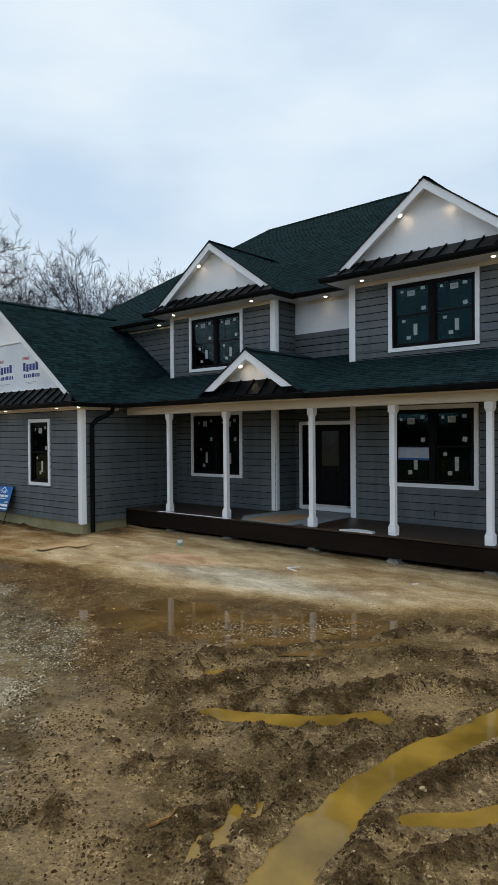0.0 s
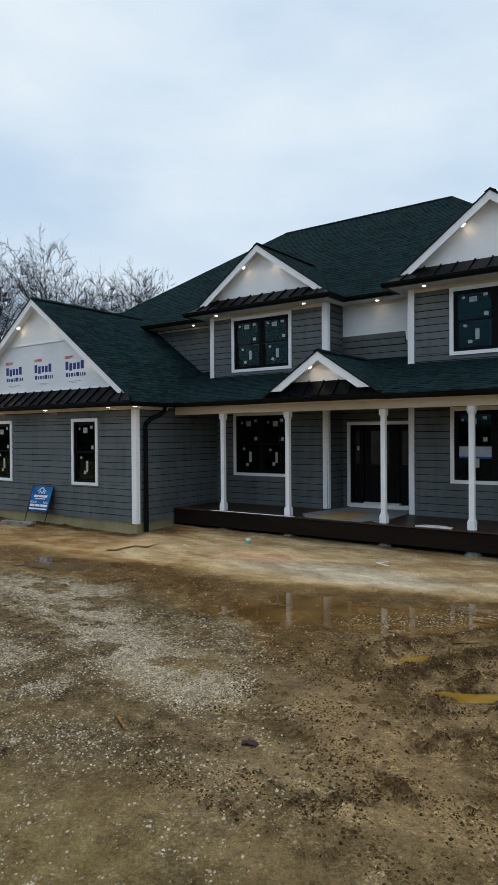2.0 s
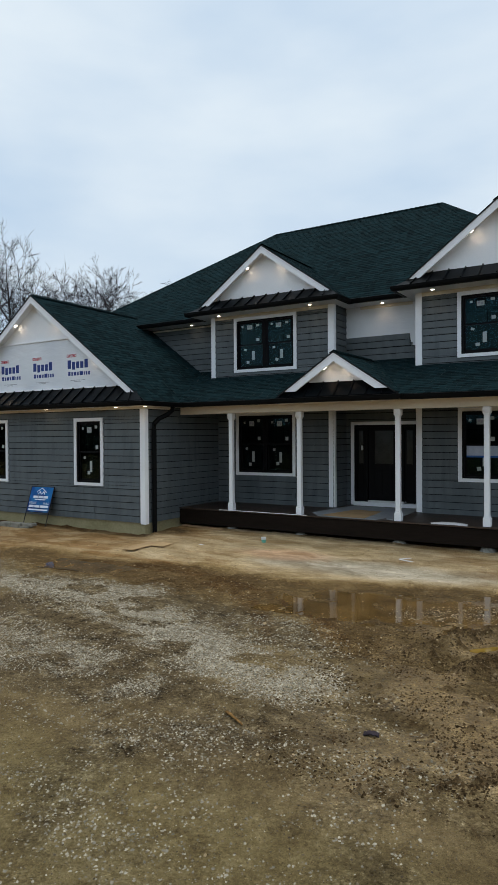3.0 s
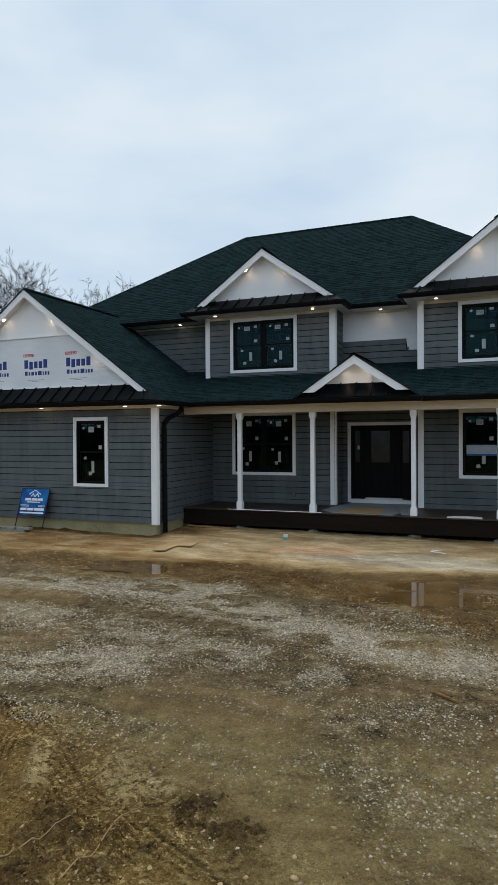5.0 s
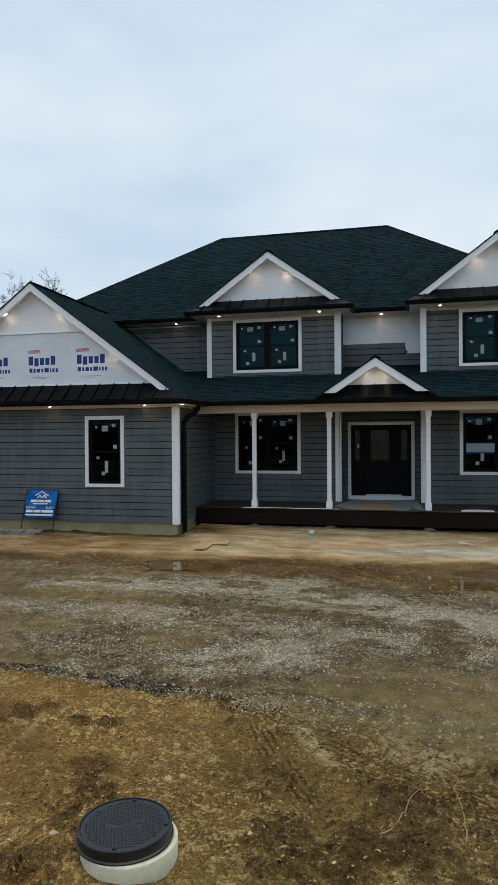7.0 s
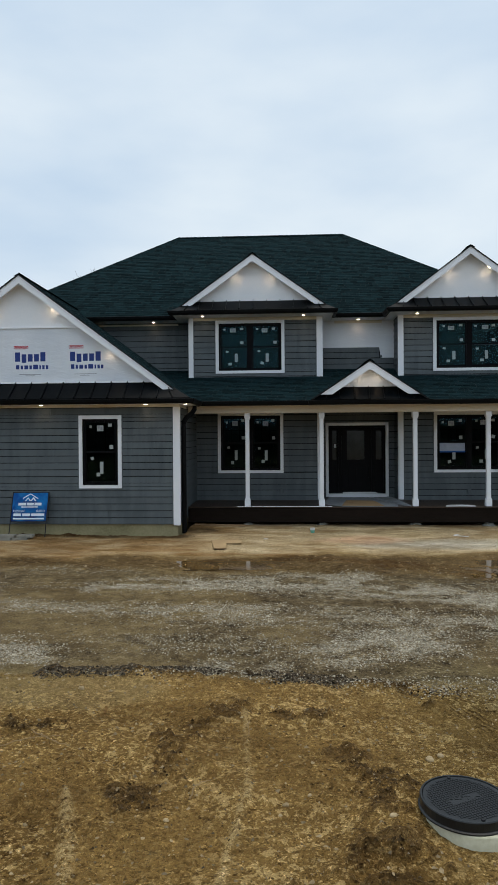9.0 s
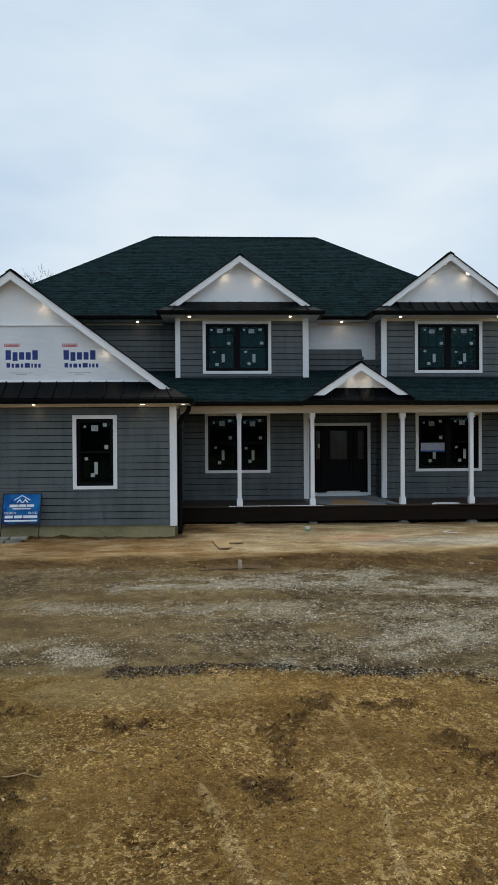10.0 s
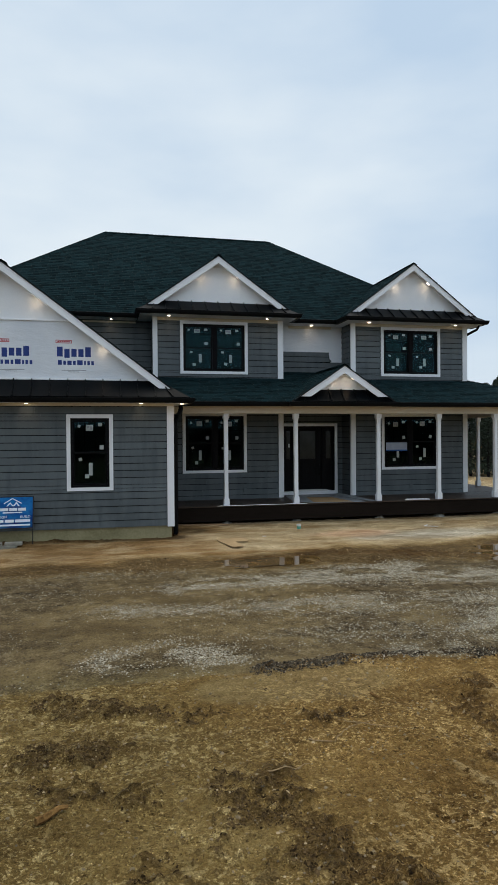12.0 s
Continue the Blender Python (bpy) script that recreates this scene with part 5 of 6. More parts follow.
ridge_cap((RL, RY, RZ), (RR, RY, RZ))
ridge_cap((EL, EY, EZ), (RL, RY, RZ), "hip_cap")
ridge_cap((ER, EY, EZ), (RR, RY, RZ), "hip_cap")
for a, b in (((EL, EY), (-15.38, EY)), ((-10.5, EY), (-8.88, EY))):
    gutter([(a[0], a[1] + 0.02), (b[0], b[1] + 0.02)], EZ)
    part("soffit", boxed((a[0], EY + 0.0, EZ - 0.115), (b[0], BACK_Y, EZ - 0.09)), WHITE, house)
    trim_board((a[0] + 0.1, BACK_Y - 0.03, EZ - 0.20), (b[0] - 0.02, BACK_Y - 0.001, EZ - 0.117), name="frieze_board", mat=CREAM)
# back and side closing walls, floors, unseen partitions added to keep the panes dark
wall_core(-21.4, 26.0, 0, 17.0, 0.0, 6.5, label="rear house wall")
wall_core(-21.4, 26.0, -90, 12.0, 0.0, 6.5, label="plain end wall")
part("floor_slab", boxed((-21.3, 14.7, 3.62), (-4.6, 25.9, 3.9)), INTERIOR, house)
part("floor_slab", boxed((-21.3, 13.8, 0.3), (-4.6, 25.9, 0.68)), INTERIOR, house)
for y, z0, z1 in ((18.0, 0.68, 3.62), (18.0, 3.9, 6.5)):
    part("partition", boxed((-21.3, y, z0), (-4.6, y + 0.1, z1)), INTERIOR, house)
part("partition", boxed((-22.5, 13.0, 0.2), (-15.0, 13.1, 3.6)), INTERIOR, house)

# front gables of the upper bays
for xc, za, seed, l, r in ((-12.95, 8.22, 21, -15.42, -10.46), (-6.45, 8.31, 31, -8.92, -3.98)):
    half = (r - l) / 2
    s = (za - 6.46) / half
    gable(xc, za, s, half, 13.24, 13.52, 16.9, 6.655, 6.80, seed)
    seam_roof(l + 0.02, r - 0.02, 12.99, 6.475, 13.52, 6.83, 0.405, 0.54)
    gutter([(l + 0.06, EY), (l + 0.06, 13.0), (r - 0.06, 13.0), (r - 0.06, EY)], 6.45)
    part("soffit", boxed((l + 0.07, 13.002, 6.34), (r - 0.07, WALL_Y, 6.365)), WHITE, house)
    part("soffit", boxed((l + 0.07, WALL_Y + 0.003, 6.34), (xc - 1.9, BACK_Y, 6.365)), WHITE, house)
    part("soffit", boxed((xc + 1.9, WALL_Y + 0.003, 6.34), (r - 0.07, BACK_Y, 6.365)), WHITE, house)
    ridge_cap((xc, 13.26, za + 0.01), (xc, 16.6, za + 0.01))
ridge_cap((G_XC, 9.92, G_ZA + 0.01), (G_XC, 16.0, G_ZA + 0.01))
bm = bmesh.new()
tube(bm, [(-4.1, 13.2, 6.35), (-4.12, 13.3, 6.22), (-4.28, 13.72, 6.08), (-4.30, 13.8, 5.95), (-4.30, 13.8, 4.3)], 0.042, 8)
part("downspout", bm, BLACK_METAL, house, "black downspout on the end wall")

# ---- the porch ----
def porch_z(y):
    return 3.645 + 0.36 * (y - 11.2)


shingle_roof([(-16.5, 11.2, porch_z(11.2)), (-1.9, 11.2, porch_z(11.2)), (-5.4, 14.7, porch_z(14.7)), (-16.5, 14.7, porch_z(14.7))], house, 41)
shingle_roof([(-1.9, 11.2, porch_z(11.2)), (-1.9, 22.0, porch_z(11.2)), (-4.35, 22.0, porch_z(13.65)), (-4.35, 13.65, porch_z(13.65))], house, 42)
ridge_cap((-1.9, 11.2, porch_z(11.2)), (-4.35, 13.65, porch_z(13.65)), "hip_cap")
gable(-9.72, 4.70, 0.665, 1.50, 11.08, 11.40, 14.0, 3.79, 3.95, 51)
seam_roof(-11.30, -8.15, 11.09, 3.66, 11.40, 4.01, 0.40, 0.50)
ridge_cap((-9.72, 11.1, 4.71), (-9.72, 13.6, 4.71))
part("porch_ceiling", boxed((GAR_X + 0.04, 11.42, 3.52), (-2.1, BACK_Y, 3.56)), CEILING, house)
part("porch_ceiling", boxed((-4.33, BACK_Y + 0.003, 3.52), (-2.1, 20.0, 3.56)), CEILING, house)
part("soffit", boxed((-14.36, 11.28, 3.515), (-2.0, 11.65, 3.545)), CREAM, house)
porch = thing("porch", "dark brown timber porch deck along the house front", "porch", pose(-8.5, 12.6, 0.3))
part("beam", boxed((GAR_X + 0.04, 11.68, 3.33), (-2.33, 11.88, 3.52), 0.004), CREAM, porch, "cream primed porch beam")
part("beam", boxed((-2.55, 11.882, 3.33), (-2.35, 20.0, 3.52), 0.004), CREAM, porch, "cream primed porch beam")
part("fascia", boxed((GAR_X + 0.04, 11.62, 0.29), (-2.22, 11.66, 0.675), 0.004), FASCIA, porch, "dark brown deck fascia")
part("fascia", boxed((-2.26, 11.662, 0.27), (-2.22, 20.0, 0.675), 0.004), FASCIA, porch, "dark brown deck fascia")
part("deck_frame", boxed((GAR_X + 0.06, 11.70, 0.30), (-2.3, 13.55, 0.66)), FASCIA, porch)
deck_rng = random.Random(8)


def deck_boards(x0, x1, y0, y1, along_y=False):
    w, y = 0.14, y0
    a0, a1 = (x0, x1)
    while y < y1 - 0.02:
        x = a0
        while x < a1 - 0.01:
            e = min(x + deck_rng.choice((2.4, 3.6, 4.8)), a1)
            if a1 - e < 0.6:
                e = a1
            wd = min(w, y1 - y) - 0.005
            if along_y:
                a, b = (y, x, DECK_Z - 0.028), (y + wd, e - 0.003, DECK_Z)
            else:
                a, b = (x, y, DECK_Z - 0.028), (e - 0.003, y + wd, DECK_Z)
            part("deck_board", boxed(a, b), DECK, porch)
            x = e
        y += w


deck_boards(GAR_X + 0.04, -2.20, 11.60, WALL_Y - 0.03)
deck_boards(-10.84, -8.53, WALL_Y - 0.02, BACK_Y - 0.03)
deck_boards(WALL_Y - 0.02, 20.0, -4.33, -2.2, True)
for x in (-13.05, -10.98, -8.40, -6.41, -4.46, -2.45):
    bm = bmesh.new()
    tube(bm, [(x, 11.83, 0.0), (x + 0.01, 11.81, 0.17), (x, 11.82, 0.225), (x, 11.84, 0.285)], [0.22, 0.20, 0.15, 0.08], 11)
    part("footing", bm, CONCRETE_GREY, porch, "rough concrete footing under the deck")
part("edge_strip", boxed((-13.35, 11.585, DECK_Z + 0.001), (-10.7, 11.64, DECK_Z + 0.014), 0.003), WHITE, porch, "white strip along the deck edge")


def porch_post():
    post = thing("porch_post", "white square porch post with plain cap and base", "post", pose(-13.05, 11.78, DECK_Z), "porch posts")
    h = 3.33 - DECK_Z
    o = world_of(post)
    part("shaft", boxed((-0.056, -0.056, 0.02), (0.056, 0.056, h - 0.01), 0.006), WHITE, post, "", o)
    part("base", boxed((-0.082, -0.082, 0.0), (0.082, 0.082, 0.19), 0.008), WHITE, post, "", o)
    part("base_trim", boxed((-0.069, -0.069, 0.192), (0.069, 0.069, 0.225), 0.008), WHITE, post, "", o)
    part("cap", boxed((-0.082, -0.082, h - 0.14), (0.082, 0.082, h), 0.008), WHITE, post, "", o)
    part("cap_trim", boxed((-0.069, -0.069, h - 0.175), (0.069, 0.069, h - 0.142), 0.008), WHITE, post, "", o)
    return post


first_post = porch_post()
for x, y in ((-10.98, 11.78), (-8.40, 11.78), (-6.41, 11.78), (-4.46, 11.78), (-2.45, 11.78), (-2.45, 13.85), (-2.45, 15.92), (-2.45, 18.0)):
    copy_thing(first_post, pose(x, y, DECK_Z))


def soffit_light(x, y, z, tilt=0.0, power=1.5):
    m = pose(x, y, z, 0, tilt, 0)
    lt = thing("soffit_light", "round white recessed soffit light, switched on", "light", m, "soffit lights")
    bm = bmesh.new()
    bmesh.ops.create_cone(bm, cap_ends=True, segments=20, radius1=0.070, radius2=0.075, depth=0.010, matrix=Matrix.Translation((0, 0, -0.005)))
    part("trim_ring", bm, WHITE, lt, "", m)
    bm = bmesh.new()
    bmesh.ops.create_cone(bm, cap_ends=True, segments=20, radius1=0.044, radius2=0.044, depth=0.004, matrix=Matrix.Translation((0, 0, -0.0125)))
    part("lens", bm, LENS, lt, "warm glowing lens", m)
    lamp = new("soffit_lamp", bpy.data.lights.new("soffit_lamp", "SPOT"))
    lamp.data.energy, lamp.data.color, lamp.data.shadow_soft_size = power, (1.0, 0.64, 0.34), 0.04
    lamp.data.spot_size, lamp.data.spot_blend = radians(125), 0.8
    lamp.matrix_basis = m @ Matrix.Translation((0, 0, -0.03))
    adopt(lamp, lt)


for x in (-14.48, -11.42, -8.02, -4.95):
    soffit_light(x, 13.28, 6.338)
soffit_light(-9.67, 14.2, EZ - 0.117)
soffit_light(-16.17, 14.2, EZ - 0.117)
for x in (-20.8, -18.25, -15.54, -14.52):
    soffit_light(x, 9.95, 3.518)


def rake_light(xc, za, slope, x, y, power=1.0):
    z = za - 0.168 - slope * abs(x - xc)
    soffit_light(x, y, z, math.degrees(math.atan(slope)) * (1 if x > xc else -1), power)


for x in (-17.93, -16.38, -19.63, -21.18):
    rake_light(G_XC, G_ZA, G_S, x, 10.02)
for x in (-13.52, -12.34):
    rake_light(-12.95, 8.22, (8.22 - 6.46) / 2.48, x, 13.39)
for x in (-7.1, -5.86):
    rake_light(-6.45, 8.31, (8.31 - 6.46) / 2.47, x, 13.39)
for x in (-10.02, -9.42):
    rake_light(-9.72, 4.70, 0.665, x, 11.25, 1.0)


vent = part("vent_pipe", tube(bmesh.new(), [(-19.6, 17.2, 6.6), (-19.6, 17.2, 8.5)], 0.055, 12), CONCRETE_GREY, house, "grey vent pipe standing out of the roof")


# ---- writing ----
def lettering(name, text, size, mat, parent, m, depth=0.002, label=""):
    """Words in the built-in font as a flat raised mesh."""
    cu = bpy.data.curves.new(name, "FONT")
    cu.body, cu.size, cu.extrude, cu.align_x, cu.align_y = text, size, depth, "CENTER", "CENTER"
    cu.resolution_u = 3
    tmp = new("tmp_text", cu)
    me = bpy.data.meshes.new_from_object(tmp.evaluated_get(bpy.context.evaluated_depsgraph_get()))
    bpy.data.objects.remove(tmp)
    me.name = name
    me.materials.clear()
    me.materials.append(mat)
    ob = new(name, me)
    ob.matrix_basis = m
    adopt(ob, parent)
    return tagged(ob, label)


# ---- things by the house ----
def yard_sign():
    foot_z = ground_height(-18.6, 9.72)
    lean = math.degrees(math.atan2(0.36, 1.1))
    m = pose(-18.58, 9.74, foot_z - 0.03, -lean, 0, 1.5)
    s = thing("yard_sign", "blue printed builder's sign leaning on the garage wall", "sign", m)
    h0, h1, w = 0.42, 1.21, 0.475
    part("panel", boxed((-w + 0.015, -0.006, h0 + 0.015), (w - 0.015, 0.004, h1 - 0.015)), SIGN_BLUE, s, "glossy blue sign panel", m)
    bm = bmesh.new()
    for a, b in (((-w, h0), (-w + 0.022, h1)), ((w - 0.022, h0), (w, h1)), ((-w + 0.022, h0), (w - 0.022, h0 + 0.022)), ((-w + 0.022, h1 - 0.022), (w - 0.022, h1))):
        box(bm, (a[0], -0.012, a[1]), (b[0], 0.012, b[1]), 0.003)
    part("frame", bm, STEEL, s, "black angle-iron frame", m)
    for x in (-w + 0.011, w - 0.011):
        part("leg", boxed((x - 0.010, -0.010, 0.0), (x + 0.010, 0.010, h0 - 0.001), 0.003), STEEL, s, "", m)

    def print_box(name, rects, mat, lift=0.0085):
        bm = bmesh.new()
        for x0, z0, x1, z1 in rects:
            box(bm, (x0, -lift, z0), (x1, -0.0062, z1))
        part(name, bm, mat, s, "", m)

    # a roof-shaped emblem in plain shapes
    bm = bmesh.new()
    for pts in ([(-0.20, 1.02), (-0.02, 1.14), (0.0, 1.14), (0.20, 1.02), (0.20, 1.05), (0.0, 1.165), (-0.02, 1.165), (-0.20, 1.05)],
                [(-0.14, 0.97), (-0.06, 1.07), (0.02, 0.97), (-0.01, 0.97), (-0.06, 1.03), (-0.11, 0.97)], [(0.0, 0.97), (0.08, 1.08), (0.16, 0.97), (0.12, 0.97), (0.08, 1.03), (0.04, 0.97)]):
        prism(bm, [(x, -0.0062, z) for x, z in pts], (0, -0.003, 0))
    part("emblem", bm, SIGN_WHITE, s, "pale roof-shaped emblem", m)
    print_box("emblem_ground", [(-0.18, 0.80, 0.18, 0.965)], SIGN_NAVY, 0.0078)
    print_box("name_bar", [(-0.30, 0.855, -0.10, 0.925), (-0.08, 0.855, 0.10, 0.925), (0.12, 0.855, 0.30, 0.925)], SIGN_WHITE, 0.0095)
    print_box("line_bar", [(-0.22, 0.80, 0.22, 0.828)], SIGN_WHITE, 0.0095)
    flat = m @ pose(0, -0.0075, 0, 90, 0, 0)
    lettering("sign_word", "DESIGN", 0.085, SIGN_WHITE, s, flat @ pose(-0.27, 0.705, 0), 0.001, "pale lettering")
    lettering("sign_word", "BUILD", 0.085, SIGN_WHITE, s, flat @ pose(0.29, 0.705, 0), 0.001, "pale lettering")
    print_box("number_bar", [(-0.40, 0.575, -0.20, 0.645), (-0.17, 0.575, 0.03, 0.645), (0.06, 0.575, 0.40, 0.645)], SIGN_WHITE)
    print_box("address_bar", [(-0.40, 0.49, 0.40, 0.530)], SIGN_WHITE)


yard_sign()


def block_stack():
    z = ground_height(-19.0, 9.45)
    m = pose(-19.05, 9.5, z - 0.01, 0, 0, 4)
    s = thing("block_stack", "low stack of grey concrete blocks beside the garage", "blocks", m)
    rng = random.Random(3)
    for k in range(2):
        for i in range(3):
            x = -0.62 + i * 0.42 + rng.uniform(-0.02, 0.02) + 0.1 * k
            bm = boxed((x, -0.1, 0.001 + k * 0.075), (x + 0.39, 0.1, 0.074 + k * 0.075), 0.008)
            part("block", bm, CONCRETE_GREY, s, "", m @ pose(0, 0, 0, 0, 0, rng.uniform(-4, 4)))


block_stack()


def flat_board(name, pts, thick, mat, label, category, tilt=0.0):
    cx, cy = sum(p[0] for p in pts) / len(pts), sum(p[1] for p in pts) / len(pts)
    z = max(ground_height(*p) for p in pts + [(cx, cy)]) + 0.002
    bm = prism(bmesh.new(), [(x - cx, y - cy, 0.0) for x, y in pts], (0, 0, thick))
    return tagged(part(name, bm, mat, None, "", pose(cx, cy, z, tilt, 0, 0)), label, category)


flat_board("plywood_offcut", [(-13.80, 9.22), (-13.12, 9.36), (-13.06, 8.88), (-13.40, 8.82), (-13.35, 8.15), (-13.62, 8.10)], 0.018, PLY, "L-shaped pale plywood offcut lying on the sand", "plywood")
flat_board("plank", [(-14.55, 11.52), (-13.1, 11.28), (-13.08, 11.40), (-14.53, 11.62)], 0.035, LUMBER, "weathered brown plank lying against the deck", "plank")


def on_deck(name, pts, thick, mat, label, category, lift=0.001):
    bm = prism(bmesh.new(), [(x, y, DECK_Z + lift) for x, y in pts], (0, 0, thick))
    return tagged(part(name, bm, mat), label, category)


on_deck("paper_sheet", [(-10.9, 12.3), (-10.42, 11.68), (-8.9, 11.64), (-8.75, 12.6), (-8.75, 14.25), (-10.6, 14.25), (-10.75, 13.4)], 0.003, GREY_SHEET, "grey protective paper laid before the door", "paper")
on_deck("cardboard_sheet", [(-10.42, 11.85), (-9.25, 11.75), (-9.35, 13.25), (-10.15, 13.35)], 0.006, CARDBOARD, "tan cardboard sheet laid before the door", "cardboard", 0.0045)
on_deck("paper_flap", [(-9.3, 14.22), (-8.64, 14.25), (-8.52, 11.72), (-8.72, 11.85), (-9.0, 13.1)], 0.02, GREY_SHEET, "crumpled grey paper beside the door", "paper", 0.0045)
on_deck("foam_sheet", [(-7.60, 11.63), (-7.45, 11.86), (-7.1, 11.90), (-6.82, 11.76), (-6.80, 11.62), (-7.2, 11.66)], 0.03, PAPER, "white foam sheet scrap lying on the deck", "foam sheet")


def outlet(x, z):
    o = thing("outdoor_outlet", "grey outdoor outlet box on the clapboard", "outlet", pose(x, WALL_Y - 0.02, z))
    part("box", boxed((x - 0.055, WALL_Y - 0.055, z - 0.075), (x + 0.055, WALL_Y - 0.015, z + 0.075), 0.008), SIDING, o)
    part("cover", boxed((x - 0.04, WALL_Y - 0.064, z - 0.06), (x + 0.04, WALL_Y - 0.056, z + 0.06), 0.004), SIDING, o)


outlet(-6.43, 0.98)
outlet(-12.1, 1.0)


def cup():
    z = ground_height(-11.3, 10.5)
    m = pose(-11.3, 10.5, z, 0, 0, 20)
    c = thing("paper_cup", "crushed white and green paper cup on the sand", "cup", m)
    bm = bmesh.new()
    bmesh.ops.create_cone(bm, cap_ends=True, segments=14, radius1=0.05, radius2=0.058, depth=0.07, matrix=Matrix.Translation((0, 0, 0.034)))
    part("sleeve", bm, surface("green_print", (0.12, 0.36, 0.28), (0.16, 0.44, 0.34), 8, 60), c, "green cup sleeve", m)
    bm = bmesh.new()
    bmesh.ops.create_cone(bm, cap_ends=True, segments=14, radius1=0.059, radius2=0.064, depth=0.055, matrix=Matrix.Translation((0, 0, 0.099)))
    part("cup_top", bm, PAPER, c, "white cup top", m)


cup()
for x, y, r, ln in ((-7.63, 10.0, -24, 0.36), (-7.70, 10.17, 48, 0.24), (-5.2, 10.3, 60, 0.12), (-12.5, 9.6, 10, 0.1)):
    z = ground_height(x, y)
    tagged(part("scrap", boxed((-ln / 2, -0.022, 0), (ln / 2, 0.022, 0.012), 0.002), PAPER, None, "", pose(x, y, z, 0, 0, r)), "white trim scrap lying on the sand", "scrap")


def cloth_scrap():
    """A small crumpled rag."""
    x, y = -5.46, 2.52
    bm = bmesh.new()
    bmesh.ops.create_grid(bm, x_segments=8, y_segments=6, size=0.5)
    for v in bm.verts:
        fold = noise.noise(v.co * 5.0 + Vector((4, 1, 0)))
        v.co = Vector((v.co.x * 0.14, v.co.y * 0.07, 0.016 + 0.022 * fold + 0.015 * (1 - abs(v.co.x) * 2)))
    bmesh.ops.solidify(bm, geom=bm.faces[:], thickness=0.006)
    rag = part("rag", bm, surface("dull_purple_cloth", (0.012, 0.008, 0.012), (0.038, 0.027, 0.038), 12, 80), None, "", pose(x, y, ground_height(x, y), 0, 0, 15), True)
    tagged(rag, "small crumpled dull purple rag on the mud", "rag")


cloth_scrap()


# ---- septic riser ----
def septic_riser():
    x, y, top = -10.80, -1.92, 0.145
    m = pose(x, y, -0.2)
    s = thing("septic_riser", "round cream riser with black cast-iron septic cover", "manhole", m)
    n = 48

    def ring(bm, prof):
        loops = [[bm.verts.new((r * math.cos(2 * math.pi * k / n), r * math.sin(2 * math.pi * k / n), z)) for k in range(n)] for r, z in prof]
        for a, b in zip(loops, loops[1:] + loops[:1]):
            for k in range(n):
                bm.faces.new((a[k], a[(k + 1) % n], b[(k + 1) % n], b[k]))
        return bm

    t = top + 0.2
    part("riser", ring(bmesh.new(), [(0.312, -0.1), (0.318, t - 0.087), (0.312, t - 0.076), (0.285, t - 0.076), (0.28, -0.1)]), RISER, s, "stained cream plastic riser", m @ pose(0.035, -0.012, 0), True)
    part("frame", ring(bmesh.new(), [(0.318, t - 0.075), (0.318, t - 0.066), (0.306, t - 0.06), (0.308, t + 0.0), (0.303, t + 0.006), (0.292, t + 0.006), (0.288, t - 0.01), (0.288, t - 0.075)]), CAST_IRON, s, "black iron cover frame", m)
    bm = bmesh.new()
    bmesh.ops.create_cone(bm, cap_ends=True, segments=n, radius1=0.288, radius2=0.286, depth=0.03, matrix=Matrix.Translation((0, 0, t - 0.015)))
    lid = part("cover", bm, CAST_IRON, s, "checkered cast-iron cover, wet", m)
    bm = bmesh.new()
    q = 0.0225
    for i in range(-11, 12):
        for j in range(-11, 12):
            px, py = i * q, j * q
            if math.hypot(px, py) < 0.255 and not (abs(py) < 0.035 and abs(px) < 0.12):
                box(bm, (px - 0.0075, py - 0.0075, t - 0.001), (px + 0.0075, py + 0.0075, t + 0.004))
    part("tread", bm, CAST_IRON, lid, "", m @ pose(0, 0, 0, 0, 0, 25))
    for a in (100, 280, 10):
        c = Matrix.Translation((0.268 * math.cos(radians(a)), 0.268 * math.sin(radians(a)), t + 0.003))
        bm = bmesh.new()
        bmesh.ops.create_cone(bm, cap_ends=True, segments=10, radius1=0.016, radius2=0.013, depth=0.012, matrix=c)
        part("bolt", bm, STEEL, lid, "steel cover bolt", m)
    lettering("cover_word", "SEPTIC", 0.075, CAST_IRON, lid, m @ pose(0, 0, t + 0.001, 0, 0, 0), 0.003)


septic_riser()


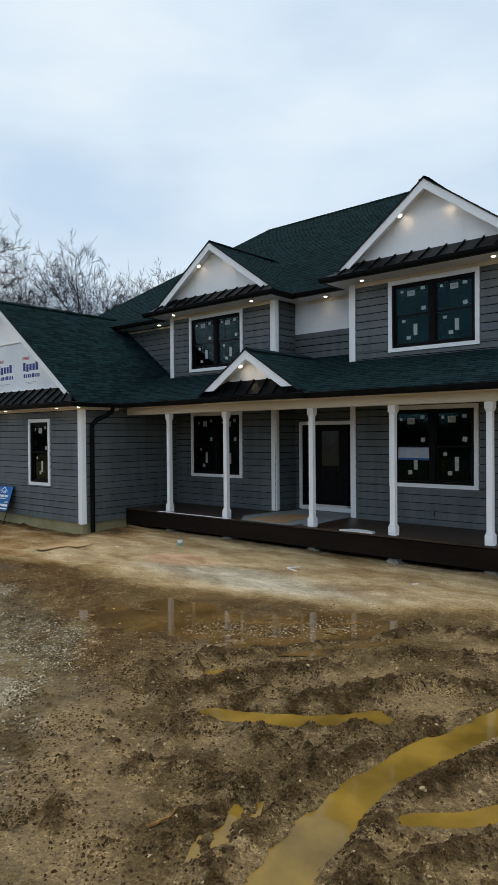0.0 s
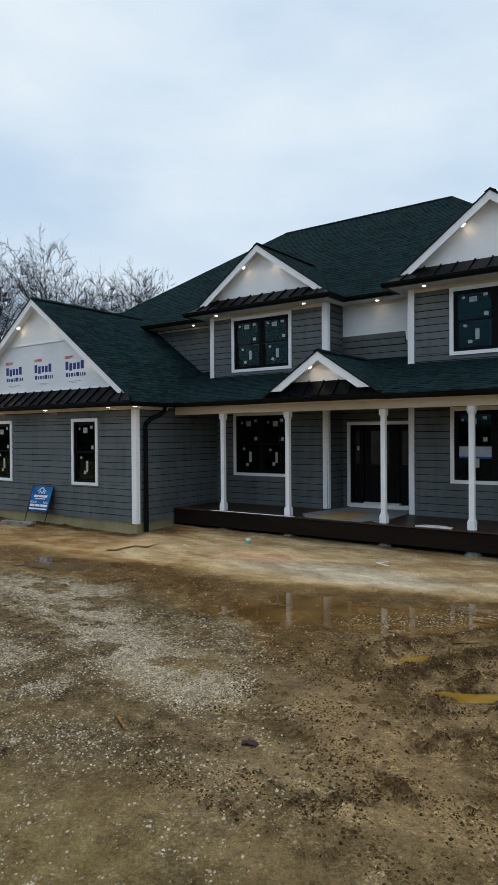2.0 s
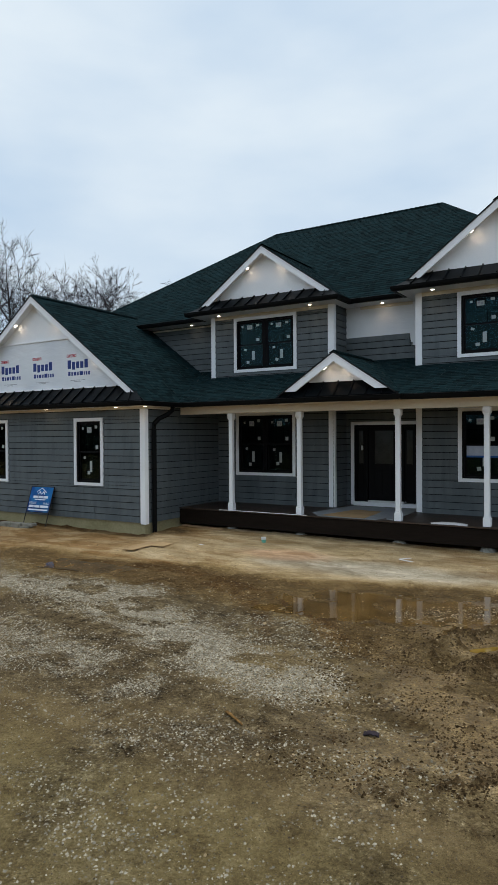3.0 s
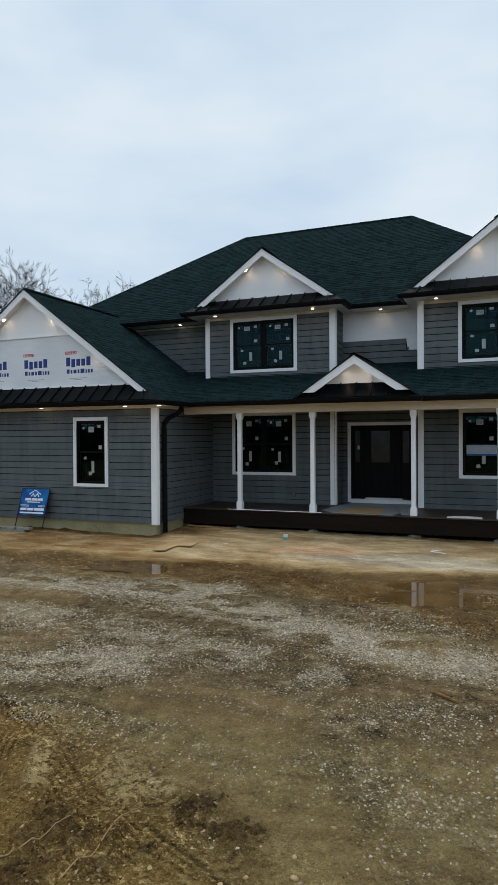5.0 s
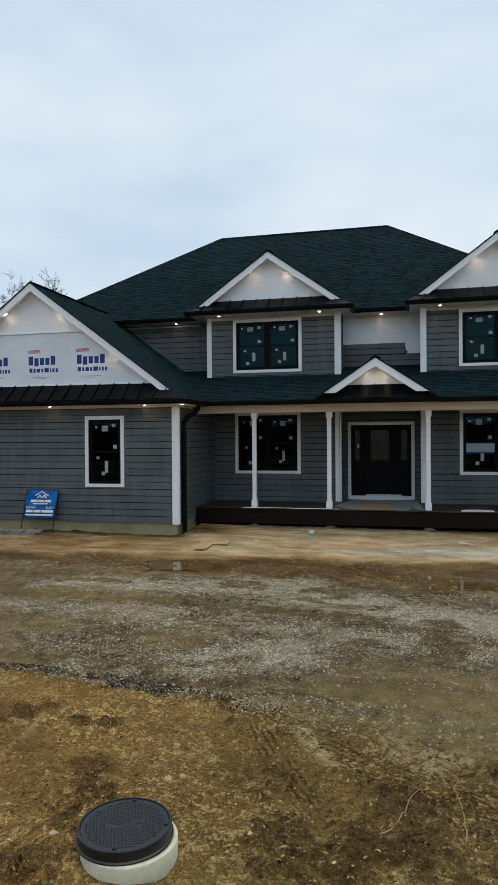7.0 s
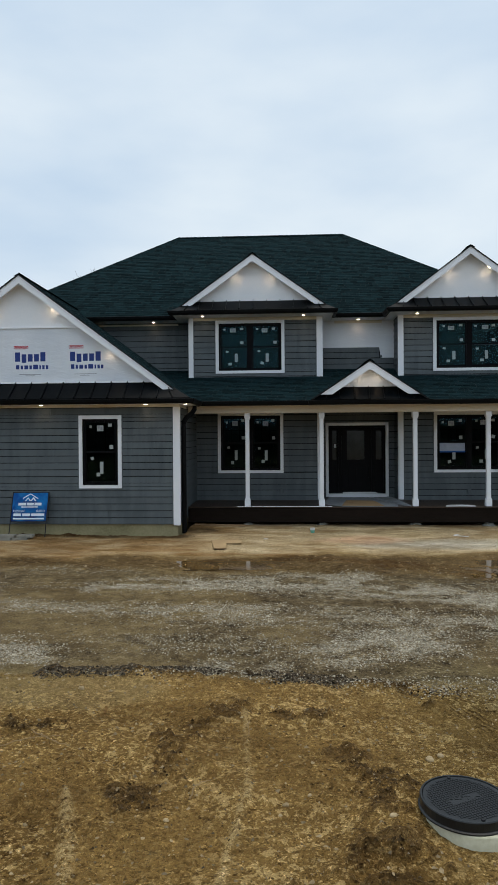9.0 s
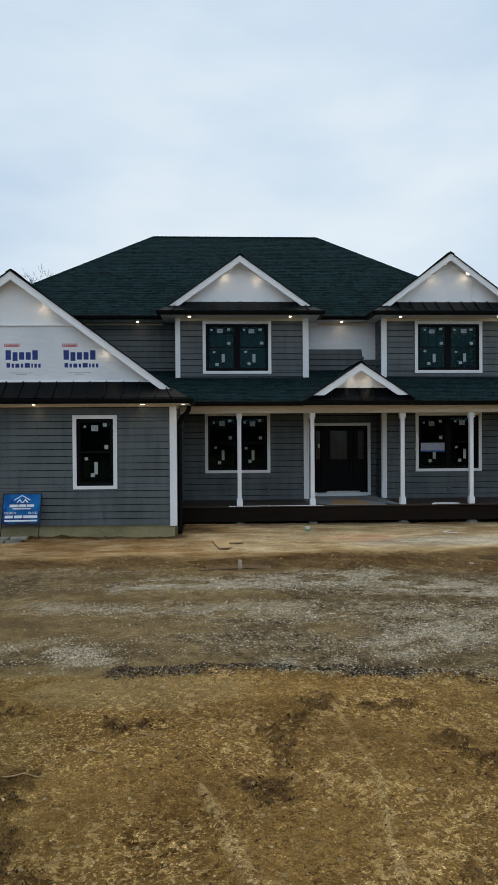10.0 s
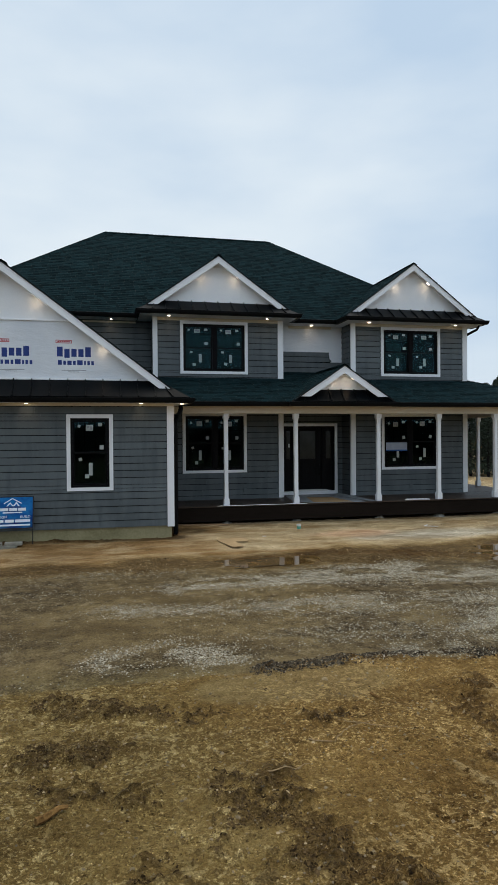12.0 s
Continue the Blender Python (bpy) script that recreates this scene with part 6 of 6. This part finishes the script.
# ---- stones, clods, roots ----
def lumps(name, places, sizes, mat, seed, label, category, flat=0.7, rough=0.3):
    """Many stones or clods as one mesh."""
    rng = np.random.RandomState(seed)
    turn = [2 * math.pi * i / 5 for i in range(5)]
    base = np.array([(math.cos(t), math.sin(t), -0.3) for t in turn] + [(0.12, 0.05, 0.9)])
    tri = np.array([(i, (i + 1) % 5, 5) for i in range(5)])
    n, k = len(places), len(base)
    v = base[None] * (1 + rng.uniform(-rough, rough, (n, k, 1)))
    v = v * np.stack([np.ones(n), rng.uniform(0.6, 1, n), rng.uniform(0.45, 0.9, n) * flat / 0.7], -1)[:, None]
    ang = rng.uniform(0, 2 * np.pi, n)
    tilt = rng.normal(0, 0.3, n)
    y1, z1 = v[..., 1] * np.cos(tilt)[:, None] - v[..., 2] * np.sin(tilt)[:, None], v[..., 1] * np.sin(tilt)[:, None] + v[..., 2] * np.cos(tilt)[:, None]
    x2, y2 = v[..., 0] * np.cos(ang)[:, None] - y1 * np.sin(ang)[:, None], v[..., 0] * np.sin(ang)[:, None] + y1 * np.cos(ang)[:, None]
    co = np.stack([x2, y2, z1], -1) * sizes[:, None, None] + places[:, None]
    faces = (tri[None] + (np.arange(n) * k)[:, None, None]).reshape(-1, 3)
    me = bpy.data.meshes.new(name)
    me.vertices.add(n * k)
    me.vertices.foreach_set("co", co.astype(np.float32).ravel())
    me.loops.add(faces.size)
    me.loops.foreach_set("vertex_index", faces.astype(np.int32).ravel())
    me.polygons.add(len(faces))
    me.polygons.foreach_set("loop_start", (np.arange(len(faces)) * 3).astype(np.int32))
    me.update(calc_edges=True)
    me.materials.append(mat)
    return tagged(new(name, me), label, category, kind="stuff")


def scatter(count, area, seed, density, size, sink=0.35):
    """Places on the ground where density(masks, x, y) lets them fall, with their sizes."""
    rng = np.random.RandomState(seed)
    x, y = rng.uniform(area[0], area[1], count), rng.uniform(area[2], area[3], count)
    z, m = lookup(x, y)
    keep = rng.uniform(0, 1, count) < density(m, x, y)
    x, y, z = x[keep], y[keep], z[keep]
    s = size[0] + (size[1] - size[0]) * rng.uniform(0, 1, len(x)) ** 2.5
    return np.stack([x, y, z - s * (sink - 0.35)], -1), s


def clear(x, y):
    """Keeps loose stones off the riser, the footprint of the house and the standing water."""
    ok = (np.hypot(x + 10.81, y + 1.92) > 0.39) & (y < 11.6) & ~((x < -14.4) & (y > 10.15))
    return ok * (to_line(x, y, RUT) > 0.2)


AREA = (-22, 0.3, -4.0, 11.5)
streaks = lambda x, y: step(0.44, 0.62, fbm(x * 0.30, y * 2.6 + 0.35 * np.sin(x * 0.5), 141))
p, s = scatter(640000, (-20, -4.5, -1.6, 7.2), 1, lambda m, x, y: clear(x, y) * np.clip(m["pale"] * 1.9 + m["drive"] * (1 - m["silt"] * 0.7) * (0.10 + 0.90 * streaks(x, y)) * 0.24 + 0.3 * step(0.2, 0.03, to_line(x, y, RIM)), 0, 1), (0.004, 0.020))
lumps("gravel", p, s, PALE_STONE, 11, "pale crushed stone strewn over the drive", "gravel")
p, s = scatter(210000, AREA, 2, lambda m, x, y: clear(x, y) * np.clip((0.05 + m["drive"] * 0.35 + m["churn"] * 0.25 - m["silt"] * 0.2) * (1 - 0.97 * m["sand"]), 0, 1), (0.004, 0.015))
lumps("pebbles", p, s, STONE, 12, "small brown pebbles bedded in the mud", "pebbles")
p, s = scatter(52000, AREA, 3, lambda m, x, y: clear(x, y) * np.clip(0.50 - m["drive"] * 0.45 - m["sand"] * 0.42, 0.02, 1), (0.005, 0.026))
lumps("stones", p, s, TAN_STONE, 13, "pale rounded stones lying on bare dirt", "stones")
p, s = scatter(60000, (-15.2, -9.8, 0.1, 1.2), 4, lambda m, x, y: clear(x, y) * step(0.24, 0.03, to_line(x, y, RIM)) ** 1.5 * step(0.38, 0.52, fbm(x * 1.5, y * 3, 161) + 0.05) * (1 - 0.75 * step(-11.8, -11.0, x)), (0.006, 0.024))
lumps("gravel_ridge", p, s, WET_STONE, 14, "dark wet gravel pushed up along the drive's edge", "gravel")


def ridge_field(x, y):
    d = np.full(np.shape(x), 9.0)
    for pts in RIDGES:
        d = np.minimum(d, to_line(x, y, pts))
    return step(0.18, 0.04, d) * step(-6.5, -5.2, x)


def clod_cover(m, x, y):
    bare = (1 - m["drive"]) * (1 - m["sand"])
    patchy = step(0.46, 0.60, fbm(x * 2.1, y * 3.4, 151))
    return clear(x, y) * np.clip(m["churn"] ** 2 * (0.04 + 0.96 * patchy) * 0.75 + (0.015 + 0.11 * patchy) * step(-7.2, -5.6, x) * step(8.2, 7.0, y) * (1 - m["sand"]) + ridge_field(x, y) * 0.6 * step(0.4, 0.55, fbm(x * 3, y * 3, 153)) + 0.0012 * bare, 0, 1)


p1, s1 = scatter(360000, (-6.9, -1.2, 1.6, 8.8), 5, clod_cover, (0.004, 0.022), 0.3)
p2, s2 = scatter(330000, (-18.5, -6.9, -4.0, 1.0), 25, clod_cover, (0.005, 0.021), 0.3)
p3, s3 = scatter(60000, (-22, -6.9, 1.0, 11.4), 26, clod_cover, (0.005, 0.020), 0.3)
p, s = np.concatenate([p1, p2, p3]), np.concatenate([s1, s2, s3])
lumps("clods", p, s, CLOD, 15, "dark wet soil clods thrown up by tyres", "soil clods", rough=0.5)
p, s = scatter(230000, AREA, 6, lambda m, x, y: clear(x, y) * np.clip((1 - m["drive"]) * (1 - m["sand"] * 0.8) * (1 - m["silt"]) * (0.10 + 0.9 * step(0.40, 0.62, fbm(x * 1.6, y * 1.6, 171))) * 0.5, 0, 1), (0.005, 0.017))
lumps("soil_crumbs", p, s, CRUMB, 17, "loose tan and brown soil crumbs on bare dirt", "soil crumbs", rough=0.4)
# bits floating on the shallow puddle
rng = np.random.RandomState(77)
fx, fy = rng.uniform(-7.2, -4.5, 4600), rng.uniform(6.0, 8.2, 4600)
keep = (rng.uniform(0, 1, 4600) < step(0.6, 0.15, to_line(fx, fy, [(-6.2, 6.4), (-5.5, 6.9), (-5.0, 7.7)])) * 0.75) & (terrain(fx, fy)[0] < FILM_Z)
fx, fy = fx[keep], fy[keep]
lumps("floating_bits", np.stack([fx, fy, np.full(len(fx), FILM_Z)], -1), rng.uniform(0.006, 0.02, len(fx)), PALE_STONE, 16, "pale bits floating on the shallow puddle", "debris", flat=0.12)


def root(pts, r, seed, name="root", label="thin pale root lying on the dirt", mat=None):
    rng = random.Random(seed)
    wig = 0.012 if name == "root" else 0.002
    dense = []
    for (ax, ay), (bx, by) in zip(pts, pts[1:]):
        for k in range(4):
            t = k / 4
            x, y = ax + (bx - ax) * t + rng.uniform(-wig, wig), ay + (by - ay) * t + rng.uniform(-wig, wig)
            dense.append((x, y, ground_height(x, y) + r * 0.8 + rng.uniform(0, 0.012)))
    dense.append((*pts[-1], ground_height(*pts[-1]) + r))
    n = len(dense)
    ob = part(name, tube(bmesh.new(), dense, [r * (1 - 0.6 * i / n) for i in range(n)], 6), mat or ROOT)
    tagged(ob, label, name)


ROOTS = [[(-14.79, -0.97), (-14.57, -1.09), (-14.4, -0.89), (-14.08, -0.76)], [(-14.37, -0.68), (-14.15, -0.84), (-13.91, -1.01)], [(-12.4, -0.35), (-12.38, -0.64)],
         [(-12.77, -1.67), (-12.73, -1.49), (-12.64, -1.39)], [(-9.17, -1.43), (-9.05, -1.26), (-8.98, -1.0), (-8.91, -0.93)], [(-8.62, -1.41), (-8.6, -1.04), (-8.65, -0.69), (-8.6, -0.56)],
         [(-15.3, -1.5), (-15.1, -1.45), (-14.9, -1.35)], [(-3.18, 5.4), (-3.28, 5.65), (-3.33, 5.8)]]
for i, pts in enumerate(ROOTS):
    root(pts, 0.0062, i)
for i, pts in enumerate(([(-6.83, 2.24), (-6.56, 2.10)], [(-3.48, 2.9), (-3.38, 3.1)], [(-13.83, -0.13), (-13.80, -0.3)], [(-17.02, -1.69), (-16.81, -1.57)], [(-5.13, 7.6), (-4.85, 7.95)], [(-5.0, 7.25), (-4.75, 7.3)])):
    root(pts, 0.016 if i != 3 else 0.03, 50 + i, "stick", "broken brown stick lying on the mud", LOG)


def rock(x, y, r, seed):
    r *= 0.58
    rng = random.Random(seed)
    bm = bmesh.new()
    bmesh.ops.create_icosphere(bm, subdivisions=2, radius=1)
    sq = (rng.uniform(0.8, 1.2), rng.uniform(0.6, 0.9), rng.uniform(0.5, 0.7))
    for v in bm.verts:
        f = 1 + 0.25 * noise.noise(v.co * 1.3 + Vector((seed * 3.1, 0, 0)))
        v.co = Vector((v.co.x * sq[0], v.co.y * sq[1], v.co.z * sq[2])) * r * f
    ob = part("rock", bm, TAN_STONE, None, "", pose(x, y, ground_height(x, y) + r * 0.15, 0, 0, rng.uniform(0, 360)), True)
    tagged(ob, "pale rounded rock half bedded in the dirt", "rock", "rocks on the dirt")


for i, (x, y, r) in enumerate(((-10.84, -1.01, 0.07), (-10.74, -0.95, 0.06), (-11.3, -1.96, 0.045), (-11.87, -1.62, 0.035), (-7.6, -0.9, 0.04), (-7.31, -0.82, 0.045), (-7.37, -0.63, 0.035), (-12.05, -1.75, 0.05),
                              (-4.29, 5.9, 0.05), (-7.69, 4.89, 0.035), (-2.2, 4.45, 0.05), (-14.2, 0.25, 0.06), (-13.9, 0.3, 0.04), (-8.0, 4.95, 0.06), (-9.7, 1.1, 0.04), (-16.0, 6.3, 0.05), (-12.9, -1.95, 0.04))):
    rock(x, y, r, i)


# ---- trees behind the house ----
def branch(bm, pts, radii, sides):
    """An open tapered tube: cheap wood for fine branches."""
    last = None
    for i, p in enumerate(pts):
        d = (pts[min(i + 1, len(pts) - 1)] - pts[max(i - 1, 0)]).normalized()
        a = d.cross(Vector((0.31, 0.17, 0.93))).normalized()
        b = d.cross(a)
        now = [bm.verts.new(p + radii[i] * (math.cos(t) * a + math.sin(t) * b)) for t in (2 * math.pi * k / sides for k in range(sides))]
        if last:
            for k in range(sides):
                bm.faces.new((last[k], last[(k + 1) % sides], now[(k + 1) % sides], now[k]))
        last = now


def bare_tree(seed, height, spread, limbs):
    """Trunk, limbs that fork at narrow angles, and five further levels of ever finer twigs."""
    rng = random.Random(seed)
    wood, twigs = bmesh.new(), bmesh.new()

    def grow(p, d, length, r, level):
        n = (5, 5, 4, 4, 3, 2)[level]
        pts, rad = [p], [r]
        for k in range(n):
            wob = (0.05, 0.15, 0.19, 0.21, 0.22, 0.2)[level]
            d = (d + Vector((rng.gauss(0, wob), rng.gauss(0, wob), rng.gauss(0, wob * 0.6) + (0.0, 0.07, 0.05, 0.03, 0.02, 0.0)[level]))).normalized()
            pts.append(pts[-1] + d * (length / n))
            rad.append(r * (1 - 0.55 * (k + 1) / n))
        branch(wood if level < 3 else twigs, pts, rad, (8, 6, 5, 3, 3, 3)[level])
        if level == 5:
            return
        kids = (limbs, 5, 5, 4, 4)[level]
        for k in range(kids):
            t = (rng.uniform(0.25, 1.0), 0.32 + 0.68 * k / (kids - 1))[level == 0]
            i = min(int(t * n), n - 1)
            q = pts[i].lerp(pts[i + 1], t * n - i)
            axis = Vector((rng.gauss(0, 1), rng.gauss(0, 1), rng.gauss(0, 0.5))).normalized()
            way = (pts[i + 1] - pts[i]).normalized()
            nd = (way * rng.uniform(0.6, 1.0) + axis * spread * (1.0, 1.0, 0.9, 0.8, 0.75)[level] * rng.uniform(0.6, 1.25)).normalized()
            size = length * (rng.uniform(0.42, 0.62), 1.02 - 0.62 * t)[level == 0]
            grow(q, nd, size, max(rad[i] * rng.uniform(0.42, 0.6), 0.0098), level + 1)

    grow(Vector((0, 0, -0.2)), Vector((0, 0, 1)), height * 0.5, height * 0.0135, 0)
    tree = thing("bare_tree", "leafless deciduous tree with dense fine twigs", "tree", Matrix(), "bare trees behind the house")
    part("trunk", wood, BARK, tree, "dark trunk and limbs")
    part("crown", twigs, TWIG, tree, "fine bare twigs")
    return tree


tree_kinds = [bare_tree(3, 15.6, 0.80, 8), bare_tree(8, 15.6, 0.86, 8), bare_tree(21, 15.2, 0.80, 8)]
crown_tops = [max((v.co.z for c in t.children for v in c.data.vertices)) for t in tree_kinds]
# place and height of each tree
TREES = [(-54.0, 24.0, 21.2), (-60.6, 40.2, 24.4), (-60.8, 45.4, 23.4), (-53.0, 42.8, 21.2), (-52.2, 46.9, 21.2), (-44.8, 47.6, 18.4), (-42.4, 55.7, 19.4), (-32.1, 62.9, 21.6), (-63.0, 36.4, 23.4),
         (-56.5, 49.5, 19.8), (-66.5, 40.0, 23.4)]
tree_rng = random.Random(2)
for i, (x, y, h) in enumerate(TREES):
    m = pose(x, y, 0.0, 0, 0, tree_rng.uniform(0, 360))
    src = tree_kinds[i % 3]
    s = h / crown_tops[i % 3]
    if i < 3:
        src.matrix_basis = m
        src.scale = (s * 0.84, s * 0.84, s)
    else:
        src_scale = tuple(src.scale)
        src.scale = (s * 0.84, s * 0.84, s)
        copy_thing(src, m)
        src.scale = src_scale


def evergreen(seed, height, width):
    rng = random.Random(seed)
    tree = thing("evergreen", "dark evergreen tree at the edge of the plot", "tree", Matrix(), "evergreens beyond the porch")
    part("trunk", tube(bmesh.new(), [(0, 0, -0.2), (0.05, 0, height * 0.5), (0, 0.03, height * 0.95)], [0.14, 0.09, 0.02], 7), BARK, tree)
    verts, faces = [], []
    for _ in range(3000):
        t = rng.random() ** 0.8
        a = rng.uniform(0, 2 * math.pi)
        r = width * (1 - t) ** 0.7 * math.sqrt(rng.random()) * (0.75 + 0.25 * math.sin(a * 3 + t * 17))
        c = Vector((r * math.cos(a), r * math.sin(a), 0.25 + t * (height - 0.25)))
        u = Vector((rng.gauss(0, 1), rng.gauss(0, 1), rng.gauss(0, 0.6))).normalized() * rng.uniform(0.08, 0.2)
        w = u.cross(Vector((rng.gauss(0, 1), rng.gauss(0, 1), rng.gauss(0, 1)))).normalized() * rng.uniform(0.03, 0.07)
        b = len(verts)
        verts += [tuple(c - u), tuple(c + w), tuple(c + u), tuple(c - w)]
        faces.append((b, b + 1, b + 2, b + 3))
    me = bpy.data.meshes.new("crown")
    me.from_pydata(verts, [], faces)
    me.materials.append(NEEDLE)
    adopt(new("crown", me), tree)
    return tree


green = [evergreen(5, 7.0, 2.0), evergreen(9, 5.0, 2.4)]
GREENS = [(8.0, 30.5, 5.9), (7.0, 30.0, 5.6), (9.2, 32.0, 6.2), (10.5, 31.5, 6.0), (5.5, 27.5, 4.6), (4.0, 29.5, 4.8), (3.2, 27.2, 4.4), (2.6, 31.5, 5.0), (12.5, 30.0, 6.0), (0.9, 33.5, 5.0), (-0.8, 36.0, 5.4),
          (6.6, 28.5, 5.0), (4.8, 28.2, 4.7), (5.8, 33.0, 5.6), (8.6, 28.0, 5.2), (11.0, 28.0, 5.6)]
for i, (x, y, h) in enumerate(GREENS):
    m = pose(x, y, 0.25, 0, 0, tree_rng.uniform(0, 360))
    src = green[i % 2]
    s = h / (7.0, 5.0)[i % 2]
    if i < 2:
        src.matrix_basis = m
        src.scale = (s, s, s)
    else:
        src_scale = tuple(src.scale)
        src.scale = (s, s, s)
        copy_thing(src, m)
        src.scale = src_scale


# far woods across the road, seen only in the window panes
wood_rng = random.Random(31)
verts, faces = [], []
for _ in range(20000):
    bearing = wood_rng.uniform(radians(180), radians(350))
    reach = 72 + wood_rng.uniform(-4, 4)
    x = bearing * 72
    top = 4.2 + 2.0 * noise.noise(Vector((x * 0.11, 0, 3))) + 0.8 * noise.noise(Vector((x * 0.5, 0, 7)))
    c = Vector((-10 + reach * math.cos(bearing), 5 + reach * math.sin(bearing), wood_rng.uniform(0, 1) ** 0.8 * top))
    u = Vector((wood_rng.gauss(0, 1), wood_rng.gauss(0, 0.4), wood_rng.gauss(0, 1))).normalized() * wood_rng.uniform(0.4, 0.9)
    w = u.cross(Vector((wood_rng.gauss(0, 0.3), 1, wood_rng.gauss(0, 0.3)))).normalized() * wood_rng.uniform(0.2, 0.5)
    b = len(verts)
    verts += [tuple(c - u), tuple(c + w), tuple(c + u), tuple(c - w)]
    faces.append((b, b + 1, b + 2, b + 3))
me = bpy.data.meshes.new("far_woods")
me.from_pydata(verts, [], faces)
me.materials.append(NEEDLE)
tagged(new("far_woods", me), "dark belt of far woods across the road", "woods", kind="stuff")
